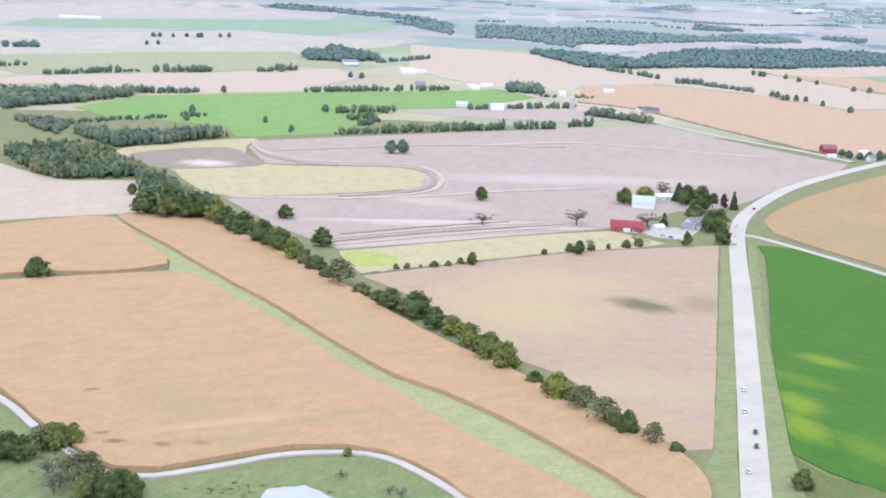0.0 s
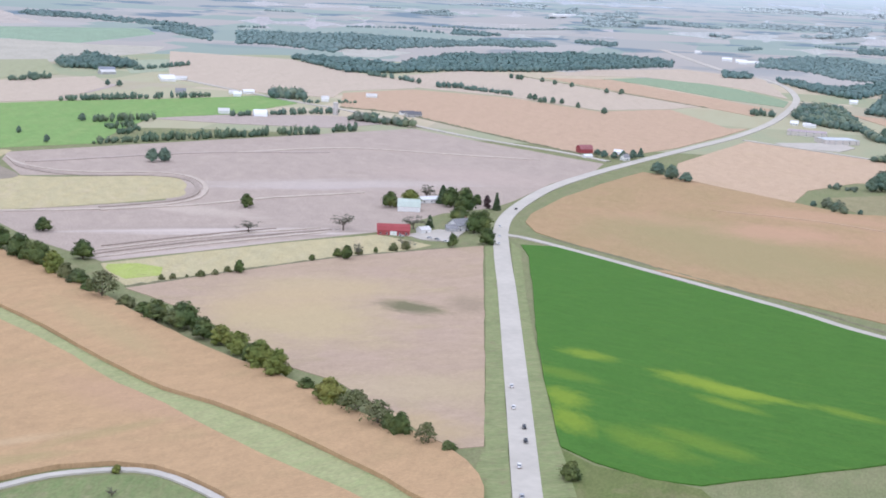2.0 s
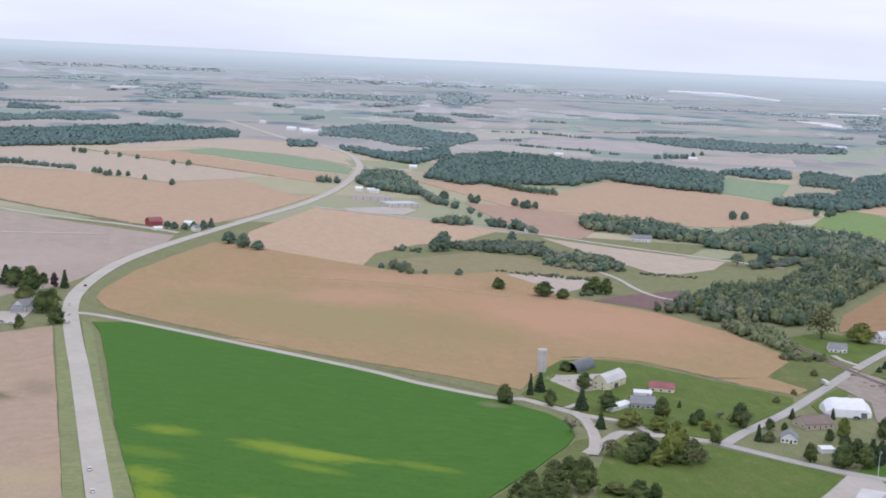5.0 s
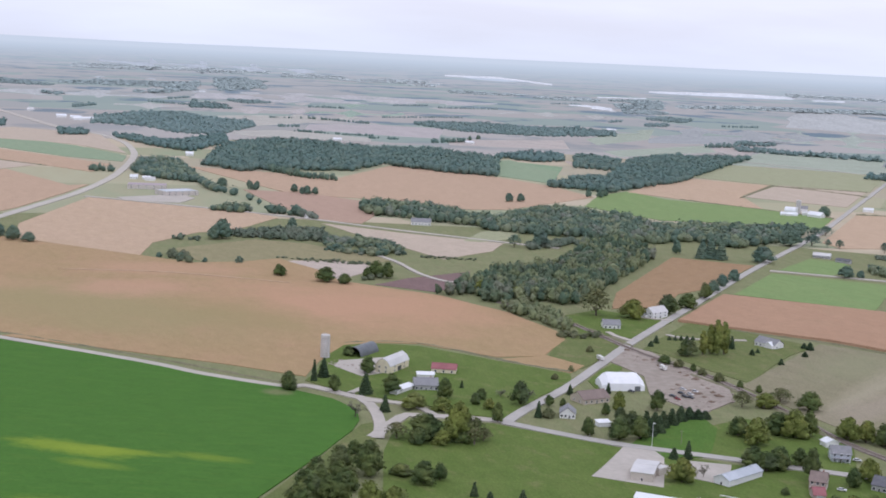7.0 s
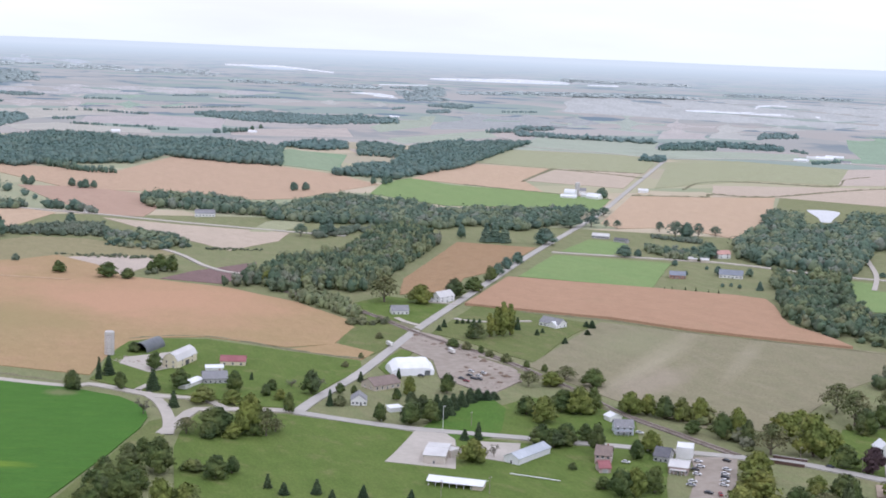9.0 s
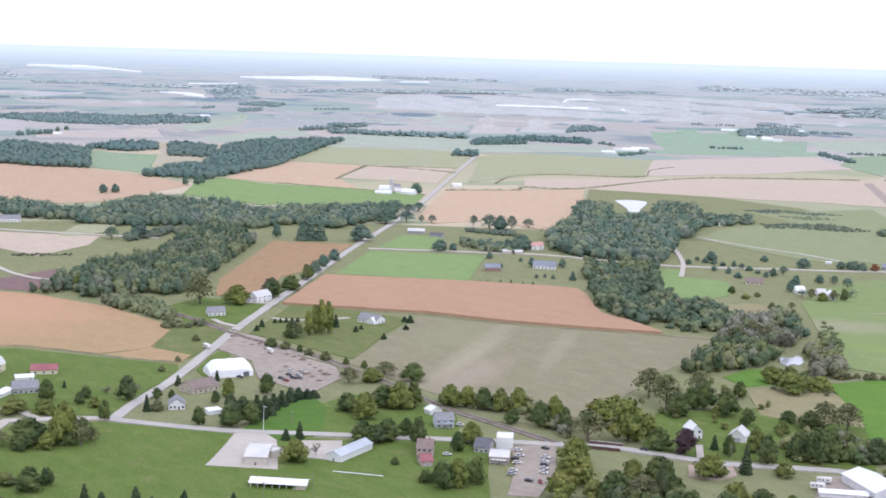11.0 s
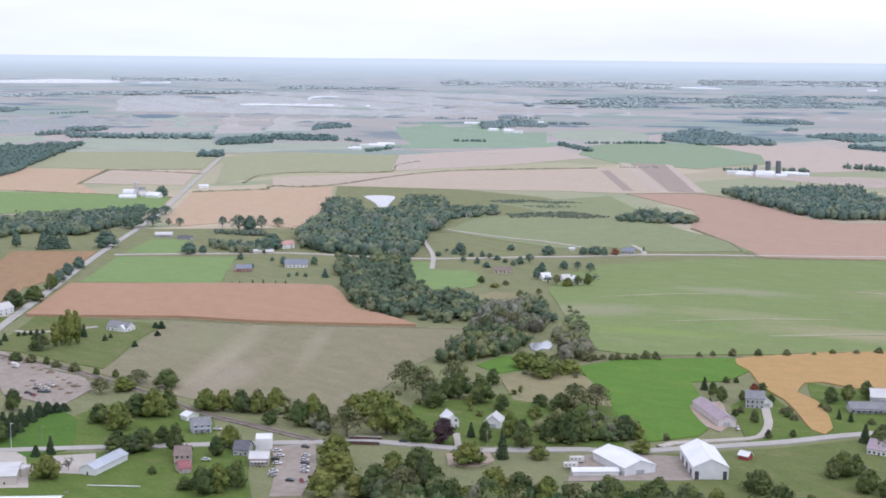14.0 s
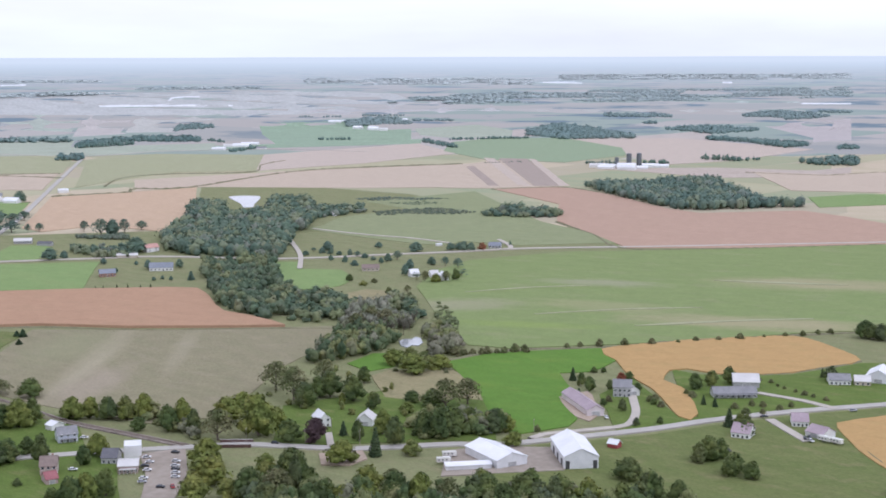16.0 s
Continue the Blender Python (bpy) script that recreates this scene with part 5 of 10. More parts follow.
def rail_bridge(a, b):
    """The steel sides of the street's bridge over the railway: a plate girder and a pale concrete kerb on each side."""
    a, b = Vector((*a, 0)), Vector((*b, 0))
    top = new("street_bridge")
    yaw = math.degrees(math.atan2(b.y - a.y, b.x - a.x))
    mid = (a + b) / 2
    top.matrix_world = pose(mid.x, mid.y, 0, 0, 0, yaw)
    length = (b - a).length
    for side in (-1, 1):
        for name, z, high, thick, mat in (("girder", 1.3, 1.7, 0.35, STEEL_RUST), ("kerb", 2.25, 0.2, 0.6, CONCRETE)):
            me = bpy.data.meshes.new(name)
            bm = bmesh.new()
            bmesh.ops.create_cube(bm, size=1, matrix=Matrix.Translation((0, side * 4.6, z)) @ Matrix.Diagonal((length, thick, high, 1)))
            bmesh.ops.bevel(bm, geom=bm.edges[:], offset=0.05, segments=1, affect="EDGES")
            bm.to_mesh(me)
            bm.free()
            me.materials.append(mat)
            new(name, me).parent = top
    tagged(top, "low rusty steel street bridge over the railway", "bridge")


STEEL_RUST = plain("rusty_girder", (0.085, 0.05, 0.042), (0.14, 0.085, 0.07), 0.8, 0.8, bump=0.2)

# the open country
far_field("straw", [(6738, 17245), (7941, 15188), (6304, 10321), (4494, 8591), (3753, 9010)], "pale far plain")
far_field("tan", [(1410, 10847), (2637, 11234), (3124, 9235), (2270, 8448), (1515, 8530)], "pale far plain")
far_field("straw", [(3069, 8197), (4386, 8744), (3125, 6887), (2637, 6871)], "pale straw far field")
far_field("tan", [(1158, 6821), (1663, 7071), (2048, 6948), (1802, 6203), (1357, 5978), (986, 5802)], "pale tan far field")
far_field("straw", [(7010, 6027), (7350, 3458), (5447, 1804), (4142, 2369), (3952, 3402)], "grey-brown open far plain")
far_field("pale green", [(5761, 1416), (7295, 747), (6403, 655), (5593, 1147)], "pale green strip on the far plain")
far_field("tan", [(120, 6964), (724, 6771), (1167, 6279), (783, 6011), (402, 5249), (91, 5296)], "pale tan far field")
far_field("tan", [(2562, 5389), (3198, 5520), (3790, 4862), (3340, 4283), (3006, 4502), (2491, 4540), (2259, 4774)], "long pale tan far field")
far_field("pink", [(2052, 5484), (2162, 5299), (1900, 4756), (1810, 4839)], "pinkish far field")
far_field("straw", [(1679, 5152), (2710, 5784), (2921, 5286), (1955, 4535), (1480, 4359)], "pale straw far field")
far_field("tan", [(5047, 2729), (5773, 2494), (5297, 1524), (4496, 1900), (4257, 2216)], "pale tan far field")
far_field("straw", [(4899, 1732), (6104, 624), (5300, 541), (4885, 1001)], "straw-coloured strip on the far plain")
far_field("straw", [(3093, 3978), (3828, 4651), (3930, 4264), (3356, 3698), (3001, 3555)], "pale straw far field")
far_field("pink", [(1534, 5697), (1485, 5184), (1268, 4393), (1130, 4473), (1165, 4947)], "pinkish far field")
far_field("tan", [(729, 4859), (915, 5137), (1227, 5208), (1132, 4802), (766, 4727)], "pale tan far field")
far_field("pale green", [(277, 5131), (579, 5219), (561, 4889), (346, 4751)], "pale green far strip")
far_field("green", [(2616, 4354), (2942, 4563), (2721, 3903), (2236, 3526), (2183, 3765)], "green field far off")
far_field("pale green", [(3657, 3254), (4357, 3190), (3443, 2618), (3377, 2776)], "yellow-green far field")
far_field("pink", [(86, 4996), (456, 4972), (699, 4918), (389, 4237), (69, 4010)], "pinkish far field")
far_field("tan", [(2153, 4190), (2637, 4509), (2183, 3765), (1872, 3676)], "pale tan far field")
far_field("straw", [(1817, 4359), (2072, 4337), (1879, 3931), (1602, 3865)], "pale straw far field")
far_field("pale green", [(3562, 3067), (3761, 3027), (4161, 3044), (3132, 2341), (3170, 2553), (3114, 2683)], "pale green far field")
far_field("straw", [(921, 4370), (1097, 4418), (1021, 4179), (866, 4145)], "pale straw far field")
far_field("straw", [(3992, 2715), (4196, 2357), (3700, 2356), (3214, 2079), (3141, 2176)], "straw-coloured field far off")
far_field("tan", [(2932, 2189), (4039, 2955), (4107, 2798), (3160, 2204), (3097, 2137)], "pale tan field far off")
far_field("marsh", [(2678, 2764), (3485, 3381), (3671, 3116), (3429, 2754), (2927, 2580), (2542, 2623)], "brown marsh far off")
far_field("straw", [(1789, 3582), (2103, 3693), (2318, 3593), (1840, 3231), (1682, 3149)], "pale straw far field")
far_field("pale green", [(2873, 3088), (3104, 3181), (2658, 2743), (2302, 2552), (2431, 2740)], "pale green far field")
far_field("tan", [(-1203, 3760), (-1050, 4035), (-696, 4680), (-434, 3844), (-714, 3560), (-947, 3380), (-973, 3039)], "pale tan far field")
far_field("pink", [(4118, 680), (4600, 468), (3444, 348), (3320, 420), (3501, 443)], "pinkish far field")
far_field("green", [(3729, 2104), (3976, 1910), (3494, 1577), (3576, 1538), (3093, 1330), (2849, 1564), (3189, 1789)], "green hay field round a far farm")
far_field("pale green", [(3579, 1529), (3858, 1451), (3604, 1249), (3322, 1159), (3198, 1261), (3302, 1395)], "pale green far field")
far_field("tan", [(3631, 1259), (3716, 1214), (3354, 1083), (3300, 1148)], "pale tan far field")
far_field("pink", [(1895, 3237), (2124, 3262), (2246, 3112), (1957, 2733), (1847, 2860), (1759, 3032)], "pinkish field above the woods")
far_field("tan", [(2558, 2438), (2927, 2600), (2739, 2413), (2459, 2225)], "pale tan far field")
far_field("tan", [(3421, 868), (3756, 753), (3319, 638), (3245, 809)], "pale tan far field")
far_field("green", [(-945, 2951), (-957, 3231), (-575, 3580), (-171, 3792), (-138, 3546), (-255, 3169), (-295, 3055), (-487, 3196), (-778, 2989)], "long green field far off")
far_field("tan", [(1988, 2752), (2108, 2698), (2320, 2700), (2102, 2422), (1961, 2476), (1853, 2543)], "pinkish tan field among woods")
far_field("pale green", [(2157, 2371), (2670, 2545), (2492, 2337), (2223, 2273), (2074, 2224)], "pale green far field")
far_field("straw", [(1511, 2938), (1682, 3007), (1775, 2748), (1698, 2628), (1474, 2811)], "pale straw strip above the woods")
far_field("green", [(2736, 1669), (3027, 1425), (3147, 1322), (2980, 1259), (2873, 1352), (2640, 1596)], "green strip behind a far farm")
far_field("pale green", [(2190, 2044), (2616, 2313), (2802, 2085), (2490, 1872), (2252, 1996)], "pale green field by the county road")
far_field("pale green", [(2619, 2258), (2603, 1926), (2832, 1711), (2635, 1607), (2382, 1749), (2285, 1972)], "pale green far field")
far_field("straw", [(295, 3346), (460, 3225), (347, 3012), (278, 3017)], "olive clearing among woods")
far_field("straw", [(3166, 992), (3297, 634), (3017, 450), (2739, 559), (2645, 703), (2815, 701)], "broad straw-coloured field behind the dairy")
far_field("tan", [(1847, 2146), (1922, 2060), (1820, 1973), (1774, 2027)], "pinkish clearing among woods")
far_field("straw", [(-869, 2713), (-481, 3156), (-223, 3072), (-101, 3087), (-117, 2893), (-269, 2586), (-440, 2196), (-652, 2032)], "pale straw pasture with scattered trees")
far_field("pale green", [(-170, 2652), (-1, 2809), (0, 2579), (-133, 2376)], "pale green farm meadow")
far_field("green", [(1620, 2194), (1701, 2173), (1739, 2019), (1478, 1742), (1501, 1917), (1419, 1961)], "green field among the woods")
far_field("tan", [(2425, 696), (2516, 483), (2508, 315), (2612, 262), (2394, 240), (2310, 433)], "pale tan field past the dairy")
far_field("pink", [(-563, 2005), (-364, 2125), (-232, 2230), (-138, 2170), (-170, 2034), (-368, 1839), (-411, 1833), (-562, 1892)], "pink bare field between tree belts")
far_field("green", [(-11, 2012), (86, 2093), (123, 1996), (64, 1924), (3, 1910)], "green meadow by the county lane")

far_field("white", [(4862, 3491), (5090, 3408), (5098, 3119), (4924, 3013), (4724, 3392)], "long white greenhouse roofs on the far plain")
far_field("white", [(5485, 3565), (5951, 3845), (6183, 3916), (6135, 3795), (6007, 3716), (6019, 3812), (5794, 3731), (5419, 3513)], "long white greenhouse roofs on the far plain")
far_field("white", [(8071, 6685), (8504, 6740), (8164, 6471), (7836, 6490)], "long white greenhouse roofs on the far plain")
far_field("white", [(10350, 3349), (10144, 2975), (9738, 2855), (9923, 3211)], "long white greenhouse roofs on the far plain")
far_field("white", [(10674, 2033), (10703, 1967), (10168, 1868), (10140, 1931)], "long white greenhouse roofs on the far plain")
far_field("white", [(6057, 818), (6104, 624), (5931, 606), (5885, 795)], "long white greenhouse roofs on the far plain")
far_field("white", [(5073, 3003), (5081, 2986), (4965, 2918), (4958, 2935)], "long white greenhouse roofs on the far plain")
far_field("white", [(3983, 1993), (4004, 1944), (3934, 1910), (3913, 1958)], "long white greenhouse roofs on the far plain")
far_field("white", [(8272, 11497), (8910, 11452), (7598, 9024), (7259, 8621), (8097, 10405), (7731, 10744)], "pale lake on the far plain")
far_field("white", [(7434, 7704), (8667, 7983), (8695, 7349), (7882, 6712), (7331, 7019), (7133, 7392)], "pale lake on the far plain")
far_field("white", [(8236, 6799), (8371, 6647), (8040, 6383), (7831, 6464)], "pale lake on the far plain")
far_field("white", [(4290, 4967), (4356, 4843), (4225, 4604), (4123, 4492), (4150, 4650), (4182, 4840)], "long white greenhouse roofs on the far plain")
far_field("white", [(5488, 6107), (5896, 6130), (5751, 5979), (5358, 5961)], "long white greenhouse roofs on the far plain")
far_field("white", [(2609, 5435), (2651, 5405), (2605, 5312), (2564, 5342)], "long white greenhouse roofs on the far plain")

# fields on the near side
field("grassland", ROUGH, 0.02, [(round(1650 * math.sin(radians(a))), round(1650 * math.cos(radians(a)))) for a in range(-40, 111, 10)] + [(250, -200), (-200, -100)], "rough olive grassland between fields and houses")
field("corn_field", CORN, 2.2, [(-290, 750.2), (-252.9, 780.6), (-224.4, 794.9), (-195, 809.8), (-163.9, 822.2), (-147.8, 818.2), (-122.5, 777), (-72, 700), (-47.6, 652.7), (-18.4, 611.4), (3.6, 574.2), (30.4, 534.8), (53.1, 504.6), (62.3, 489.2), (22.3, 481.6), (5.6, 505.4), (-7.9, 523.4), (-19.6, 533.8), (-35.9, 538.1), (-56.1, 534.7), (-81, 519.8), (-104.3, 504), (-121.1, 502.4), (-142, 524.2), (-163, 550.1), (-191.6, 588.7), (-253.9, 654.6)], "ripe tan corn field behind the gravel lane", smooth=True)
field("waterway", GRASS_WAY, 0.25, [(-254, 987), (-234, 990), (-178, 894), (-128.4, 813.4), (-86.6, 748.1), (-50.2, 683.8), (-19.5, 637), (3.2, 614.7), (32, 578.3), (53.9, 544.5), (69.6, 518.4), (83.7, 491.8), (60, 486.2), (50.7, 501.5), (30.3, 531.6), (3.7, 570.5), (-18.2, 607.3), (-47.3, 649), (-71.6, 696.8), (-121.4, 770.6), (-149.4, 817.8), (-166.6, 832.3), (-170.5, 855.1), (-205, 917)], "mown green grass waterway between corn fields")
field("corn_field", CORN, 2.2, [(-234, 988), (-200, 1003), (-177, 1009), (-155, 978), (-128, 929), (-91.5, 877.4), (-61.4, 819.9), (-38.3, 773.7), (2.3, 701.3), (29.4, 663.5), (49.9, 632.2), (70.2, 594.4), (89.8, 571.3), (99.5, 555.4), (105.8, 536.7), (107.6, 520.3), (104.5, 494.3), (84.6, 490.8), (69.6, 518.4), (53.9, 544.5), (32, 578.3), (3.2, 614.7), (-19.5, 637), (-50.2, 683.8), (-86.6, 748.1), (-128.4, 813.4), (-178, 894)], "ripe tan corn strip beside the hedgerow", smooth=True)
field("corn_field", CORN, 2.2, [(-344, 893), (-302, 935), (-272, 965), (-242, 981), (-215, 943), (-193, 898), (-173.4, 862.6), (-169.3, 842.6), (-185, 825.3), (-212.3, 812), (-231.8, 809.4), (-257.9, 796.6), (-298.5, 772.6)], "ripe tan corn field with a lone tree", smooth=True)
field("bare_field", BARE, 0.1, [(-463, 1208), (-386, 1199), (-344, 1156), (-309, 1131), (-255, 1148), (-225, 1008), (-276, 979), (-309, 958), (-357, 928)], "pale pinkish bare field beside the woods")
field("bean_field", BEAN_PINK, 0.3, [(-49.3, 841.8), (6.3, 885.5), (84, 939), (145, 968), (198, 990), (160.2, 785.8), (133.6, 643.5), (117, 558.4), (104.1, 554.7), (92.8, 575.3), (62, 651.9), (41.1, 675.1), (-6.2, 779.9), (-34.3, 822.6)], "harvested pinkish tan bean field beside the highway")
field("plowed_field", PLOWED, 0.1, [(-197, 1414), (-63, 1507), (68, 1595), (246, 1717), (299, 1626), (349, 1548), (394, 1477), (416, 1449), (386, 1380), (321, 1296), (270, 1203), (236, 1153), (189, 1123), (129, 1038), (47, 990), (-10, 953), (-69, 917), (-84, 936), (-124, 990), (-172, 1084), (-87, 1129), (-23, 1161), (-10, 1214), (-13, 1274), (-48, 1287), (-166, 1270), (-195, 1365)], "brown-mauve tilled field with lone trees")
field("plowed_field", PLOWED, 0.1, [(-48, 1290), (-6, 1300), (5, 1195), (-13, 1139), (-32, 1142)], "grey-brown tilled soil round the hay field", smooth=True)
field("hay_strip", HAY, 0.15, [(-69, 910), (-10, 949), (47, 986), (124, 1026), (160, 989), (138, 968), (83, 937), (24.8, 897.9), (-29.2, 861.6), (-49.7, 847.9), (-62.6, 878.7)], "pale yellow-green hay strip below the tilled field")
field("bright_patch", HAY_BRIGHT, 0.25, [(-65, 909), (-46, 912), (-29, 901), (-29.9, 877.6), (-50.9, 866.6), (-61.2, 884.1)], "bright lime-green cover crop patch", smooth=True)
field("hay_field", HAY, 0.15, [(-310, 1302), (-273, 1366), (-199, 1430), (-198, 1364), (-166, 1267), (-47, 1284), (-23, 1254), (-22, 1211), (-26, 1174), (-87, 1132), (-174, 1097), (-216, 1153), (-242, 1213)], "yellow-green hay field in a curved strip", smooth=True)
field("marsh_patch", MARSH, 0.3, [(-293, 1278), (-266, 1328), (-216, 1357), (-188, 1317), (-167, 1263), (-196, 1234), (-253, 1216)], "grey-brown marshy hollow in the hay field", smooth=True)
field("green_field", GREEN_FAR, 0.15, [(-436, 1622), (-390, 1771), (-197, 1907), (-77, 1972), (68, 2067), (118, 1978), (25, 1816), (-74, 1741), (-101, 1619), (-117, 1496), (-217, 1437), (-241, 1512), (-307, 1537), (-370, 1538)], "bright green hay field between tree belts")
field("bare_field", BARE, 0.15, [(-648, 1792), (-581, 1959), (-358, 2129), (-184, 2301), (-152, 2153), (-199, 1921), (-310, 1845), (-392, 1813), (-525, 1870)], "pale pink bare field behind tree belts")
field("pasture", PALE_GREEN, 0.12, [(-749, 2076), (-725, 2261), (-496, 2478), (-293, 2614), (-240, 2313), (-359, 2138), (-584, 1967)], "pale yellow-green pasture strip")
field("mauve_field", PLOWED_FAR, 0.15, [(-74, 1741), (17, 1806), (151, 1837), (256, 1792), (141, 1698), (24, 1709)], "mauve tilled strip between tree belts")
field("bare_field", BARE, 0.14, [(-87, 2957), (155, 2853), (240, 2602), (339, 2439), (329, 2286), (203, 2197), (177, 2085), (75, 2115), (-69, 2313)], "pinkish bare field along the county road")
field("bare_field", BARE, 0.14, [(330, 2307), (344, 2547), (488, 2726), (565, 2669), (744, 2223), (786, 2155), (698, 2085), (569, 2028), (467, 2201)], "pinkish bare field with scattered trees")
field("bean_field", BEAN_TAN, 0.3, [(199, 2160), (324, 2265), (463, 2182), (564, 2010), (695, 2075), (701, 1836), (731, 1840), (656, 1738), (552, 1606), (495, 1550), (446, 1512), (397, 1553), (325, 1726), (250, 1898), (177, 1959)], "tan bean field beyond the county road")
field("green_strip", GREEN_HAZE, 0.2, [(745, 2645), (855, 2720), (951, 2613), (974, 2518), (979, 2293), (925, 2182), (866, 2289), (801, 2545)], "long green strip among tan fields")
field("bare_field", BARE, 0.15, [(638, 2692), (777, 2871), (1031, 3026), (1144, 2825), (999, 2340), (985, 2546), (860, 2736)], "pale bare field beside the curving highway")
field("bean_field", BEAN_TAN, 0.25, [(621, 2620), (760, 2636), (857, 2267), (887, 2137), (807, 2019), (754, 2205)], "tan strip below the green strip")
field("bean_field", BEAN_GREEN, 0.4, [(252, 1091), (264, 1127), (312, 1214), (370, 1298), (442, 1392), (464, 1364), (535, 1218), (563, 1163), (610, 1153), (650, 1161), (652, 1092), (639, 1031), (657, 988), (680, 936), (686, 852), (674, 779), (659, 752), (607, 715), (576, 725), (551, 782), (527, 796), (501, 799), (460.4, 763.5), (429.8, 729), (401.2, 778.7), (354, 846), (303, 915), (313, 915), (263, 1016), (250, 1047)], "tan and olive ripening bean field behind the side road")
field("bean_field", BEAN_GREEN, 0.35, [(671, 775), (659, 752), (611, 717), (614, 679), (592.1, 666.9), (573, 720), (607, 715)], "tan tongue of the bean field")
field("bean_field", BEAN_YELLOW, 0.25, [(672, 1691), (506, 1468), (466, 1364), (535, 1218), (581, 1293), (659, 1352), (699, 1353), (808, 1445), (800, 1493), (712, 1630)], "yellow-tan bean field beside the school")
field("green_crop", CROP, 0.5, [(227, 996), (256, 990), (305, 892), (356.7, 800.8), (374.9, 755.6), (404.2, 709.8), (416.5, 673.1), (414.9, 645.4), (404.5, 626.1), (389.7, 610.6), (352.1, 579.9), (315.1, 551.4), (290.5, 531.9), (196.4, 509.8), (177.7, 516.5), (159.9, 536.8), (150.4, 556.7), (160.4, 623.1), (177.9, 722.7), (193.2, 798.3), (224, 954)], "bright green cover crop field with yellow streaks")
field("meadow", MEADOW, 0.2, [(587, 1253), (691, 1285), (728, 1244), (747, 1165), (755, 1116), (707, 1102), (637, 1150), (581, 1143), (569, 1190)], "olive wet meadow inside scrub")
field("bare_field", BARE_TAN, 0.2, [(580, 1136), (659, 1146), (716, 1117), (705, 1074), (640, 1034), (617, 1093)], "pale tan strip beside lone trees")
field("plowed_patch", SOIL, 0.22, [(658, 1002), (704, 1021), (784, 1034), (748, 986), (687, 953)], "dark brown tilled patch by the track")
field("bean_field", BEAN_TAN, 0.2, [(997, 2093), (1085, 1987), (1136, 1862), (1381, 2073), (1447, 2003), (1451, 1822), (1451, 1712), (1403, 1556), (1159, 1451), (1066, 1471), (1029, 1611), (959, 1674)], "tan field below the distant woods")
field("bean_field", BEAN_RED, 0.22, [(919, 1746), (978, 1692), (1014, 1586), (986, 1488), (877, 1371), (843, 1417), (876, 1587)], "reddish tan field below the woods")
field("bare_field", BARE, 0.2, [(833, 1387), (874, 1295), (940, 1183), (889, 1137), (805, 1107), (816, 1219), (823, 1309)], "pinkish field strip behind the scrub")
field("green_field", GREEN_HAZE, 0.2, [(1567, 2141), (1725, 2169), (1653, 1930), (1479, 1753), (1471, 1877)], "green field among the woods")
field("green_field", GREEN_MID, 0.2, [(1301, 1460), (1431, 1575), (1526, 1615), (1506, 1506), (1565, 1370), (1583, 1257), (1442, 1166), (1377, 1252), (1294, 1302)], "green hay field by the white farmstead")
field("bean_field", BEAN_YELLOW, 0.2, [(1519, 1608), (1828, 1804), (1902, 1654), (1685, 1521), (1565, 1370), (1532, 1509)], "pale tan field")
field("bare_field", BARE, 0.2, [(1677, 1514), (1925, 1651), (1992, 1519), (1736, 1355), (1701, 1445)], "pinkish field with a brush line")
field("green_strip", PALE_GREEN, 0.2, [(1856, 1833), (2193, 2036), (2278, 1928), (2383, 1772), (2011, 1524), (1912, 1663)], "pale green field by the county road")
field("bean_field", BEAN_BROWN, 0.3, [(780, 835), (838, 892), (1054, 1041), (1098, 967), (941, 880), (889, 867), (828, 824)], "tan bean field beside the woods")

# fields on the far side
field("rough_grass", ROUGH, 0.1, [(1696, 1055), (1890, 1170), (1946, 1063), (1917, 968), (1874, 809), (1768, 681), (1611, 627), (1476, 707), (1402, 757), (1382, 867)], "rough olive grass round the pond")
field("bean_field", BEAN_YELLOW, 0.25, [(1338, 1076), (1650, 1272), (1750, 1209), (1855, 1157), (1561, 978), (1366, 895), (1391, 1002), (1316, 1031)], "pale straw bean field beside the county road")
field("green_field", GREEN_MID, 0.2, [(940, 848), (1077, 924), (1138, 823), (997, 740)], "bright green hay field along the county road")
field("green_field", GREEN_MID, 0.2, [(1103, 938), (1204, 983), (1219, 951), (1196, 920), (1128, 891)], "small green hay field")
field("corn_field", CORN_RED, 2.0, [(920, 844), (923, 845), (960, 784), (997, 722), (1023, 670), (1029, 644), (1007, 621), (965, 588), (942, 565), (933, 538), (920, 511), (908, 493), (887, 541), (862, 600), (846, 666), (810, 733), (793, 771)], "reddish brown ripe corn field")
field("grey_field", STUBBLE, 0.15, [(831, 663), (862, 578), (908, 492), (930, 451), (876, 432), (832, 433), (775, 429), (707, 410), (657, 407), (635, 430), (640, 475), (646, 504), (655, 541), (670, 593)], "grey-green stubble field with pale swirls")
field("pale_field", PALE_GREEN, 0.15, [(2258, 1654), (2475, 1639), (2535, 1372), (2164, 1228), (2090, 1347), (1952, 1349), (1787, 1333)], "pale green field far off")
field("bare_field", BARE, 0.15, [(1931, 1323), (2211, 1151), (2450, 927), (2311, 823), (2082, 628), (2029, 730), (1936, 910), (1859, 1166), (1772, 1213)], "pinkish bare strip far off")
field("bare_field", BARE_TAN, 0.18, [(2531, 1417), (2977, 1263), (2704, 1060), (2386, 1124), (2164, 1228)], "pale tan field far off")
field("stubble_strip", SOIL_PALE, 0.25, [(2376, 914), (2400, 908), (2041, 730), (2037, 746)], "dark tilled strip")
field("stubble_strip", BARE_TAN, 0.25, [(2599, 963), (2589, 937), (2053, 682), (2063, 707)], "pale stubble strip")
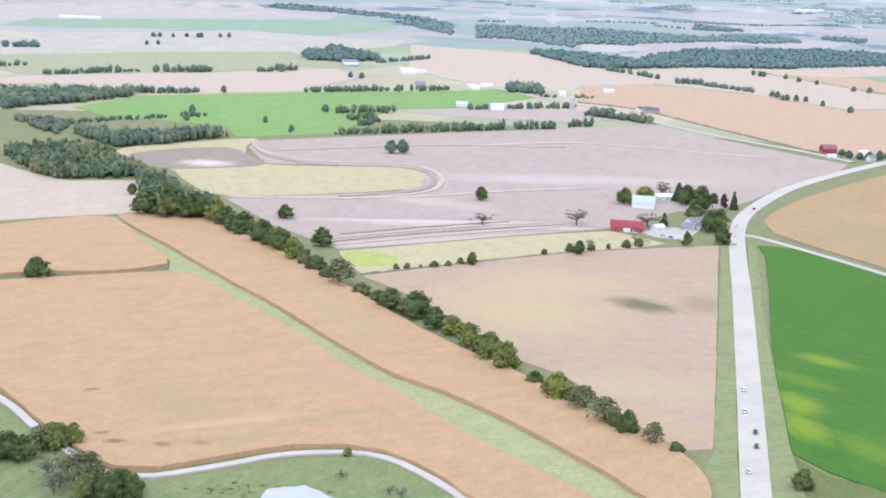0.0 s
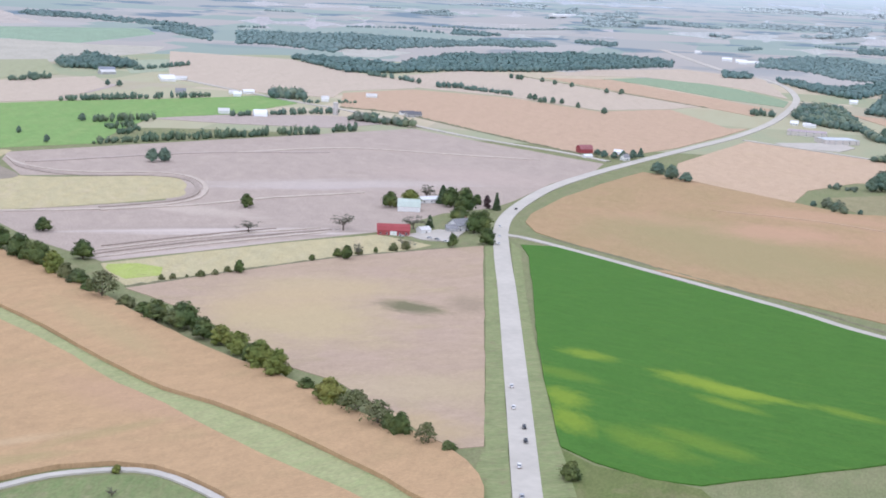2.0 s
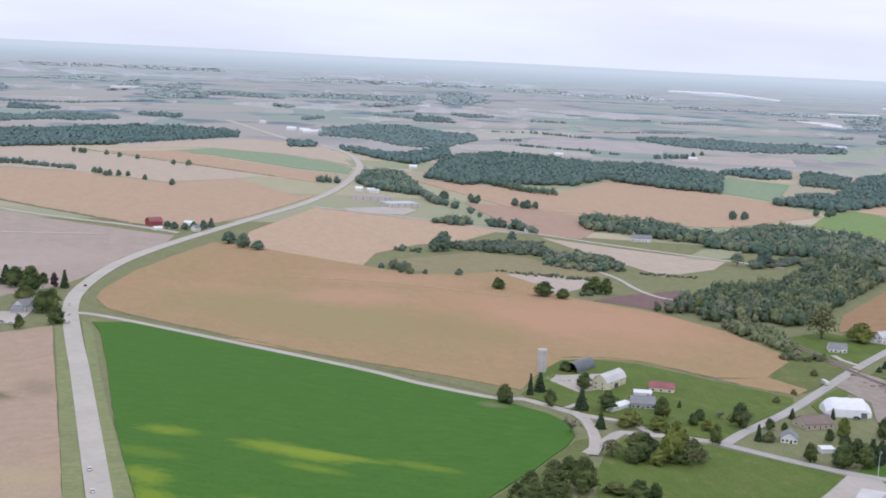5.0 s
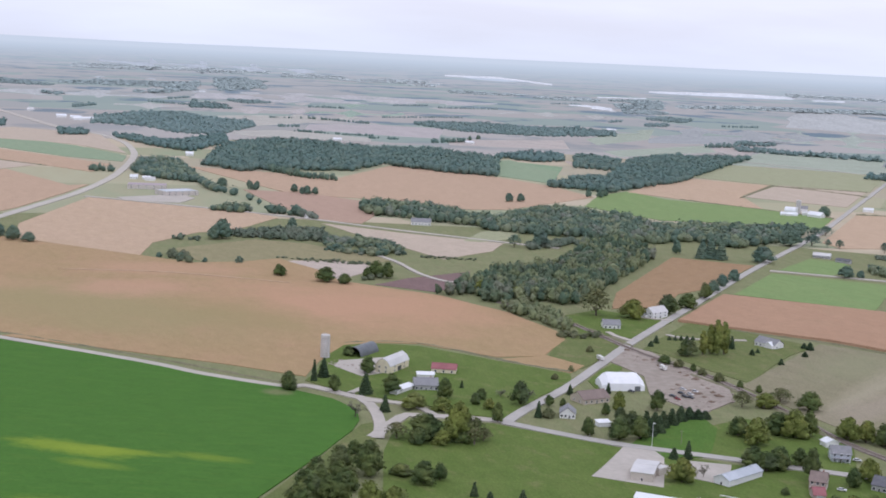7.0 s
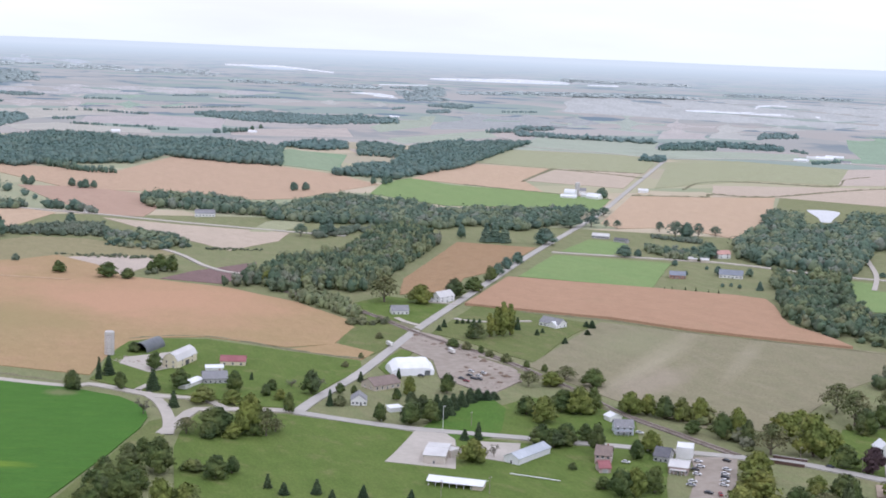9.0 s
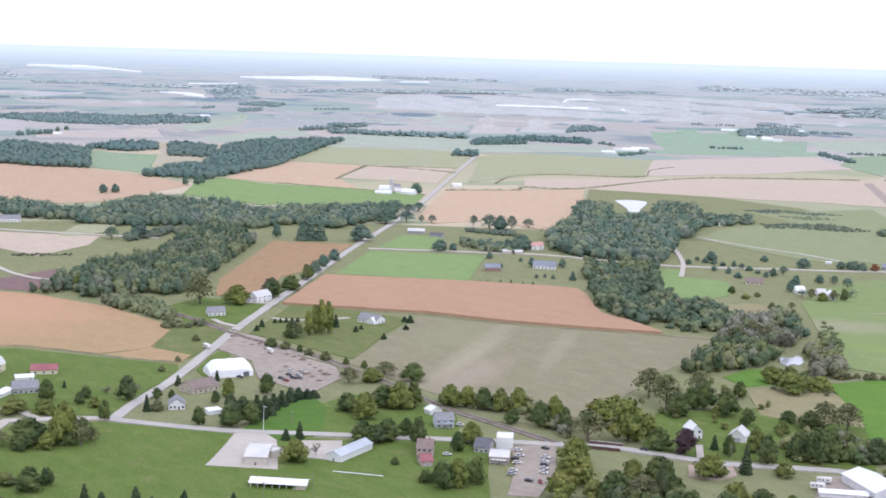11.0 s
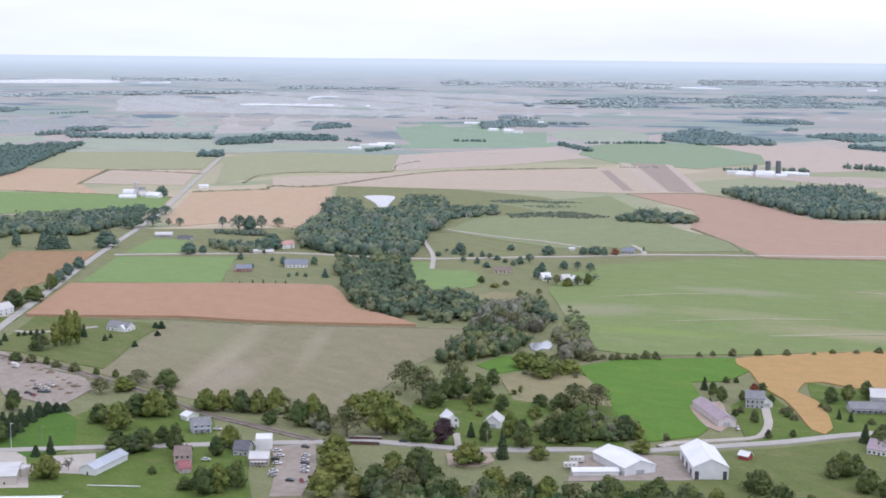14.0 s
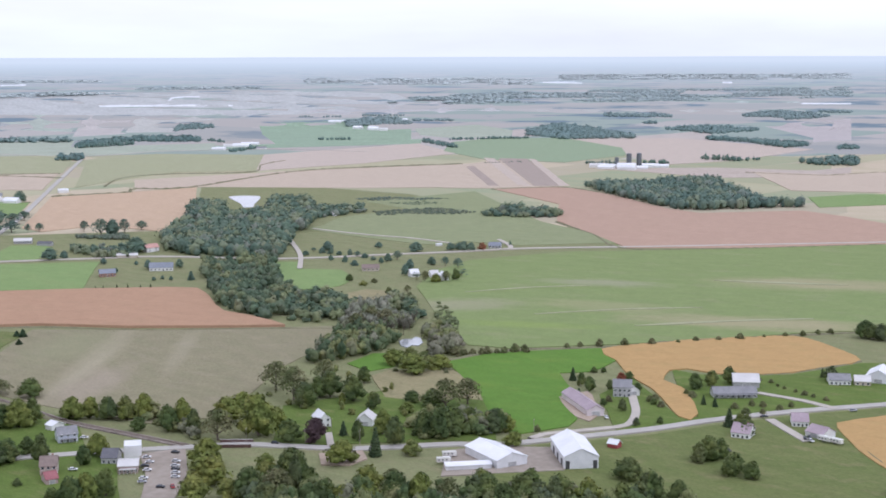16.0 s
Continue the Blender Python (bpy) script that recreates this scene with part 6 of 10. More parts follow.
field("stubble_strip", SOIL_PALE, 0.25, [(2595, 931), (2601, 872), (2071, 640), (2056, 678)], "dark tilled strip")
field("stubble_strip", BARE_TAN, 0.25, [(2602, 870), (2586, 850), (2080, 630), (2069, 641)], "pale stubble strip")
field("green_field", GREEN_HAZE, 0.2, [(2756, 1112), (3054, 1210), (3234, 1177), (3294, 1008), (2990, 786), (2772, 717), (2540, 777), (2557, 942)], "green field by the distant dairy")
field("bare_field", BARE_TAN, 0.15, [(3276, 988), (3385, 749), (3074, 388), (2692, 486), (2551, 585), (2756, 713)], "pale tan field behind the dairy")
field("bean_field", BEAN_RED, 0.25, [(1992, 723), (2056, 628), (1969, 533), (1812, 414), (1774, 362), (1847, 244), (1795, 183), (1641, 46), (1591, 44), (1549, 117), (1461, 261), (1421, 366), (1521, 431), (1627, 507), (1816, 563)], "reddish tan bean field below the wood")
field("bare_field", BARE, 0.15, [(2313, 933), (2533, 922), (2495, 818), (2077, 626), (1997, 735), (1982, 800)], "pinkish field with stripes")
field("bare_field", BARE, 0.2, [(2440, 411), (2424, 286), (2516, 202), (2502, 74), (2237, 65), (2134, 164), (2121, 298)], "pinkish field past the wood")
field("green_field", GREEN_MID, 0.2, [(2028, 261), (2095, 198), (2123, 123), (1980, 128), (1896, 229)], "small green field past the wood")
field("pasture", PASTURE, 0.2, [(1480, 753), (1584, 766), (1673, 706), (1532, 617), (1403, 549), (1373, 578), (1442, 748)], "pale olive fenced paddock", smooth=True)
field("pasture", PASTURE, 0.15, [(1755, 824), (1946, 734), (1615, 524), (1485, 391), (1459, 384), (1400, 476), (1410, 554), (1667, 703)], "olive pasture with a farmhouse")
field("green_field", GREEN_OLIVE, 0.3, [(1115, 475), (1205, 494), (1278, 488), (1369, 418), (1452, 260), (1544, 117), (1596, 33), (1070, 19), (1036, 118), (987, 175), (937, 244), (896, 313), (896, 343), (971, 394)], "broad olive green field with pale streaks")
field("lawn", GREEN_BRIGHT, 0.3, [(840, 337), (877, 319), (919, 254), (884, 234), (846.3, 238.7), (835.4, 257.9), (797.1, 238.8), (759.1, 222.3), (728.2, 214.8), (712.8, 215), (685.9, 236.5), (716.9, 260.5), (763.8, 284.7)], "bright green hay field beside the street")
field("soy_field", SOY_ORANGE, 0.6, [(915, 252), (963, 210), (987, 175), (1008, 138), (982, 108), (942, 84), (918, 100), (888.7, 121.4), (877.4, 137.2), (868.6, 164), (875.8, 185.3), (867.1, 194.3), (839.5, 191.6), (824.2, 177.6), (802.4, 167.1), (764.9, 154.9), (750, 155.9), (754.7, 163.9), (796.1, 183.2), (817.3, 195.1), (842.4, 213.8), (884, 234)], "golden orange soy field with a curved edge", smooth=True)
field("soy_field", SOY_ORANGE, 0.6, [(771.9, 80.4), (785.1, 69.8), (818.5, 18.2), (662.2, 13), (679.8, 38.8), (721.6, 63.6)], "golden orange soy field beside the road", smooth=True)

# lawns
field("lawn", GREEN_MID, 0.15, [(1068, 583), (1201, 660), (1207, 641), (1169, 614), (1176, 579), (1121, 543), (1082, 543)], "bright green house lawn among trees", smooth=True)
field("weedy_patch", MEADOW, 0.15, [(1021, 504), (1063, 516), (1084, 509), (1085, 485), (1065, 471), (1038, 475), (1010, 473), (1016, 489)], "tan weedy patch by the creek")
field("pasture", PALE_GREEN, 0.15, [(907, 1211), (974, 1269), (1045, 1296), (1032, 1263), (973, 1210), (920, 1198)], "pale green clearing")
field("lawn", LAWN, 0.12, [(339.4, 504.3), (384.7, 571.5), (401.7, 592.1), (429.1, 616.6), (467, 589.4), (487, 550.7), (501.2, 517.5), (531.8, 470.7), (569.8, 430.1), (579.9, 414.6), (487, 344.7), (297.5, 446.7)], "mown park lawn")
field("lawn", LAWN, 0.12, [(522.3, 502.8), (571.5, 530.7), (608.5, 534), (619.1, 508.9), (636.8, 481.3), (575, 426.9)], "bright green lawn behind the conifer row")
field("lawn", LAWN, 0.13, [(492, 803), (525, 793), (547, 776), (569, 716), (589.2, 664.7), (573.2, 645), (535, 627.7), (480.8, 596), (465, 612.9), (452.5, 651), (437.1, 675.7), (429.2, 694.5), (424.6, 720), (442.4, 736.6)], "farmyard lawn")
field("lawn", LAWN_DRY, 0.12, [(690, 704), (818, 777), (812, 713), (820, 658), (776, 644), (681, 597), (684, 630), (692, 679)], "lawn beside the railway")
field("lawn", LAWN_DRY, 0.12, [(651.2, 242.7), (712.2, 169.5), (743.6, 142.8), (780.2, 105.8), (817.9, 58.1), (838.8, 18.9), (584.3, 10.4), (512.9, 191.1)], "dry mown grass along the street")
field("lawn", LAWN, 0.12, [(872.6, 193.7), (863.2, 173.6), (883.8, 120.7), (934, 83), (966, 23), (844.4, 19.1), (828.8, 59), (792.9, 107.6), (759.2, 145.8), (727.9, 173.3), (713.3, 188.3), (789.5, 219.1), (840, 211.4), (754.7, 163.9), (758.8, 153.6), (823.5, 179.2)], "green house lawns along the street")
field("lawn", LAWN, 0.12, [(696.8, 381.3), (758.5, 337.4), (765.1, 281.6), (674.3, 241.8), (636.2, 315.3), (621.4, 347.1)], "green back gardens")
field("lawn", LAWN_DRY, 0.11, [(659, 758), (696, 776), (693, 723), (675, 710), (606, 673), (611, 713)], "mown grass by the railway")
field("lawn", LAWN, 0.12, [(722, 826), (766, 835), (790, 774), (712, 732), (689, 768)], "house lawn by the crossing")
field("verge", VERGE, 0.14, [(202, 1003), (211, 1005), (153.1, 693.8), (115.6, 495.7), (97.6, 493.5), (110.3, 536), (117.3, 558.5)], "weedy roadside verge")
field("verge", VERGE, 0.14, [(222, 1007), (223, 978), (188.1, 791), (165.9, 657.5), (151.5, 568), (149.9, 554.2), (142.3, 499), (126.5, 497.1), (162.7, 695.4)], "weedy roadside verge")
field("lawn", LAWN_DRY, 0.12, [(139.2, 552.8), (149.6, 553.2), (159.1, 533.5), (194.8, 504.9), (197.4, 486.7), (173.2, 414.5), (111.4, 414.1)], "rough grass by the farm lane")
field("marsh_grass", MARSH_GREEN, 0.12, [(-216, 554.5), (-184.6, 566.5), (-158.5, 534.9), (-138.8, 512.1), (-118.8, 492.8), (-101.9, 492.8), (-79, 507.3), (-59, 521.5), (-35, 527.9), (-19.2, 525), (-5.3, 509.9), (14.1, 483.2), (27.2, 445.4), (-163.3, 415.1)], "lush green marsh grass by the creek")
field("lawn", LAWN, 0.2, [(586.8, 645.5), (613, 664), (636, 676), (635, 665), (585, 626.6), (577.4, 627)], "green patch beside the fabric building")
field("lawn", LAWN, 0.2, [(623.4, 590.1), (623, 577.9), (625.4, 566.3), (608.4, 563.9), (608.1, 572.8)], "green patch in the yard", smooth=True)
field("lawn", LAWN_LUSH, 0.15, [(494.8, 514.9), (521.4, 530.3), (559.2, 542.7), (587.4, 548.2), (577.8, 525.9), (541, 494.4), (528.2, 486.9), (509.1, 496.4)], "bright green lawn behind the windbreak")
field("lawn", GREEN_BRIGHT, 0.15, [(811, 395), (846, 393), (855, 377), (815, 362.5), (794.9, 372.9)], "lush green creek bank")
field("lawn", LAWN_DRY, 0.12, [(288.4, 527.8), (349.3, 574.9), (401, 619.2), (409, 620.1), (393.2, 592.2), (367.2, 568.4), (318.5, 497.6), (276.8, 505.3)], "green grass beside the cover crop")
field("meadow", MEADOW, 0.15, [(784.6, 366), (803.8, 361.4), (809.1, 344.3), (819.5, 325.8), (798.7, 299.1), (751, 277.2), (750.9, 294.3), (734.8, 304.9), (737.1, 334.3)], "tan and olive weedy meadow along the creek")

# stripes in the fields
strip("soil_stripe", SOIL_PALE, 5, [(-189, 1367), (-166, 1313), (-120, 1278), (-53, 1285), (-21, 1268), (-11, 1220), (-23, 1163), (-86, 1116)], "dark tilled headland round the hay field", 0.5)
strip("soil_stripe", BARE_TAN, 4, [(-195, 1389), (-172, 1333), (-122, 1298), (-48, 1304), (-15, 1277), (-4, 1216), (-19, 1151), (-85, 1101)], "pale tilled headland round the hay field", 0.5)
strip("soil_stripe", BARE_TAN, 3.5, [(-74, 927), (-33, 957), (26, 996), (86, 1029)], "pale muddy stripe in the tilled field", 0.5)
strip("soil_stripe", SOIL_PALE, 3, [(-77, 937), (-34, 971), (27, 1008), (91, 1041)], "dark muddy stripe in the tilled field", 0.5)
strip("soil_stripe", BARE_TAN, 3, [(-77, 949), (-26, 987), (31, 1022), (83, 1046)], "pale muddy stripe in the tilled field", 0.5)
strip("soil_stripe", SOIL_PALE, 3, [(-73, 965), (-19, 1003), (49, 1042)], "dark muddy stripe in the tilled field", 0.5)
strip("soil_stripe", BARE_TAN, 6, [(-173, 1089), (-103, 1103), (-22, 1131), (53, 1180), (134, 1217)], "pale stripe in the tilled field", 0.5)
strip("soil_stripe", PLOWED_FAR, 8, [(-171, 1349), (-87, 1402), (4, 1450), (124, 1475)], "dull stripe in the tilled field", 0.5)
strip("soil_stripe", BARE_TAN, 7, [(25, 1453), (140, 1512), (256, 1487), (349, 1461)], "pale stripe in the tilled field", 0.5)
strip("swath", PALE_GREEN, 4, [(1100, 423), (1145, 377), (1170, 334)], "pale streak in the green field", 0.5)
strip("swath", PALE_GREEN, 4, [(1023, 337), (1066, 281), (1099, 221)], "pale streak in the green field", 0.5)
strip("swath", PALE_GREEN, 7, [(1238, 239), (1245, 177), (1253, 125)], "pale thin streak in the green field", 0.5)
strip("swath", PALE_GREEN, 6, [(1005, 252), (1049, 189), (1081, 132)], "pale thin streak in the green field", 0.5)
strip("swath", BEAN_TAN, 3, [(436, 1164), (518, 1118), (592, 1032)], "pale wheel track in the bean field", 0.5)

# water
field("pond", WATER, 0.2, [(-62, 483), (-61, 490), (-56, 493), (-51, 494), (-48, 496), (-45, 493), (-41, 491), (-38, 487), (-32, 482), (-27, 475), (-46, 468), (-59, 472)], "still pale pond in the marsh", smooth=True)
field("pond", WATER, 0.2, [(1743, 1035), (1762, 1027), (1766, 999), (1732, 978), (1673, 952), (1632, 933), (1624, 941), (1671, 975)], "pale pond among trees", smooth=True)
field("creek", WATER, 0.2, [(890, 393), (898, 393), (899, 388), (908, 388), (904, 382), (892, 376), (880, 374), (881, 379), (872, 379), (876, 385)], "pale bend of the creek", smooth=True)
road("creek", WATER, 2.4, [(-102.4, 466.3), (-88.6, 478), (-71.3, 485.5), (-60.9, 485.7)], "narrow creek in the marsh", -0.3)

# roads and railway
road("highway", ASPHALT, 11.9, [(108.8, 420.1), (124.5, 507.9), (148.2, 637.1), (186, 845.3), (198, 915), (214, 1004), (224, 1053), (240, 1110), (268, 1178), (315, 1270), (380, 1366), (471, 1485), (579, 1619), (680, 1747), (796, 1922), (908, 2123), (989, 2285), (1043, 2417), (1104, 2604), (1138, 2794), (1132, 2914)], "grey two-lane highway with pale shoulders", 0.3)
road("highway", GRAVEL_ROAD, 19.2, [(1133, 2899), (1134, 3047), (1167, 3299), (1198, 3521), (1241, 3853), (1282, 4306), (1313, 4513), (1331, 4508), (1294, 4518)], "grey highway running on past the bend", 0.6)
road("side_road", GRAVEL_ROAD, 6.7, [(223, 1034), (244, 1011), (307, 899), (358, 803.7), (376.8, 759.7), (405.5, 712.2), (418.1, 708.7), (427.2, 684.8), (432.1, 667.7), (442, 653)], "pale grey side road", 0.25)
road("side_road", GRAVEL_ROAD, 6.6, [(432.6, 673.4), (428.8, 653.5), (419, 630.6), (407.5, 610.2), (394.1, 592.3)], "pale curved link of the side road", 0.25)
road("side_road", GRAVEL_ROAD, 7.2, [(393.1, 595.1), (414.8, 611.8), (435.2, 625.6), (445.4, 618.1), (462.8, 604.6), (477.9, 588.1)], "pale link road to the street", 0.25)
road("county_road", ASPHALT_OLD, 7.0, [(473.6, 586.2), (500.1, 603.3), (559.2, 635.2), (625, 677), (703, 727), (866, 824), (1070, 945), (1317, 1084), (1439, 1156), (1761, 1358), (2332, 1716)], "straight pale grey county road", 0.28)
road("main_street", ASPHALT_OLD, 7.2, [(475.1, 588.1), (489.2, 553.4), (505.7, 522.3), (538.8, 477.2), (543.4, 469.2), (577.7, 421.6), (600.7, 387.2), (616.6, 362.3), (623.3, 335.7), (628.8, 309.2), (636.5, 293.8), (658.8, 257), (659, 245.6), (674.6, 226.3), (689.4, 209.4), (723.3, 172.2), (754.3, 144.9), (789.1, 107.1), (826, 58.8), (867.7, 4.2)], "pale grey village street", 0.3)
road("railway", BALLAST, 5.5, [(709, 902), (706, 808), (691, 744), (681, 705), (674, 662), (671, 623), (654.3, 565), (641.7, 527.5), (622.4, 478.4), (614.6, 441), (609.4, 414.7), (604.3, 387.8)], "railway track on dark ballast", 0.32)
road("school_road", GRAVEL_ROAD, 7.2, [(672, 1704), (741, 1601), (802, 1493), (843, 1417), (886, 1312), (945, 1191), (977, 1132)], "pale county lane behind the school", 0.25)
road("county_lane", GRAVEL_ROAD, 8.4, [(-61, 2325), (37, 2141), (123, 1994), (177, 1915), (246, 1765), (315, 1634), (387, 1537), (426, 1465)], "pale county lane joining the highway", 0.25)
road("east_road", GRAVEL_ROAD, 7.2, [(1088, 937), (1160, 835), (1191, 786), (1222, 665), (1291, 573), (1325, 527), (1376, 468), (1425, 374), (1453, 319), (1563, 118), (1610, 33)], "pale straight lane between fields", 0.25)
road("cross_road", GRAVEL_ROAD, 7.8, [(2286, 2171), (2344, 1931), (2360, 1736), (2555, 1663), (2690, 1457), (2677, 1249)], "pale lane far off", 0.25)
road("gravel_lane", GRAVEL_WHITE, 3.8, [(-247.7, 638.1), (-188.5, 578.9), (-164.2, 546.4), (-150, 528.9), (-136.6, 512.3), (-119.8, 496.7), (-105.2, 498.1), (-79.9, 513.2), (-59.7, 527.1), (-35.4, 533), (-19.4, 529.4), (-5.5, 515.8), (9.9, 493.5), (22, 468.7)], "white gravel lane beside the corn", 0.3)
road("driveway", GRAVEL_ROAD, 4.8, [(431.5, 660.7), (444.3, 650.5), (451, 637.4), (448.3, 616.8)], "pale farm drive", 0.27)
road("driveway", GRAVEL_ROAD, 4.2, [(444.6, 687.4), (432.5, 680.8)], "short pale drive", 0.27)
road("driveway", GRAVEL_ROAD, 5.4, [(767.1, 115.6), (747, 102.5), (728.3, 89.7)], "grey house drive", 0.27)
road("driveway", GRAVEL_ROAD, 4.8, [(803.6, 84), (816.7, 104.6), (826.5, 132.2)], "grey house drive", 0.27)
road("driveway", GRAVEL_ROAD, 4.8, [(681.9, 225.6), (691.4, 222.5), (713.3, 197.7), (726.8, 185.6), (752.2, 187.3), (777.1, 194.6), (796.6, 201)], "grey house drive", 0.27)
road("driveway", GRAVEL_ROAD, 4.2, [(744, 734), (749, 716), (786, 694)], "pale house drive", 0.27)
road("driveway", GRAVEL_ROAD, 4.2, [(702, 727), (703, 746), (708, 760)], "pale house drive", 0.27)
road("driveway", GRAVEL_ROAD, 4.2, [(790, 774), (779, 789), (772, 801)], "pale house drive", 0.27)
road("driveway", GRAVEL_ROAD, 4.8, [(1166, 617), (1251, 661), (1342, 720), (1403, 760)], "pale track through the trees", 0.27)
road("driveway", GRAVEL_ROAD, 4.8, [(1449, 748), (1421, 666), (1411, 607), (1389, 552)], "pale paddock track", 0.27)
road("driveway", GRAVEL_ROAD, 4.8, [(1325, 527), (1362, 484), (1385, 482), (1434, 513)], "pale farm drive", 0.27)
road("driveway", GRAVEL_ROAD, 3.6, [(628.7, 316.2), (652.3, 329.4)], "pale house drive", 0.27)
road("farm_track", GRAVEL_ROAD, 4.8, [(757, 1181), (749, 1107), (730, 1042), (726, 1000), (738, 974)], "pale track through scrub", 0.25)

# yards
field("gravel_yard", GRAVEL_ROAD, 0.2, [(451.2, 489), (502, 520.9), (514.4, 513.2), (507.3, 496.2), (471.1, 459.1)], "pale gravel parking yard beside the shed")
field("gravel_yard", GRAVEL_YARD, 0.18, [(640, 686), (686, 721), (688, 694), (656.7, 590.8), (635.2, 566.2), (592.2, 552.8), (598.5, 601.6), (630.1, 639.6)], "stony grey contractor yard")
field("gravel_yard", GRAVEL_YARD, 0.2, [(644.9, 258.8), (659.1, 242.5), (674.1, 198.6), (634.1, 192.4), (603.4, 245.1)], "gravel yard between steel sheds")
field("car_park", GRAVEL_YARD, 0.2, [(582.1, 401.3), (599.8, 384.9), (564, 361.6), (522.6, 342.5), (513.3, 355), (552.4, 377.2)], "grey car park with parked cars")
field("gravel_yard", GRAVEL_ROAD, 0.2, [(514.9, 485.9), (530.1, 470.9), (500.9, 446.7), (494.6, 463.1)], "gravel yard beside the steel shed")
field("gravel_yard", GRAVEL_ROAD, 0.2, [(472.2, 758.4), (504, 754), (484.9, 717.8), (461.8, 714.7), (460.3, 745.9)], "pale farmyard gravel")
field("gravel_yard", GRAVEL_ROAD, 0.2, [(145, 1026), (173, 1049), (195, 1047), (177, 1001), (155, 1008)], "pale farmyard gravel")
field("gravel_yard", DIRT, 0.2, [(615.6, 316.8), (629.3, 298.3), (616.7, 290.6), (603, 293.1), (598.9, 306.5)], "bare gravel turnout beside the street", smooth=True)
field("gravel_yard", DIRT, 0.2, [(774.3, 238.9), (793.9, 227.3), (744.7, 206.5), (727.6, 206.5), (734.1, 216.5)], "bare gravel yard beside the maroon shed", smooth=True)
field("car_park", GRAVEL_ROAD, 0.2, [(706, 1685), (803, 1701), (801, 1654), (760, 1610), (708, 1646)], "grey school car park")

# weedy field edges
hedge(WEEDS, 3, 1.3, [(250, 1035), (313, 917), (364.5, 818.9), (393.6, 754.8), (410.3, 720.9)], "dark weedy edge of the bean field")
hedge(WEEDS, 3, 1.3, [(505, 805), (533, 798), (556, 776), (573, 720), (583, 692), (593.5, 669.7)], "dark weedy edge of the farmyard")
hedge(WEEDS, 3, 1.5, [(-49.6, 846.4), (6.3, 885.5), (84, 939), (145, 968), (167, 979)], "dark weedy fence row")
hedge(WEEDS, 3, 1.4, [(806, 729), (841, 662), (856, 596), (881, 538), (903, 490), (917, 456)], "dark edge of the corn")
hedge(WEEDS, 4, 2.5, [(1657, 1277), (1700, 1247), (1750, 1209), (1795, 1230), (1859, 1166), (2200, 1145), (2433, 942)], "dark brushy fence row")
hedge(WEEDS, 5, 2.5, [(1659, 1498), (1770, 1566), (1895, 1644)], "dark brushy fence row")
hedge(WEEDS, 4, 2.0, [(1895, 1644), (1919, 1555), (1920, 1456)], "dark brushy fence row")
hedge(WEEDS, 4, 2.0, [(1819, 1301), (1954, 1362), (2051, 1334), (2135, 1223), (2287, 1285), (2396, 1297)], "dark brushy fence row")
hedge(WEEDS, 4, 1.6, [(1616, 504), (1516, 430), (1416, 365), (1456, 261), (1544, 117), (1596, 33)], "dark weedy field edge")
hedge(WEEDS, 4, 1.5, [(843, 338), (890, 311), (921, 254), (961, 210), (1010, 139), (1030, 110), (1050, 80)], "dark weedy fence row")
hedge(WEEDS, 3, 1.2, [(866, 170.6), (875.8, 136.9), (916, 100), (941, 84)], "dark weedy field edge")
hedge(WEEDS, 4, 1.6, [(568, 2684), (635, 2499), (741, 2212), (775, 2126)], "dark brushy fence row")
hedge(WEEDS, 4, 2.0, [(176, 1944), (249, 1891), (324, 1720), (396, 1548), (423, 1501)], "dark weedy lane edge")
hedge(WEEDS, 3, 1.5, [(-257.1, 793.9), (-231, 806.6), (-211.6, 809.2), (-184.4, 822.4), (-167.8, 838.2)], "dark weedy edge of the corn")
hedge(SOIL_PALE, 5, 0.4, [(-173, 1092), (-87, 1126), (-26, 1166), (-9, 1221), (-13, 1277)], "dark edge of the hay field")
hedge(WEEDS, 4, 1.8, [(662, 629), (658, 596.5), (648.3, 555.3), (637.3, 523.8), (617.3, 474.5)], "dark weedy railway bank")
hedge(WEEDS, 4, 1.8, [(708, 805), (696, 744), (689, 714)], "dark weedy railway bank")
hedge(WEEDS, 4, 1.6, [(1893, 1646), (1946, 1581), (1995, 1518)], "dark brushy fence row")
hedge(WEEDS, 4, 1.6, [(1531, 1502), (1558, 1364), (1577, 1252)], "dark field edge")
hedge(WEEDS, 4, 1.6, [(1983, 721), (2047, 626), (1956, 522)], "dark field edge")
hedge(WEEDS, 4, 1.6, [(2424, 418), (2412, 284), (2504, 201), (2502, 74)], "dark field edge")
hedge(WEEDS, 3, 1.4, [(722.7, 60.9), (679.8, 38.8)], "dark field edge")

# woods
plots.append(np.array([(971, 2211), (1102, 2515), (1195, 2919), (1191, 3085), (1237, 3409), (1293, 3802), (1326, 4119), (1340, 4505), (1348, 4503), (1276, 4524), (1268, 4526), (1184, 4126), (1158, 3593), (1109, 3055), (1085, 2678), (1009, 2364), (908, 2123)]))
tree_row("shrub", 5.3, (4.0, 6.7), [(861, 338), (871, 324), (881, 311), (891, 299)], "bushes along the hay field")
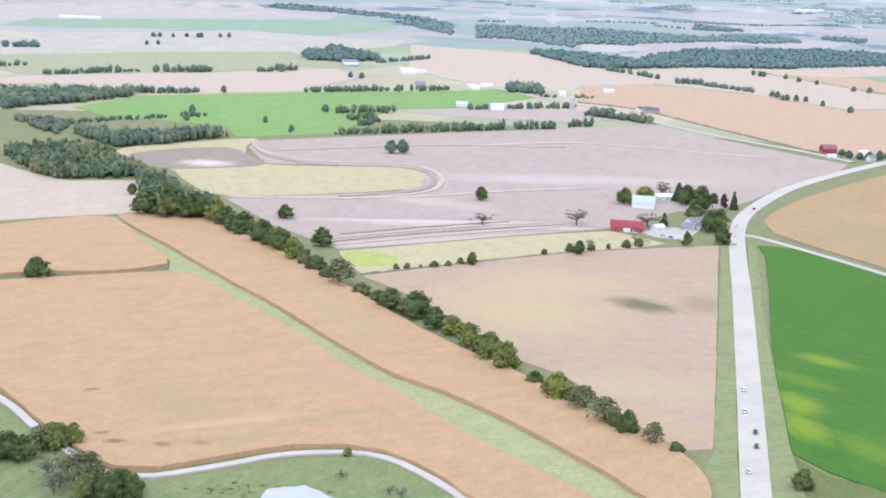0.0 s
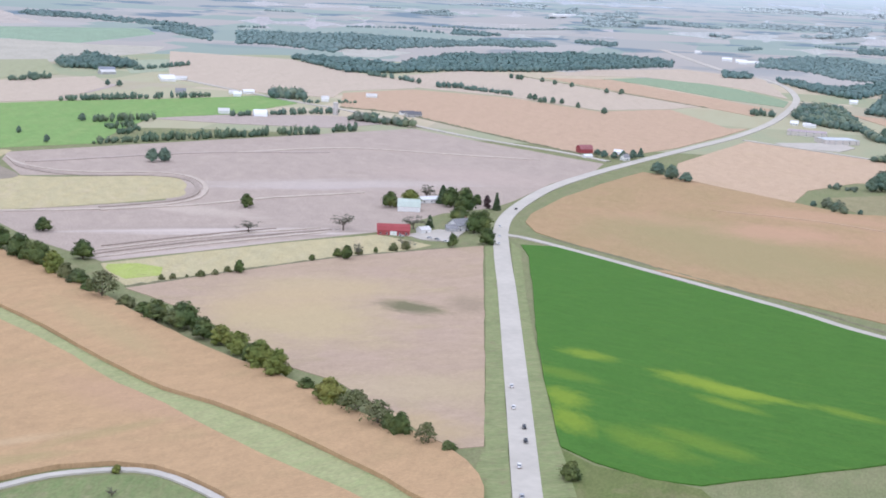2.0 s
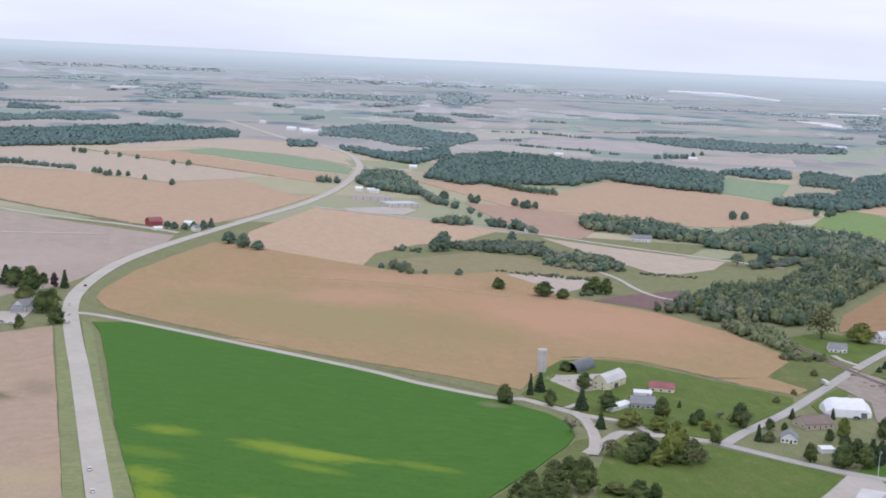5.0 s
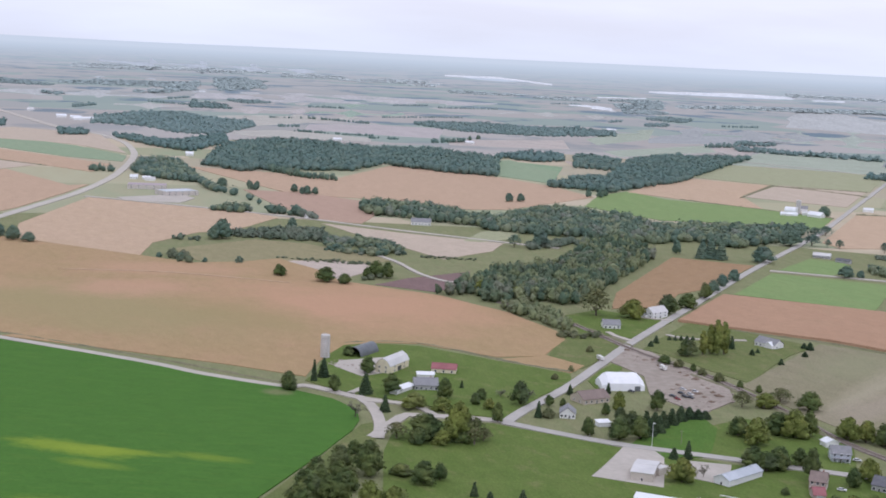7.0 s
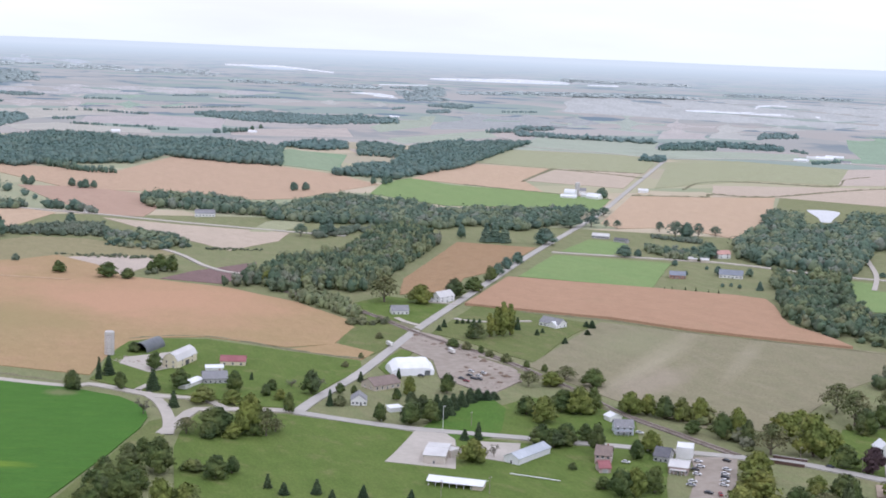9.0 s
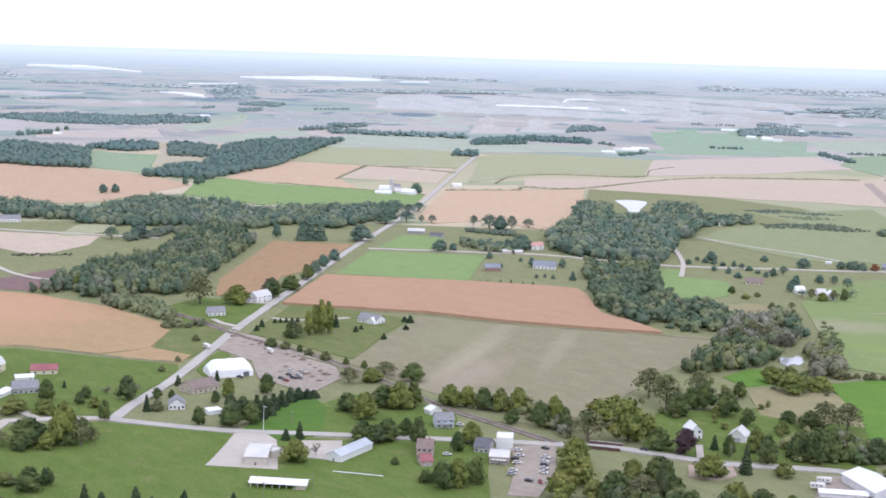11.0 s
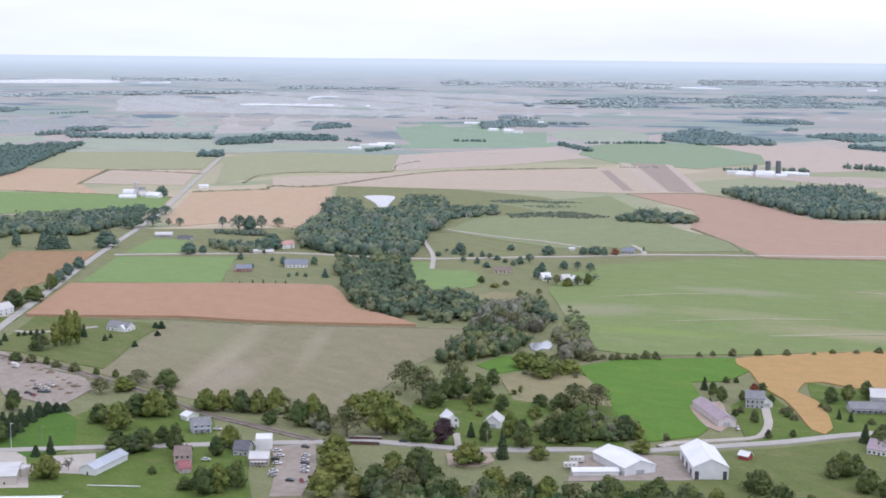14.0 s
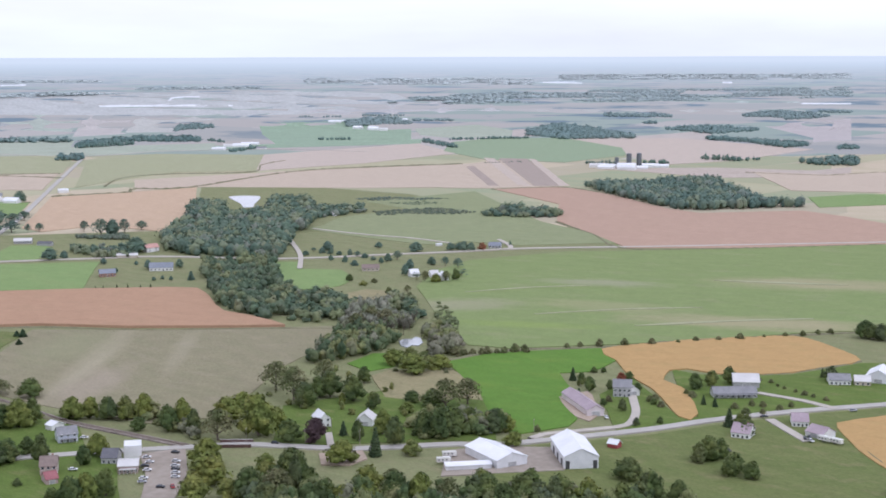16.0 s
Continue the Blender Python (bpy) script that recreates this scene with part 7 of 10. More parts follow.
# woods, belts and single trees of the open country
wood("woodland", WOOD_MID, 8.5, 13, [(-503, 1564), (-480, 1614), (-437, 1676), (-397, 1754), (-404, 1784), (-463, 1777), (-513, 1729), (-555, 1730)], "dark green wood at the edge of the green field")
wood("woodland", WOOD_MID, 10.5, 14, [(-255, 2448), (-195, 2435), (-130, 2499), (-134, 2533), (-219, 2719), (-267, 2559)], "rounded dark wood far off")
wood("woodland", WOOD_MID, 10.5, 12, [(-770, 2402), (-730, 2430), (-702, 2450), (-734, 2477), (-774, 2413)], "hazy wood far off")
wood("woodland", WOOD_MID, 15, 12, [(-907, 3512), (-800, 3443), (-736, 3567), (-752, 3645), (-879, 3785), (-926, 3584)], "hazy wood far off")
wood("woodland", WOOD_MID, 15, 12, [(-619, 4396), (-378, 3901), (-191, 3894), (-3, 3327), (-5, 3904), (-187, 4129), (-430, 4423), (-639, 4536)], "hazy wood far off")
wood("woodland", WOOD_MID, 7.0, 13, [(-378, 1404), (-318, 1322), (-277, 1356), (-226, 1434), (-237, 1452), (-287, 1409), (-334, 1390), (-381, 1416)], "dark tree belt above the hay field")
wood("woodland", WOOD_NEAR, 7.0, 12, [(-397, 1247), (-344, 1156), (-315, 1135), (-260, 1158), (-241, 1096), (-216, 1006), (-188, 1004), (-166, 1005), (-171, 1037), (-201, 1075), (-235, 1151), (-285, 1216), (-315, 1287), (-353, 1313), (-380, 1279), (-405, 1257)], "grey-green autumn wood beside bare fields")
wood("scrub", SCRUB, 6, 7, [(-456, 1472), (-391, 1390), (-399, 1485), (-465, 1504)], "pale olive scrub along the ditch")
wood("woodland", WOOD_MID, 8.5, 13, [(84, 2041), (132, 2024), (136, 2094), (86, 2114)], "dark trees round a far farmhouse")
wood("woodland", WOOD_MID, 8.5, 11, [(172, 1782), (202, 1764), (250, 1719), (251, 1730), (205, 1799), (173, 1798)], "dark trees beside the county lane")
wood("woodland", WOOD_MID, 10.5, 13, [(160, 2854), (198, 2708), (246, 2566), (340, 2596), (448, 2685), (556, 2735), (655, 2769), (809, 2897), (1019, 3056), (1065, 3196), (983, 3322), (851, 3365), (680, 3219), (537, 3151), (449, 2980), (357, 2731), (264, 2864), (161, 2868)], "broad grey-green wood behind pale fields")
wood("woodland", WOOD_MID, 15, 13, [(56, 3264), (141, 3288), (261, 3097), (300, 3267), (466, 3267), (610, 3419), (870, 3686), (1129, 3872), (1160, 3985), (943, 3999), (880, 4174), (746, 4384), (633, 3805), (492, 3772), (430, 3871), (247, 3776), (65, 3762)], "broad hazy wood among pale fields")
wood("woodland", WOOD_MID, 30, 12, [(574, 5361), (782, 5504), (961, 5723), (1033, 6230), (597, 5579)], "hazy tree belt far off")
wood("woodland", WOOD_MID, 40, 12, [(1315, 7075), (1498, 7123), (1687, 7173), (1923, 8186), (1442, 7763)], "hazy tree belt far off")
wood("woodland", WOOD_MID, 41, 12, [(125, 7250), (339, 7282), (544, 7482), (652, 8985), (137, 7915)], "hazy tree belt far off")
wood("woodland", WOOD_MID, 35, 12, [(1389, 5156), (1619, 5328), (2238, 7379), (1931, 7541)], "hazy wood behind the white works")
wood("woodland", WOOD_MID, 36, 11, [(1324, 5623), (1782, 6899), (2100, 8136), (1380, 5863)], "hazy trees beside the white works")
wood("woodland", WOOD_MID, 31, 12, [(1530, 5262), (1798, 5416), (1747, 4653), (2090, 5643), (2095, 6320), (1678, 5775)], "hazy wood far off")
wood("woodland", WOOD_MID, 33, 12, [(2105, 5107), (2340, 5095), (2666, 5518), (3156, 6540), (2467, 5993)], "hazy wood far off")
wood("woodland", WOOD_MID, 39, 12, [(2759, 5488), (2964, 5620), (4042, 7678), (3713, 7398)], "hazy wood far off")
wood("woodland", WOOD_MID, 10.5, 14, [(1034, 2127), (1047, 1995), (1123, 2023), (1191, 1993), (1251, 1985), (1374, 2087), (1405, 1942), (1452, 1853), (1690, 2161), (1659, 2376), (1529, 2408), (1520, 2596), (1411, 2593), (1288, 2529), (1041, 2121)], "broad autumn wood above the tan field")
wood("woodland", WOOD_MID, 8.5, 12, [(870, 2021), (859, 1933), (888, 1844), (867, 1732), (872, 1659), (851, 1570), (875, 1650), (873, 1728), (907, 1849), (1014, 2171), (956, 2176)], "dark trees along the highway and the school")
wood("woodland", WOOD_MID, 10.5, 12, [(1135, 2721), (1123, 2504), (1140, 2372), (1310, 2570), (1420, 2788), (1193, 2583), (1163, 2789)], "trees round the highway hamlet")
wood("woodland", WOOD_MID, 15, 12, [(1266, 3168), (1352, 3078), (1333, 2858), (1418, 2809), (1658, 3105), (1732, 3244), (2105, 4135), (2169, 4516), (1719, 3613), (1597, 3638), (1363, 3413)], "grey-green wood across the highway")
wood("woodland", WOOD_MID, 15, 11, [(2001, 4491), (2065, 4300), (2194, 4269), (2417, 4405), (2435, 4439), (2246, 4724), (2006, 4502)], "hazy tree belt far off")
wood("woodland", WOOD_MID, 10.5, 11, [(1047, 2798), (1107, 2799), (1141, 2887), (1106, 2956)], "trees beside the highway bend")
wood("woodland", WOOD_MID, 15, 12, [(2246, 3275), (2205, 2978), (2263, 2897), (2343, 2818), (2630, 2847), (2732, 2960), (2754, 3209), (2590, 3318), (2346, 3335)], "hazy wood among pale fields")
wood("woodland", WOOD_MID, 15, 12, [(2947, 3271), (3274, 3303), (3932, 3787), (3746, 3813), (3105, 3449)], "hazy wood far off")
wood("woodland", WOOD_MID, 35, 12, [(3875, 4137), (4011, 4051), (5454, 5560), (5135, 5623)], "hazy wood far off")
wood("woodland", WOOD_MID, 10.5, 13, [(1428, 1697), (1459, 1664), (1473, 1601), (1735, 1714), (1956, 1860), (2383, 2139), (2359, 2125), (2273, 2165), (2126, 2174), (1987, 2097), (1623, 1766), (1610, 1810), (1467, 1731)], "grey-green creek wood beside green fields")
wood("woodland", WOOD_MID, 10.5, 12, [(1720, 2198), (1763, 2116), (1837, 2134), (1927, 2241), (1870, 2303), (1738, 2223)], "grey-green wood beside pale fields")
wood("woodland", WOOD_MID, 10.5, 11, [(1746, 1995), (1791, 1919), (1965, 2108), (1967, 2251)], "scattered olive wood")
wood("woodland", WOOD_MID, 8.5, 13, [(948, 1482), (933, 1438), (961, 1406), (983, 1343), (1021, 1298), (1045, 1280), (1059, 1297), (1057, 1346), (1058, 1460), (1033, 1513), (999, 1542), (972, 1527)], "dark green wood behind the lane")
wood("woodland", WOOD_MID, 8.5, 11, [(816, 1488), (838, 1453), (842, 1407), (848, 1417), (846, 1466), (822, 1498)], "dark trees beside the lane")
wood("woodland", WOOD_MID, 15, 14, [(2577, 2356), (2684, 2163), (2736, 2043), (2922, 2189), (2936, 2365), (2860, 2613)], "straight-edged dark plantation far off")
wood("woodland", WOOD_MID, 10.5, 13, [(2603, 1926), (2790, 1918), (2855, 1769), (2953, 1832), (2893, 1972), (2680, 1982)], "dark plantation far off")
wood("woodland", WOOD_MID, 15, 13, [(3144, 2029), (3261, 1970), (3357, 1894), (3615, 2059), (3559, 2188), (3377, 2169)], "dark plantation far off")
wood("woodland", WOOD_MID, 15, 12, [(3589, 1742), (3784, 1708), (3755, 1604), (3852, 1657), (4279, 1931), (3844, 1866)], "trees round a far farm")
wood("woodland", WOOD_MID, 15, 12, [(4204, 1581), (4099, 1339), (4269, 1395), (4355, 1638)], "hazy tree belt far off")
wood("woodland", WOOD_MID, 15, 11, [(3979, 1711), (4031, 1590), (4067, 1604), (4052, 1743)], "hazy tree belt far off")
wood("woodland", WOOD_MID, 33, 12, [(5535, 2659), (5540, 2460), (5707, 2534), (5785, 2779)], "hazy tree belt far off")
wood("woodland", WOOD_MID, 15, 13, [(3386, 1136), (3236, 1000), (3328, 844), (3375, 856), (3712, 1068), (3933, 1233), (3530, 1184)], "dark wood behind the green field")
wood("woodland", WOOD_MID, 15, 12, [(4486, 1243), (4495, 1012), (4653, 1067), (4663, 1282)], "hazy wood far off")
wood("woodland", WOOD_MID, 15, 12, [(3828, 955), (3742, 857), (3574, 702), (3753, 619), (3822, 631), (3918, 802), (4130, 1014)], "hazy wood far off")
wood("woodland", WOOD_MID, 10.5, 12, [(3330, 667), (3259, 562), (3095, 450), (3172, 413), (3230, 421), (3295, 543), (3413, 684)], "grey wood far off")
wood("woodland", WOOD_MID, 15, 12, [(4387, 768), (4432, 664), (4552, 579), (4948, 504), (5101, 520), (5099, 785), (4707, 825)], "hazy wood far off")
wood("woodland", WOOD_MID, 10.5, 11, [(2683, 363), (2628, 321), (2643, 254), (2821, 272), (2695, 365)], "dark trees past the dairy")
wood("woodland", WOOD_MID, 10.5, 11, [(3084, 337), (3101, 299), (3165, 306), (3128, 343)], "dark trees far off")
wood("woodland", WOOD_MID, 8.5, 15, [(2074, 605), (1943, 515), (1883, 460), (1807, 404), (1808, 367), (1858, 303), (1899, 243), (1910, 245), (1912, 305), (2200, 431), (2172, 495), (2091, 555), (2081, 606)], "broad grey-green wood behind the reddish field")
wood("woodland", WOOD_MID, 8.5, 13, [(1667, 596), (1657, 555), (1674, 516), (1704, 525), (1720, 611)], "grove on the pasture edge")
wood("woodland", WOOD_MID, 10.5, 11, [(2242, 1713), (2261, 1667), (2379, 1753), (2291, 1743)], "trees round a roadside farm")
wood("woodland", WOOD_MID, 37, 12, [(5370, 2320), (5708, 1891), (6217, 1276), (6910, 707), (9010, 925), (8193, 1683), (7540, 2499), (6224, 2689)], "hazy belt of distant woods")
wood("woodland", WOOD_MID, 47, 12, [(7060, 4804), (7608, 4270), (8002, 4491), (7682, 5226)], "hazy belt of distant woods")
wood("woodland", WOOD_MID, 62, 12, [(8685, 7464), (9103, 6504), (9870, 7050), (9656, 8297)], "hazy belt of distant woods")
wood("woodland", WOOD_MID, 59, 12, [(8954, 4657), (9227, 3058), (11906, 3947), (11106, 5776)], "hazy belt of distant woods")
wood("woodland", WOOD_MID, 71, 12, [(10752, 3329), (12223, 1257), (15488, 1596), (14253, 4414)], "hazy belt of distant woods")
wood("woodland", WOOD_MID, 35, 12, [(2341, 5739), (2861, 5903), (3185, 6571), (2574, 6309)], "hazy belt of distant woods")
wood("woodland", WOOD_MID, 38, 12, [(2760, 5530), (3011, 5542), (4035, 7431), (3658, 7334)], "hazy wood far off")
wood("woodland", WOOD_MID, 52, 12, [(4639, 8310), (5006, 7011), (5935, 8316), (5376, 9632)], "hazy belt of distant woods")
wood("woodland", WOOD_MID, 39, 12, [(4382, 6033), (4593, 5108), (5013, 5577), (4686, 6453)], "hazy belt of distant woods")
wood("woodland", WOOD_MID, 40, 12, [(4799, 4774), (6409, 4452), (6855, 4764), (5221, 5197)], "hazy belt of distant woods")
wood("woodland", WOOD_MID, 35, 12, [(2199, 5865), (2695, 5873), (2996, 6534), (2399, 6403)], "hazy belt of distant woods")
wood("woodland", WOOD_MID, 59, 12, [(169, 9781), (1516, 10697), (1806, 12751), (205, 11827)], "hazy belt of distant woods")
wood("woodland", WOOD_MID, 66, 12, [(1982, 11169), (3679, 11485), (4280, 13367), (2269, 12789)], "hazy belt of distant woods")
wood("woodland", WOOD_MID, 55, 12, [(3430, 8947), (4765, 8724), (5434, 9954), (3983, 10398)], "hazy belt of distant woods")

belt(11, [(-381, 1811), (-349, 1826)])
belt(9, [(-344, 1829), (-330, 1843)])
belt(10, [(-326, 1845), (-311, 1844)])
belt(11, [(-404, 1800), (-389, 1807)])
belt(10, [(-569, 1975), (-513, 2033)])
belt(12, [(-517, 2040), (-486, 2057)])
belt(6, [(-488, 2066), (-462, 2080)])
belt(13, [(-460, 2082), (-366, 2134)])
belt(9, [(-297, 2173), (-264, 2202)])
belt(12, [(-277, 2205), (-220, 2247)])
belt(9, [(-127, 2451), (-42, 2594)])
belt(10, [(-663, 2065), (-637, 2101)])
belt(9, [(-197, 1907), (-168, 1928)])
belt(10, [(-165, 1930), (-11, 2020)])
belt(11, [(-136, 1684), (-73, 1717)])
belt(9, [(-115, 1624), (-88, 1646)])
belt(7, [(-98, 1577), (-83, 1626)])
belt(6, [(-394, 1487), (-319, 1563)])
belt(8, [(-300, 1582), (-284, 1589)])
belt(8, [(-117, 1492), (-82, 1510)])
belt(11, [(-70, 1519), (23, 1578)])
belt(12, [(26, 1579), (122, 1631)])
belt(11, [(144, 1656), (173, 1678)])
belt(9, [(25, 1789), (165, 1869)])
belt(6, [(130, 1992), (202, 2009)])
belt(12, [(373, 2320), (410, 2319)])
belt(9, [(417, 2303), (476, 2229)])
belt(10, [(280, 2515), (341, 2417)])
belt(10, [(694, 6370), (832, 6387)])
belt(10, [(1205, 7271), (1435, 7726)])
belt(9, [(710, 4610), (982, 4657)])
belt(9, [(408, 4351), (632, 4444)])
belt(10, [(606, 4258), (709, 4168)])
belt(8, [(70, 4041), (146, 4095)])
belt(10, [(190, 5345), (299, 5351)])
belt(9, [(973, 4614), (1333, 4947)])
belt(12, [(1505, 3908), (1625, 4050)])
belt(10, [(1927, 4326), (1988, 4149)])
belt(13, [(1104, 2006), (1100, 1892), (1129, 1842)])
belt(10, [(1733, 3112), (1792, 3117)])
belt(7, [(1696, 2949), (1750, 2857), (1811, 2803)])
belt(8, [(1764, 2730), (1819, 2696)])
belt(9, [(2047, 3497), (2086, 3377), (2110, 3284)])
belt(7, [(1923, 3503), (2026, 3494)])
belt(10, [(2437, 4165), (2546, 4125)])
belt(10, [(2943, 4408), (3135, 4460)])
belt(10, [(3067, 4290), (3340, 4283)])
belt(7, [(2364, 3600), (2704, 3656)])
belt(13, [(1842, 2593), (1952, 2626)])
belt(10, [(4153, 4925), (4328, 4930)])
belt(9, [(3573, 3332), (3728, 3317)])
belt(14, [(2604, 2472), (2699, 2469)])
belt(12, [(815, 2038), (837, 2017)])
belt(13, [(2570, 1903), (2708, 1857)])
belt(8, [(2903, 1770), (2858, 1705)])
belt(9, [(2576, 1516), (2692, 1524)])
belt(8, [(3028, 1538), (3055, 1476)])
belt(8, [(4131, 2171), (4183, 2051)])
belt(9, [(4293, 2020), (4345, 1898)])
belt(12, [(3024, 1266), (2864, 1127)])
belt(8, [(3128, 1248), (3247, 1089)])
belt(13, [(2699, 540), (2685, 499), (2681, 472)])
belt(8, [(2700, 465), (2725, 443)])
belt(3, [(2478, 909), (2518, 850)])
belt(8, [(2513, 721), (2534, 673)])
belt(10, [(2537, 632), (2571, 587)])

trees("broad", 10, [(-597, 2820), (-586, 2828), (-560, 2830), (-539, 2864), (-516, 2864), (-510, 2868), (-476, 2895), (-460, 2907), (-564, 2607), (-546, 2620), (-299, 1850), (-150, 1690), (350, 2389), (495, 2169), (500, 2155), (499, 2113), (506, 2116), (519, 2114), (533, 2112), (549, 2573), (558, 2555), (563, 2547), (596, 2519), (608, 2471), (629, 2429), (665, 2329), (686, 2311), (544, 2055), (563, 1977), (-136, 2142), (-154, 2152)])
trees("broad", 10, [(348, 2385), (496, 5773), (902, 1778), (916, 1800), (948, 1783), (954, 1770), (978, 1707), (973, 1676), (978, 1670)])
trees("broad", 12, [(1397, 1561), (1410, 1550), (1431, 1561), (1224, 1533), (1241, 1528), (2010, 2679), (2063, 2716), (908, 1792), (912, 1791), (928, 1741), (932, 1733), (975, 1701), (981, 1677), (989, 1668)])

# woods and trees of the near country
wood("scrub", SCRUB_YELLOW, 16, 5, [(718, 403), (662, 348), (649, 307), (661, 281), (729, 310), (795, 374), (798, 408), (773, 428)], "olive undergrowth behind the street gardens")
wood("woodland", WOOD_NEAR, 7, 9, [(654, 281), (687, 244), (709, 252), (715, 271), (687, 296)], "dark trees beside the street")
wood("woodland", WOOD_NEAR, 7, 12, [(511, 300), (527, 251), (537, 213), (555, 168), (580, 120), (598, 124), (587, 178), (577, 212), (565, 224), (561, 267), (540, 317)], "dense dark treetops beside the street")
wood("woodland", WOOD_YELLOW, 7, 7, [(624, 477), (640, 437), (613, 383), (642, 401), (662, 453), (638, 488)], "olive bushes along the railway")
wood("woodland", WOOD_MID, 8.0, 11, [(760, 1521), (784, 1491), (806, 1508), (815, 1530), (770, 1541)], "dark trees round a white lane house")
wood("scrub", SCRUB, 7, 8, [(550, 1186), (557, 1155), (577, 1197), (566, 1221)], "dark scrub at the end of the wet meadow")
wood("scrub", SCRUB, 7, 7, [(608, 1313), (631, 1293), (636, 1303), (613, 1324)], "dark scrub beside the wet meadow")
wood("scrub", SCRUB, 7, 8, [(674, 1318), (715, 1273), (754, 1247), (798, 1321), (731, 1351), (679, 1329)], "dark scrub behind the wet meadow")
wood("scrub", SCRUB, 6, 3, [(647, 1161), (680, 1123), (713, 1096), (719, 1106), (653, 1172)], "low weeds along the wet meadow")
wood("woodland", WOOD_MID, 8.0, 8, [(722, 1193), (744, 1145), (782, 1139), (787, 1149), (811, 1206), (798, 1262), (761, 1259)], "grey-green scrub wood beside the track")
wood("scrub", SCRUB, 7, 7, [(654, 1023), (680, 1025), (687, 1035), (660, 1033)], "bushes at the track")
wood("scrub", SCRUB, 6, 3, [(790, 1124), (831, 1086), (839, 1095), (797, 1134)], "low bushes beside the pink field")
wood("woodland", WOOD_MID, 8.0, 14, [(681, 947), (690, 922), (704, 894), (723, 880), (747, 881), (751, 859), (784, 865), (858, 921), (973, 1001), (1040, 1050), (1035, 1049), (1085, 1156), (1027, 1139), (894, 1032), (842, 1012), (799, 1009), (726, 956), (689, 954)], "dense dark autumn wood beside the bean field")
wood("woodland", WOOD_MID, 8.0, 12, [(988, 1282), (1022, 1230), (1078, 1186), (1103, 1128), (1176, 1129), (1178, 1069), (1290, 1091), (1402, 1153), (1412, 1160), (1326, 1206), (1226, 1247), (1262, 1337), (1227, 1386), (1241, 1438), (1176, 1419), (1007, 1308)], "mixed grey-green wood below the green field")
wood("scrub", SCRUB, 7, 8, [(925, 1122), (990, 1143), (1038, 1151), (1051, 1166), (1012, 1169), (964, 1170)], "olive scrub among the woods")
wood("woodland", WOOD_YELLOW, 7, 10, [(684, 861), (687, 821), (677, 777), (685, 769), (698, 785), (710, 837), (724, 882), (692, 867)], "olive trees along the railway")
wood("scrub", SCRUB, 7, 5, [(658, 761), (671, 750), (690, 746), (698, 755), (666, 770)], "low brush beside the railway")
wood("woodland", WOOD_MID, 8.0, 9, [(1184, 892), (1156, 836), (1174, 818), (1187, 809), (1239, 849), (1204, 857), (1199, 889), (1193, 900)], "dark trees behind lane houses")
wood("scrub", SCRUB, 7, 5, [(1280, 961), (1287, 893), (1323, 918), (1290, 968)], "bushes along the straw field")
wood("scrub", SCRUB, 17, 4, [(857, 408), (833, 380), (790, 318), (830, 300), (837, 303), (811, 327), (797, 347), (780, 371)], "scattered weeds and bushes in the creek meadow")
grown("broad", [(148.2, 1145.6, 15.1, 15.1), (201.2, 1154.5, 18.5, 19.1), (208.9, 1130.8, 22.8, 20.7), (225.4, 1166.4, 10.6, 9.7), (196.5, 1083.8, 14.3, 18.0), (206.6, 1041.4, 19.0, 19.1), (199.9, 1039.7, 18.1, 14.7), (201.4, 994.6, 14.1, 14.2), (173.6, 982.3, 11.9, 8.2), (29.0, 1131.6, 12.6, 12.5), (-117.2, 1015.5, 11.4, 14.3), (-81.4, 923.4, 14.3, 16.0), (-236.2, 796.8, 14.2, 17.9), (92.9, 935.8, 11.0, 9.3), (19.2, 888.3, 9.7, 8.1), (-55.7, 1372.5, 14.6, 14.5), (-44.7, 1376.2, 15.2, 14.6), (144.6, 517.4, 9.2, 9.7), (99.9, 550.1, 6.3, 8.1), (454.1, 1379.9, 14.2, 17.7)])
grown("broad", [(459.1, 1348.1, 16.3, 17.4), (469.1, 1332.8, 11.0, 14.9), (462.1, 1494.0, 11.5, 10.2), (449.3, 1488.6, 10.8, 11.4), (440.6, 1492.8, 8.9, 10.1), (431.3, 1501.6, 8.9, 10.1), (428.7, 1520.5, 7.7, 10.3), (403.8, 703.2, 10.0, 9.4), (426.2, 688.8, 11.7, 8.7), (470.1, 720.9, 11.8, 11.4), (485.7, 768.4, 7.9, 9.0), (477.1, 647.9, 13.5, 11.3), (495.2, 636.3, 7.8, 8.0), (508.7, 616.3, 15.8, 12.6), (416.5, 581.8, 15.1, 22.7), (471.7, 590.4, 12.8, 6.9), (355.1, 540.6, 19.1, 16.9), (349.1, 555.6, 13.3, 12.7), (368.7, 574.2, 8.0, 8.6), (318.5, 525.1, 15.0, 15.6)])
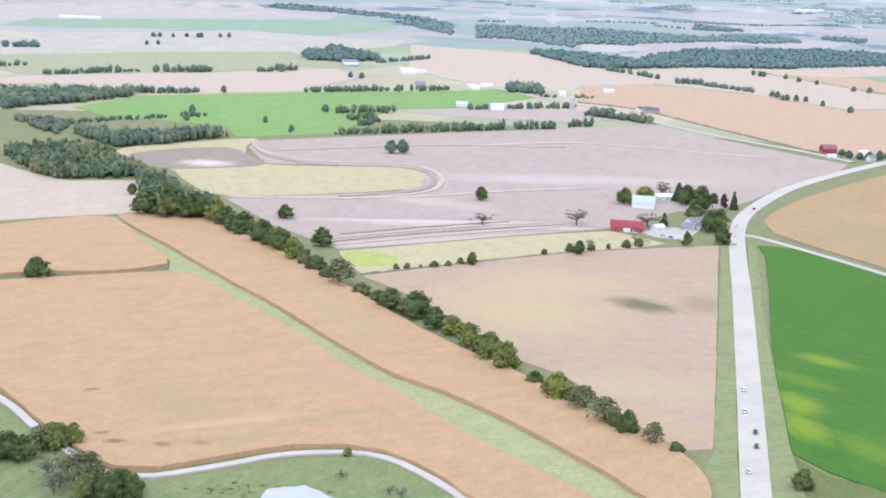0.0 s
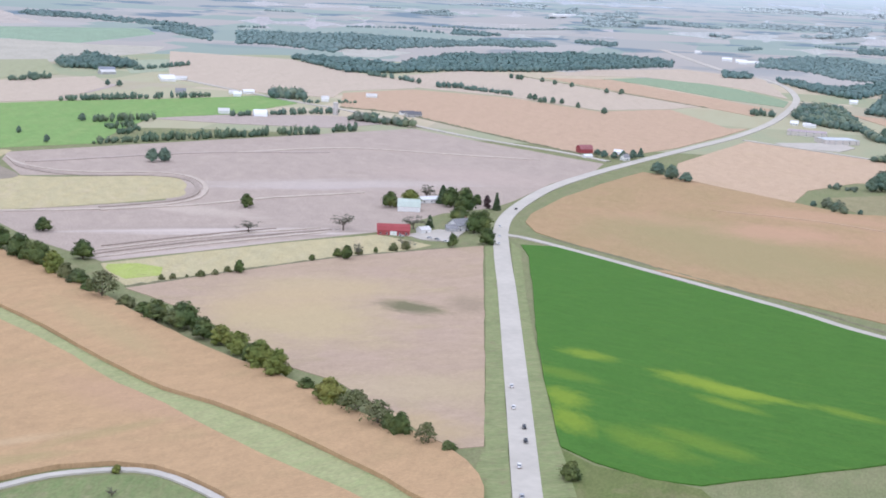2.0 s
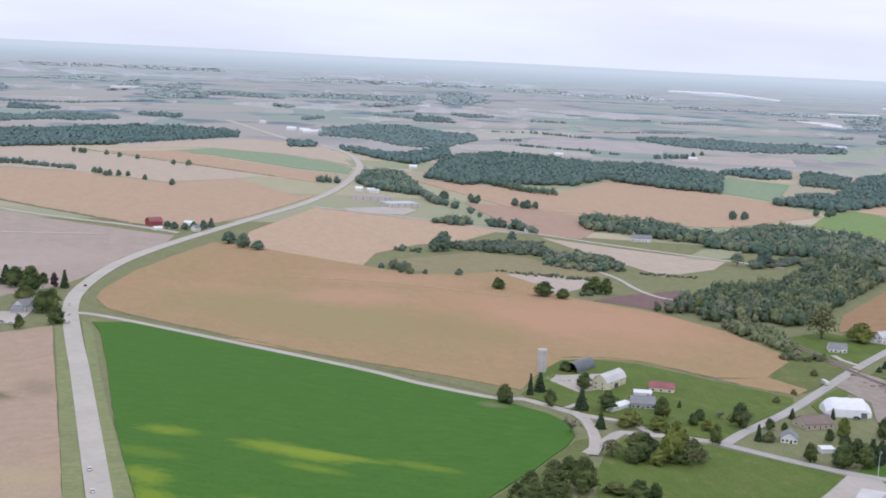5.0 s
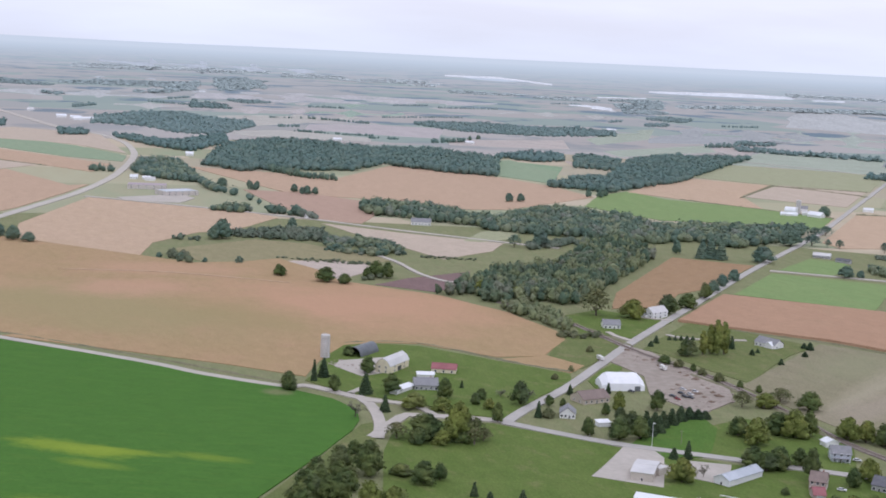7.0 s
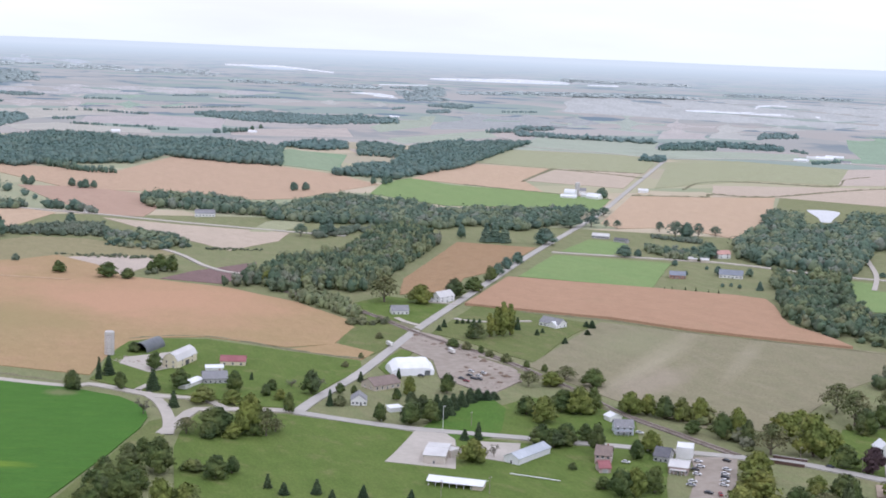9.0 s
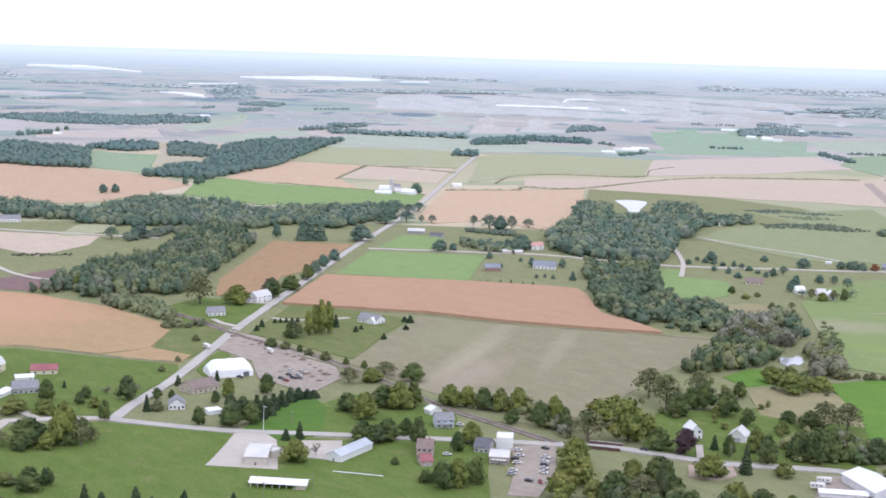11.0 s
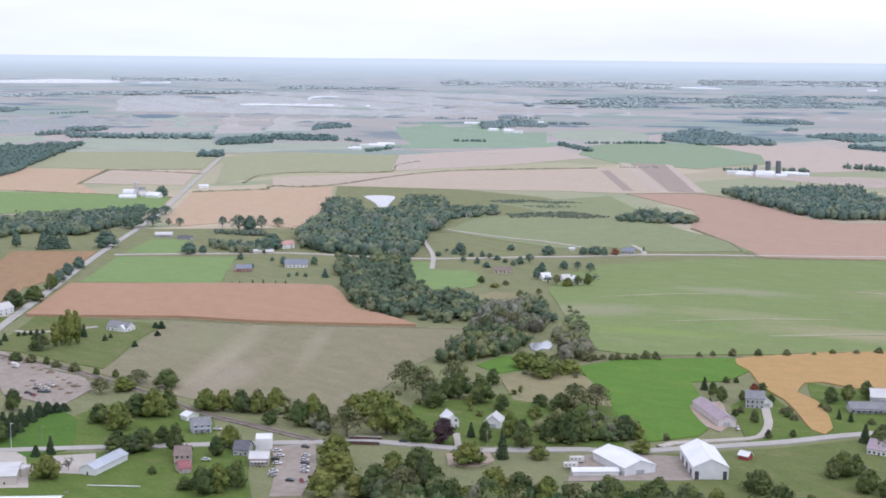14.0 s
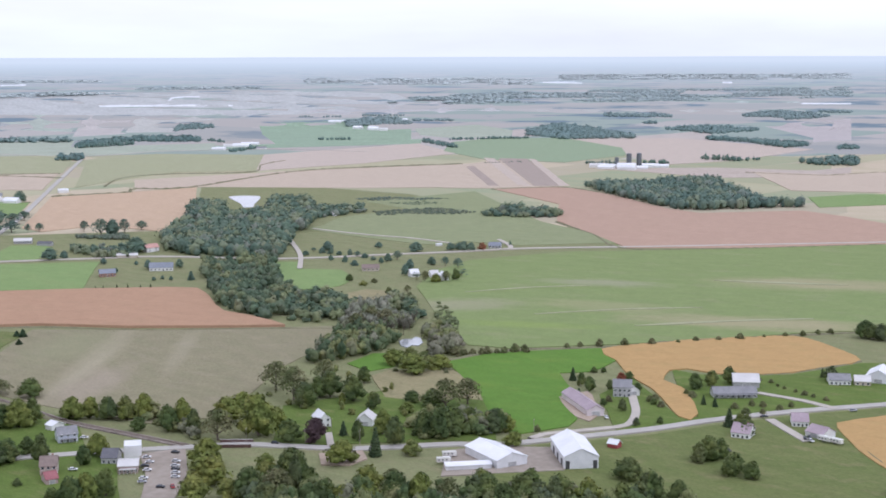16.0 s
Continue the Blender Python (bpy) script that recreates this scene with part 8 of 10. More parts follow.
grown("broad", [(302.8, 515.3, 12.6, 13.2), (323.6, 514.7, 14.2, 11.9), (369.1, 533.1, 6.6, 12.6), (370.7, 517.0, 12.7, 13.4), (381.2, 518.2, 9.9, 7.6), (522.7, 607.2, 7.4, 6.6), (529.7, 602.7, 5.8, 4.7), (575.5, 571.4, 13.3, 10.8), (538.1, 575.2, 8.6, 5.9), (500.2, 547.4, 11.6, 8.7), (526.0, 550.2, 13.8, 9.5), (509.7, 532.8, 13.7, 14.1), (520.3, 528.5, 14.4, 12.4), (660.4, 529.8, 13.0, 16.1), (576.7, 509.4, 12.3, 13.4), (599.2, 501.9, 14.1, 16.2), (612.4, 490.2, 16.3, 11.1), (536.9, 463.5, 12.3, 14.8), (548.1, 455.9, 12.6, 13.7), (516.6, 424.4, 4.5, 5.1)])
grown("broad", [(704.1, 673.6, 13.4, 16.0), (669.9, 661.8, 7.1, 10.1), (484.2, 627.4, 8.3, 7.2), (634.7, 456.9, 14.8, 12.3), (621.2, 428.1, 8.6, 10.1), (625.0, 412.0, 16.1, 12.5), (627.9, 397.4, 14.8, 9.3), (501.6, 383.2, 14.8, 13.3), (518.6, 376.4, 14.5, 11.3), (504.0, 395.0, 7.3, 8.6), (555.9, 415.8, 11.5, 8.7), (580.4, 313.6, 14.6, 16.6), (548.8, 305.2, 15.6, 13.8), (557.6, 292.1, 13.5, 13.3), (630.8, 341.2, 13.7, 15.0), (700.3, 366.4, 6.7, 7.9), (699.3, 367.7, 16.0, 15.7), (723.2, 371.0, 14.3, 13.5), (727.0, 365.4, 17.1, 16.2), (721.2, 347.7, 17.8, 15.9)])
grown("broad", [(709.9, 329.7, 11.2, 9.8), (767.4, 362.6, 11.3, 10.5), (646.0, 309.2, 13.0, 7.2), (645.2, 287.8, 17.0, 12.4), (666.1, 279.6, 16.1, 12.7), (665.8, 270.6, 19.0, 15.0), (675.4, 266.0, 16.1, 14.5), (690.1, 263.9, 13.2, 12.3), (726.9, 300.5, 11.8, 15.7), (732.4, 315.2, 8.0, 11.3), (688.1, 247.3, 14.9, 14.0), (807.1, 235.2, 9.6, 6.3), (796.4, 226.9, 10.1, 8.2), (845.1, 237.9, 4.6, 5.1), (848.8, 232.6, 3.9, 4.4), (803.7, 216.4, 7.4, 4.5), (831.8, 211.7, 6.6, 7.1), (756.9, 196.3, 8.2, 5.8), (766.4, 210.0, 4.8, 4.6), (728.0, 181.0, 5.8, 4.4)])
grown("broad", [(737.9, 170.2, 4.6, 4.4), (804.2, 199.4, 6.7, 6.2), (777.5, 183.1, 4.8, 4.6), (580.6, 245.6, 9.6, 10.6), (591.2, 219.4, 11.4, 11.7), (630.6, 160.5, 12.5, 15.3), (604.2, 199.8, 9.8, 10.7), (534.3, 310.6, 18.4, 16.2), (557.5, 297.0, 21.5, 11.7), (537.7, 273.9, 16.3, 12.8), (556.5, 248.0, 17.0, 15.5), (567.6, 208.8, 16.9, 19.0), (574.1, 192.4, 16.9, 20.5), (579.6, 178.4, 16.6, 15.9), (639.3, 161.5, 9.5, 12.8), (582.2, 150.6, 15.4, 13.3), (596.0, 141.3, 18.2, 16.1), (595.1, 128.3, 15.5, 11.9), (676.8, 130.9, 14.1, 11.6), (729.7, 122.0, 10.1, 10.5)])
grown("broad", [(528.1, 298.4, 14.2, 15.4), (563.0, 199.2, 15.4, 15.2), (663.3, 1303.7, 22.3, 25.0), (651.2, 1298.8, 15.7, 15.3), (681.4, 1037.9, 16.3, 16.2), (687.5, 1028.8, 15.8, 14.1), (603.4, 1072.0, 10.0, 14.0), (624.8, 1031.1, 14.3, 20.7), (634.5, 1014.6, 10.3, 13.7), (672.5, 1038.0, 10.2, 10.1), (810.0, 800.6, 17.3, 19.5), (845.4, 813.0, 13.9, 20.1), (893.5, 839.5, 16.0, 13.0), (928.5, 862.6, 12.9, 12.4), (960.7, 882.5, 13.2, 12.7), (997.5, 902.3, 13.0, 13.1), (1081.3, 1061.8, 16.6, 12.3), (1125.9, 980.8, 19.8, 25.5), (1271.5, 1066.6, 19.2, 29.6), (774.5, 1353.5, 13.9, 13.9)])
grown("broad", [(1576.6, 1268.9, 17.5, 21.3), (1317.0, 933.1, 20.1, 18.3), (1130.8, 876.9, 13.7, 17.4), (1143.7, 869.3, 9.2, 9.3), (1210.3, 829.6, 17.8, 23.8), (1128.3, 811.5, 6.7, 7.9), (1087.8, 768.4, 4.8, 4.3), (1115.9, 752.4, 9.8, 8.8), (1135.3, 729.8, 9.3, 8.8), (1136.0, 778.9, 4.5, 4.5), (1060.2, 708.9, 4.2, 4.2), (1069.1, 705.7, 4.2, 4.2), (1067.0, 695.1, 4.7, 4.2), (1330.1, 609.7, 7.2, 9.5), (1286.9, 647.8, 11.8, 12.9)])
grown("yellow", [(167.0, 1164.0, 13.9, 20.2), (447.0, 636.1, 10.8, 14.9), (428.5, 568.6, 24.1, 16.7), (458.8, 625.4, 8.8, 13.5), (326.3, 494.0, 15.9, 13.1), (335.2, 487.7, 13.9, 15.6), (554.3, 582.0, 12.5, 8.7), (641.3, 547.2, 9.8, 14.6), (572.0, 492.6, 16.5, 16.3), (602.6, 492.3, 17.2, 16.8), (485.2, 461.9, 13.7, 13.5), (485.4, 615.7, 7.3, 7.8), (626.9, 475.1, 14.8, 13.7), (632.3, 467.1, 13.9, 12.4), (638.0, 447.5, 14.7, 11.7), (643.5, 439.6, 16.1, 11.7), (634.4, 408.9, 18.2, 13.2), (651.8, 392.2, 16.1, 16.5), (636.0, 363.1, 24.8, 21.4), (671.2, 392.6, 14.8, 16.2)])
grown("yellow", [(653.2, 360.5, 13.2, 10.6), (576.8, 358.1, 16.2, 17.1), (552.8, 343.1, 15.8, 21.9), (527.1, 334.6, 13.9, 16.4), (535.7, 321.6, 11.2, 13.2), (509.3, 379.3, 14.9, 11.3), (571.6, 418.6, 13.5, 11.9), (575.1, 324.7, 12.1, 11.7), (605.3, 298.6, 13.5, 16.4), (712.6, 350.8, 8.3, 4.6), (632.3, 272.6, 9.0, 10.4), (661.6, 301.8, 15.3, 10.9), (691.8, 241.8, 10.0, 8.6), (667.8, 230.7, 8.2, 11.8), (709.3, 308.4, 7.5, 9.6), (802.5, 344.1, 13.8, 23.1), (819.0, 365.2, 11.9, 16.3), (820.8, 334.5, 9.9, 18.3), (569.8, 266.2, 11.5, 13.3), (555.4, 261.5, 18.4, 18.7)])
grown("yellow", [(560.6, 237.3, 16.5, 13.9), (580.5, 165.6, 16.3, 13.3), (683.8, 126.6, 9.9, 7.6), (540.9, 265.8, 12.9, 15.3), (767.3, 795.6, 17.3, 22.6), (962.6, 1148.3, 22.6, 20.7), (727.1, 939.6, 11.8, 19.4), (737.0, 905.5, 10.6, 17.2), (1319.7, 563.3, 10.6, 16.3)])
grown("bare", [(183.9, 1182.3, 17.5, 11.7), (154.4, 1050.5, 13.9, 15.7), (139.0, 980.1, 7.8, 10.6), (99.8, 1041.4, 14.7, 14.6), (28.1, 1025.7, 12.0, 11.8), (101.7, 946.9, 10.7, 7.1), (406.3, 633.5, 11.0, 7.5), (509.2, 635.4, 6.2, 5.4), (500.9, 462.7, 8.1, 4.6), (523.4, 626.3, 6.9, 5.4)])
grown("conifer", [(196.8, 1172.1, 17.8, 12.6), (238.2, 1143.6, 16.9, 7.6), (168.4, 1058.4, 11.4, 7.0), (476.9, 1513.8, 11.6, 9.0), (429.0, 716.9, 15.2, 4.5), (439.1, 722.6, 14.0, 7.7), (440.2, 676.5, 14.1, 8.7), (428.5, 637.8, 10.9, 6.4), (501.4, 664.0, 5.6, 3.1), (381.2, 491.1, 8.0, 4.5), (381.1, 479.2, 6.8, 5.7), (393.2, 470.7, 8.4, 5.7), (394.7, 461.7, 5.2, 4.1), (406.2, 453.7, 7.3, 5.2), (421.8, 438.8, 5.8, 4.1), (552.5, 622.9, 7.4, 4.5), (500.1, 589.4, 10.8, 4.5), (577.2, 615.8, 7.5, 3.8), (536.3, 540.5, 12.9, 8.2), (542.9, 540.5, 11.3, 8.3)])
grown("conifer", [(550.4, 541.4, 10.8, 8.3), (559.9, 544.1, 10.5, 8.4), (570.6, 547.8, 10.0, 8.5), (578.6, 548.8, 8.1, 8.6), (582.8, 546.0, 6.7, 8.6), (588.2, 545.7, 5.1, 8.7), (531.6, 532.1, 11.5, 8.1), (540.7, 534.7, 10.9, 8.2), (511.2, 493.5, 6.9, 5.9), (517.2, 489.5, 11.2, 5.1), (714.8, 715.8, 6.7, 5.4), (702.7, 708.8, 5.0, 5.3), (753.5, 678.5, 10.9, 5.4), (750.8, 656.7, 5.4, 4.9), (760.6, 660.1, 4.2, 4.1), (746.0, 626.0, 5.2, 5.2), (783.7, 636.9, 4.6, 5.8), (806.6, 651.6, 6.8, 6.8), (806.2, 656.7, 5.1, 6.0), (732.4, 720.0, 4.3, 4.2)])
grown("conifer", [(736.1, 717.8, 4.3, 4.2), (739.9, 715.6, 4.7, 4.2), (745.2, 714.9, 4.3, 4.2), (749.0, 712.7, 3.9, 4.2), (651.7, 320.3, 9.2, 4.9), (623.7, 288.8, 16.6, 6.9), (819.6, 244.2, 9.4, 4.9), (780.8, 228.9, 6.3, 3.4), (744.7, 133.8, 11.6, 6.3), (1083.5, 1026.1, 22.9, 15.8), (1092.8, 1022.7, 27.2, 15.8), (1097.5, 1012.4, 24.1, 14.6), (753.8, 682.8, 11.2, 5.8), (1074.9, 679.1, 9.3, 7.3)])
grown("purple", [(230.4, 1146.7, 14.2, 7.6), (633.5, 327.6, 16.0, 13.7)])
grown("tall", [(454.9, 670.4, 13.5, 14.1), (529.6, 544.9, 12.9, 9.5), (561.0, 453.4, 11.2, 9.6), (547.2, 434.5, 18.5, 9.9)])
grown("willow", [(433.2, 560.2, 16.2, 12.4), (629.3, 554.9, 10.5, 12.5), (660.3, 552.3, 9.7, 14.9), (620.2, 378.2, 18.1, 18.8), (545.9, 312.5, 11.6, 11.7), (711.0, 381.4, 22.0, 19.4), (730.0, 403.5, 19.2, 20.0), (760.1, 386.2, 15.3, 15.5), (725.5, 291.4, 18.6, 19.5), (738.8, 283.1, 17.1, 16.4), (575.7, 257.5, 11.5, 12.3), (539.0, 298.7, 17.6, 15.6), (558.0, 222.6, 16.3, 11.7), (745.9, 815.5, 24.1, 24.9), (1368.0, 1113.0, 14.0, 24.3), (1403.0, 1124.0, 12.8, 17.5), (935.1, 1157.8, 14.6, 15.7), (1300.4, 1060.1, 14.6, 20.4), (1308.6, 1043.8, 10.6, 8.1), (1314.5, 1032.1, 11.3, 10.8)])
grown("willow", [(1337.3, 987.1, 13.3, 12.1), (1311.2, 944.5, 20.7, 21.0), (1340.1, 933.7, 17.7, 13.2), (1371.5, 931.6, 12.0, 14.8), (931.9, 433.8, 17.1, 16.9), (932.5, 422.6, 15.7, 15.1), (907.8, 434.0, 15.9, 16.5)])
grown("shrub", [(505.7, 587.2, 5.9, 9.0), (671.8, 650.1, 6.6, 8.5), (647.5, 712.1, 5.2, 6.3), (570.3, 658.0, 4.4, 5.8), (595.1, 671.2, 4.5, 4.4), (697.6, 227.5, 4.6, 3.7), (774.5, 209.1, 4.9, 4.7)])
grown("poplar", [(724.8, 672.4, 22.1, 8.1), (727.6, 668.4, 25.8, 8.1), (733.4, 667.2, 23.8, 8.1), (717.6, 672.2, 17.9, 6.5)])
grown("red", [(823.2, 214.4, 7.9, 7.0)])

# the creek valley, stand by stand
wood("woodland", WOOD_MID, 9.0, 14, [(1624, 1021), (1635, 979), (1518, 905), (1542, 864), (1686, 939), (1738, 901), (1539, 794), (1450, 755), (1401, 751), (1309, 706), (1236, 673), (1221, 687), (1205, 744), (1229, 811), (1350, 885), (1487, 938)], "mixed woodland round the pale pond")
wood("woodland", WOOD_MID, 9.0, 9, [(1662, 858), (1681, 800), (1636, 764), (1577, 780), (1543, 797)], "mixed trees along the rough pasture")
wood("woodland", WOOD_MID, 9.0, 13, [(1148, 712), (1209, 667), (1142, 628), (1080, 597), (1047, 561), (963, 516), (931, 524), (944, 552), (982, 597), (1041, 641)], "mixed woodland behind the corn")
wood("woodland", WOOD_MID, 9.0, 9, [(1038, 556), (1038, 538), (1026, 492), (975, 472), (949, 467), (930, 486), (929, 504), (963, 516)], "low mixed trees behind the corn")
wood("woodland", WOOD_GREY, 8.0, 13, [(960, 470), (994, 460), (1021, 454), (975, 419), (946, 403), (922, 409), (909, 409), (894, 425), (912, 449)], "half-bare grey willow wood by the creek")
wood("woodland", WOOD_MID, 8.0, 12, [(903, 446), (909, 409), (895, 398), (869, 391), (842, 395), (805, 403), (805, 424), (829, 426)], "mixed trees by the creek bend")
wood("woodland", WOOD_GREY, 8.0, 10, [(941, 394), (930, 377), (916, 358), (866, 340), (848, 347), (861, 361), (909, 379)], "half-bare trees by the creek")
wood("woodland", WOOD_MID, 8.0, 9, [(1061, 475), (1043, 450), (989, 417), (948, 400), (974, 420), (1003, 443)], "dark trees at the creek")
wood("scrub", SCRUB_YELLOW, 7, 4, [(1054, 579), (1057, 552), (1058, 521), (1028, 506), (1034, 536), (1037, 560)], "olive scrub along the creek wood")
wood("scrub", SCRUB_YELLOW, 7, 3.5, [(1058, 433), (990, 390), (945, 368), (936, 373), (980, 401)], "olive scrub beside the green field")
wood("scrub", SCRUB, 7, 3, [(1639, 760), (1687, 720), (1716, 705), (1681, 631), (1645, 650), (1630, 709), (1602, 736)], "low brush on the rough pasture")
wood("scrub", SCRUB, 7, 2.6, [(1780, 855), (1822, 822), (1833, 725), (1788, 763), (1764, 818)], "low brush on the rough pasture")
wood("scrub", SCRUB_YELLOW, 7, 2.2, [(1745, 787), (1783, 747), (1767, 712), (1731, 739)], "low olive brush on the rough pasture")
wood("woodland", WOOD_MID, 8.0, 8, [(1645, 618), (1691, 603), (1720, 585), (1701, 530), (1664, 523), (1643, 561)], "dark trees at the field corner")
wood("scrub", SCRUB_YELLOW, 7, 5, [(846, 379), (861, 366), (853, 349), (826, 338), (820, 355)], "olive bushes by the creek bend")
grown("yellow", [(1243, 560, 9.0, 8.0), (1141, 468, 9.0, 10.25), (1237, 511, 9.0, 9.5), (1272, 637, 5.785714285714286, 7.5), (1247, 578, 4.5, 6.75), (1230, 616, 6.214285714285714, 6.0), (1103, 521, 4.928571428571429, 8.25)])
grown("willow", [(1256, 556, 10.2, 10.25), (1141, 478, 10.8, 8.0), (1151, 462, 10.2, 9.5), (1227, 480, 10.8, 10.25), (1235, 496, 10.2, 8.75), (1283, 662, 4.5, 6.0), (1264, 603, 6.214285714285714, 8.25), (1191, 557, 4.928571428571429, 7.5), (1085, 471, 6.642857142857142, 6.75)])
grown("broad", [(1202, 519, 11.4, 9.5), (1160, 456, 11.4, 8.75), (1170, 510, 11.4, 8.0), (1267, 625, 4.928571428571429, 6.75), (1231, 562, 6.642857142857142, 6.0), (1254, 656, 5.357142857142857, 8.25), (1121, 543, 7.071428571428571, 7.5), (1339, 532, 9, 11), (1342, 519, 11, 12), (1343, 511, 10, 10), (1350, 527, 8, 9)])
grown("bare", [(1150, 490, 9.6, 8.75), (1180, 458, 9.6, 8.0), (931, 452, 13, 5.5), (911, 438, 14, 5.5), (931, 444, 15, 5.5), (911, 430, 16, 5.5), (931, 436, 13, 5.5), (911, 422, 14, 5.5), (931, 427, 15, 5.5), (912, 414, 16, 5.5), (931, 419, 13, 5.5), (912, 407, 14, 5.5), (931, 411, 15, 5.5), (912, 399, 16, 5.5), (932, 403, 13, 5.5), (952, 408, 14, 5.5)])
grown("shrub", [(1274, 648, 6.642857142857142, 8.25), (1269, 614, 7.071428571428571, 6.0), (1258, 592, 5.357142857142857, 7.5), (1207, 579, 5.785714285714286, 8.25), (1225, 598, 7.071428571428571, 6.75), (1122, 519, 4.5, 7.5), (1058, 457, 5.785714285714286, 6.0), (1073, 483, 6.214285714285714, 6.75)])
grown("red", [(1351, 502, 9.5, 10)])
grown("conifer", [(1397, 487, 6, 4)])

grown("broad", [(537, 463, 10, 11), (538, 455, 11.5, 12), (546, 453, 10.5, 11)])
grown("broad", [(319, 537, 11, 12), (321, 521, 12, 13), (335, 525, 11, 11), (334, 553, 10, 10), (340, 543, 10, 11), (408, 574, 10, 12), (429, 565, 9, 11)])
grown("willow", [(403, 588, 10, 12), (442, 564, 8, 10)])
grown("yellow", [(418, 568, 9, 11)])
# hedgerows and tree rows
# the hedgerow beside the corn strip
grown("broad", [(-216.2, 1001.2, 21.7, 25.2), (-198.5, 994.7, 25.7, 25.8), (-179.8, 993.0, 22.7, 24.8), (-154.3, 974.1, 15.5, 20.3), (-138.3, 947.8, 17.9, 22.1), (-121.3, 923.3, 18.2, 19.9), (-107.0, 899.6, 17.8, 18.7), (-77.8, 848.1, 11.5, 14.8), (-36.1, 780.7, 7.7, 11.0), (-28.3, 766.6, 12.8, 18.5), (-13.4, 749.6, 16.4, 20.6), (-2.2, 728.1, 13.4, 14.0), (46.1, 636.8, 7.5, 10.2), (82.4, 570.3, 12.8, 10.8), (61.5, 611.3, 6.7, 10.4), (78.4, 577.6, 9.4, 8.4), (-19.0, 755.9, 9.4, 12.6), (21.4, 683.8, 11.2, 11.5), (-145.4, 955.9, 12.8, 15.9), (-113.9, 910.4, 15.3, 15.1)], "trees of the hedgerow")
grown("broad", [(-69.1, 830.1, 8.8, 12.4)], "trees of the hedgerow")
grown("yellow", [(-162.8, 984.5, 19.7, 18.0), (-95.1, 876.6, 16.3, 16.7), (7.0, 717.3, 11.7, 13.8), (15.8, 698.3, 13.6, 15.2), (25.5, 674.5, 15.5, 16.4), (33.4, 657.5, 16.3, 13.8), (55.4, 616.9, 13.7, 15.7)], "trees of the hedgerow")
grown("willow", [(-60.9, 814.2, 18.0, 20.3), (65.8, 601.5, 12.7, 15.4), (74.1, 583.6, 13.6, 15.0), (91.7, 558.4, 11.8, 10.1)], "trees of the hedgerow")
grown("shrub", [(-46.2, 796.2, 7.5, 13.2), (-86.3, 862.1, 11.7, 12.2)], "trees of the hedgerow")
tree_row("shrub", 8.0, (2.7, 5.3), [(-29.3, 864.8), (2.7, 881.4), (17.4, 894.6)], "bushes along the hay strip")
tree_row("shrub broad", 12.0, (4.0, 8.0), [(68, 930), (88, 942), (104, 953), (138, 972)], "bushes along the hay strip")
tree_row("shrub", 16.0, (2.0, 4.0), [(867, 335), (888, 298)], "hedge along the field")
tree_row("shrub", 14.6, (2.7, 5.3), [(912, 277), (957, 209), (1028, 113)], "bushes along the fence")
tree_row("shrub", 6.7, (2.0, 3.3), [(865.1, 138.7), (844.2, 118.3), (828.8, 99.7), (824.2, 92.7)], "bushes along the drive")
tree_row("shrub broad", 14.6, (4.0, 6.7), [(671, 638), (666, 608), (666.2, 575.3)], "bushes along the railway")

# single trees
trees("broad", 8.0, [(145.0, 519.2)])
trees("broad", 10.6, [(607.0, 1082.0), (407.0, 709.4)])
trees("broad", 10.6, [(404.0, 701.4)])
trees("conifer", 6.7, [(746.8, 134.8), (752.9, 135.3), (787.8, 156.4), (784.9, 149.3), (882.9, 101.5)])
trees("broad", 10.6, [(676.3, 129.4), (672.3, 134.2), (683.8, 126.6), (738.7, 123.6), (741.1, 127), (824.4, 169), (835.4, 161), (846.6, 152.8), (877, 95.7)])
trees("broad", 12.0, [(1020, 91), (1018, 83), (1016, 77), (1019, 70), (1025, 88)])
trees("shrub", 4.0, [(784.4, 187.1), (788.2, 184.7), (773.7, 177.9), (802.8, 166.2), (808.4, 170.7), (795.2, 130.2), (794.9, 123.8), (790.6, 113.6), (785.1, 138.1), (774.7, 129.9), (778.2, 121.1), (800.8, 108.8)])
trees("broad", 10.6, [(651.8, 39.3), (659.5, 115.2), (653.9, 116.8), (653.3, 106.0)])
trees("broad", 12.0, [(-162.9, 508.8), (-157.1, 507.8), (-112.5, 479.3), (-107.7, 476.1), (-115.2, 473.6), (-169.1, 508)])
trees("yellow", 10.6, [(-149.5, 523.1), (-146.8, 525.4), (-124.5, 474), (-142.8, 527.3)])
trees("bare", 12.0, [(-142.6, 490.9), (-135.8, 481.7), (-135.5, 491.8), (-136, 475.2), (-128.8, 482.6)])
trees("willow", 10.6, [(-128, 495.7), (-131.4, 492.4), (-121.5, 482.5), (-152.9, 519.5)])
trees("yellow", 4.0, [(-34.1, 530.6)])
trees("bare", 5.3, [(-15.3, 490.4), (-11.0, 488.2), (-34.3, 504.9)])
wood("reeds", SCRUB_YELLOW, 11.0, 1.5, [(-96, 484), (-73, 497), (-53, 508), (-32, 514), (-14, 510), (-1, 495), (8, 479), (-29, 475), (-34, 487), (-47, 495), (-63, 488), (-70, 478)], "tufts of yellow-green marsh weeds")
wood("reeds", SCRUB, 12.2, 1.3, [(-175, 473), (-147, 488), (-119, 475), (-103, 477), (-93, 467), (-157, 424)], "tufts of olive marsh weeds")
tree_row("conifer", 8.0, (2.7, 4.7), [(1004, 732), (1017, 707), (1024, 688)], "small spruces along the garden")
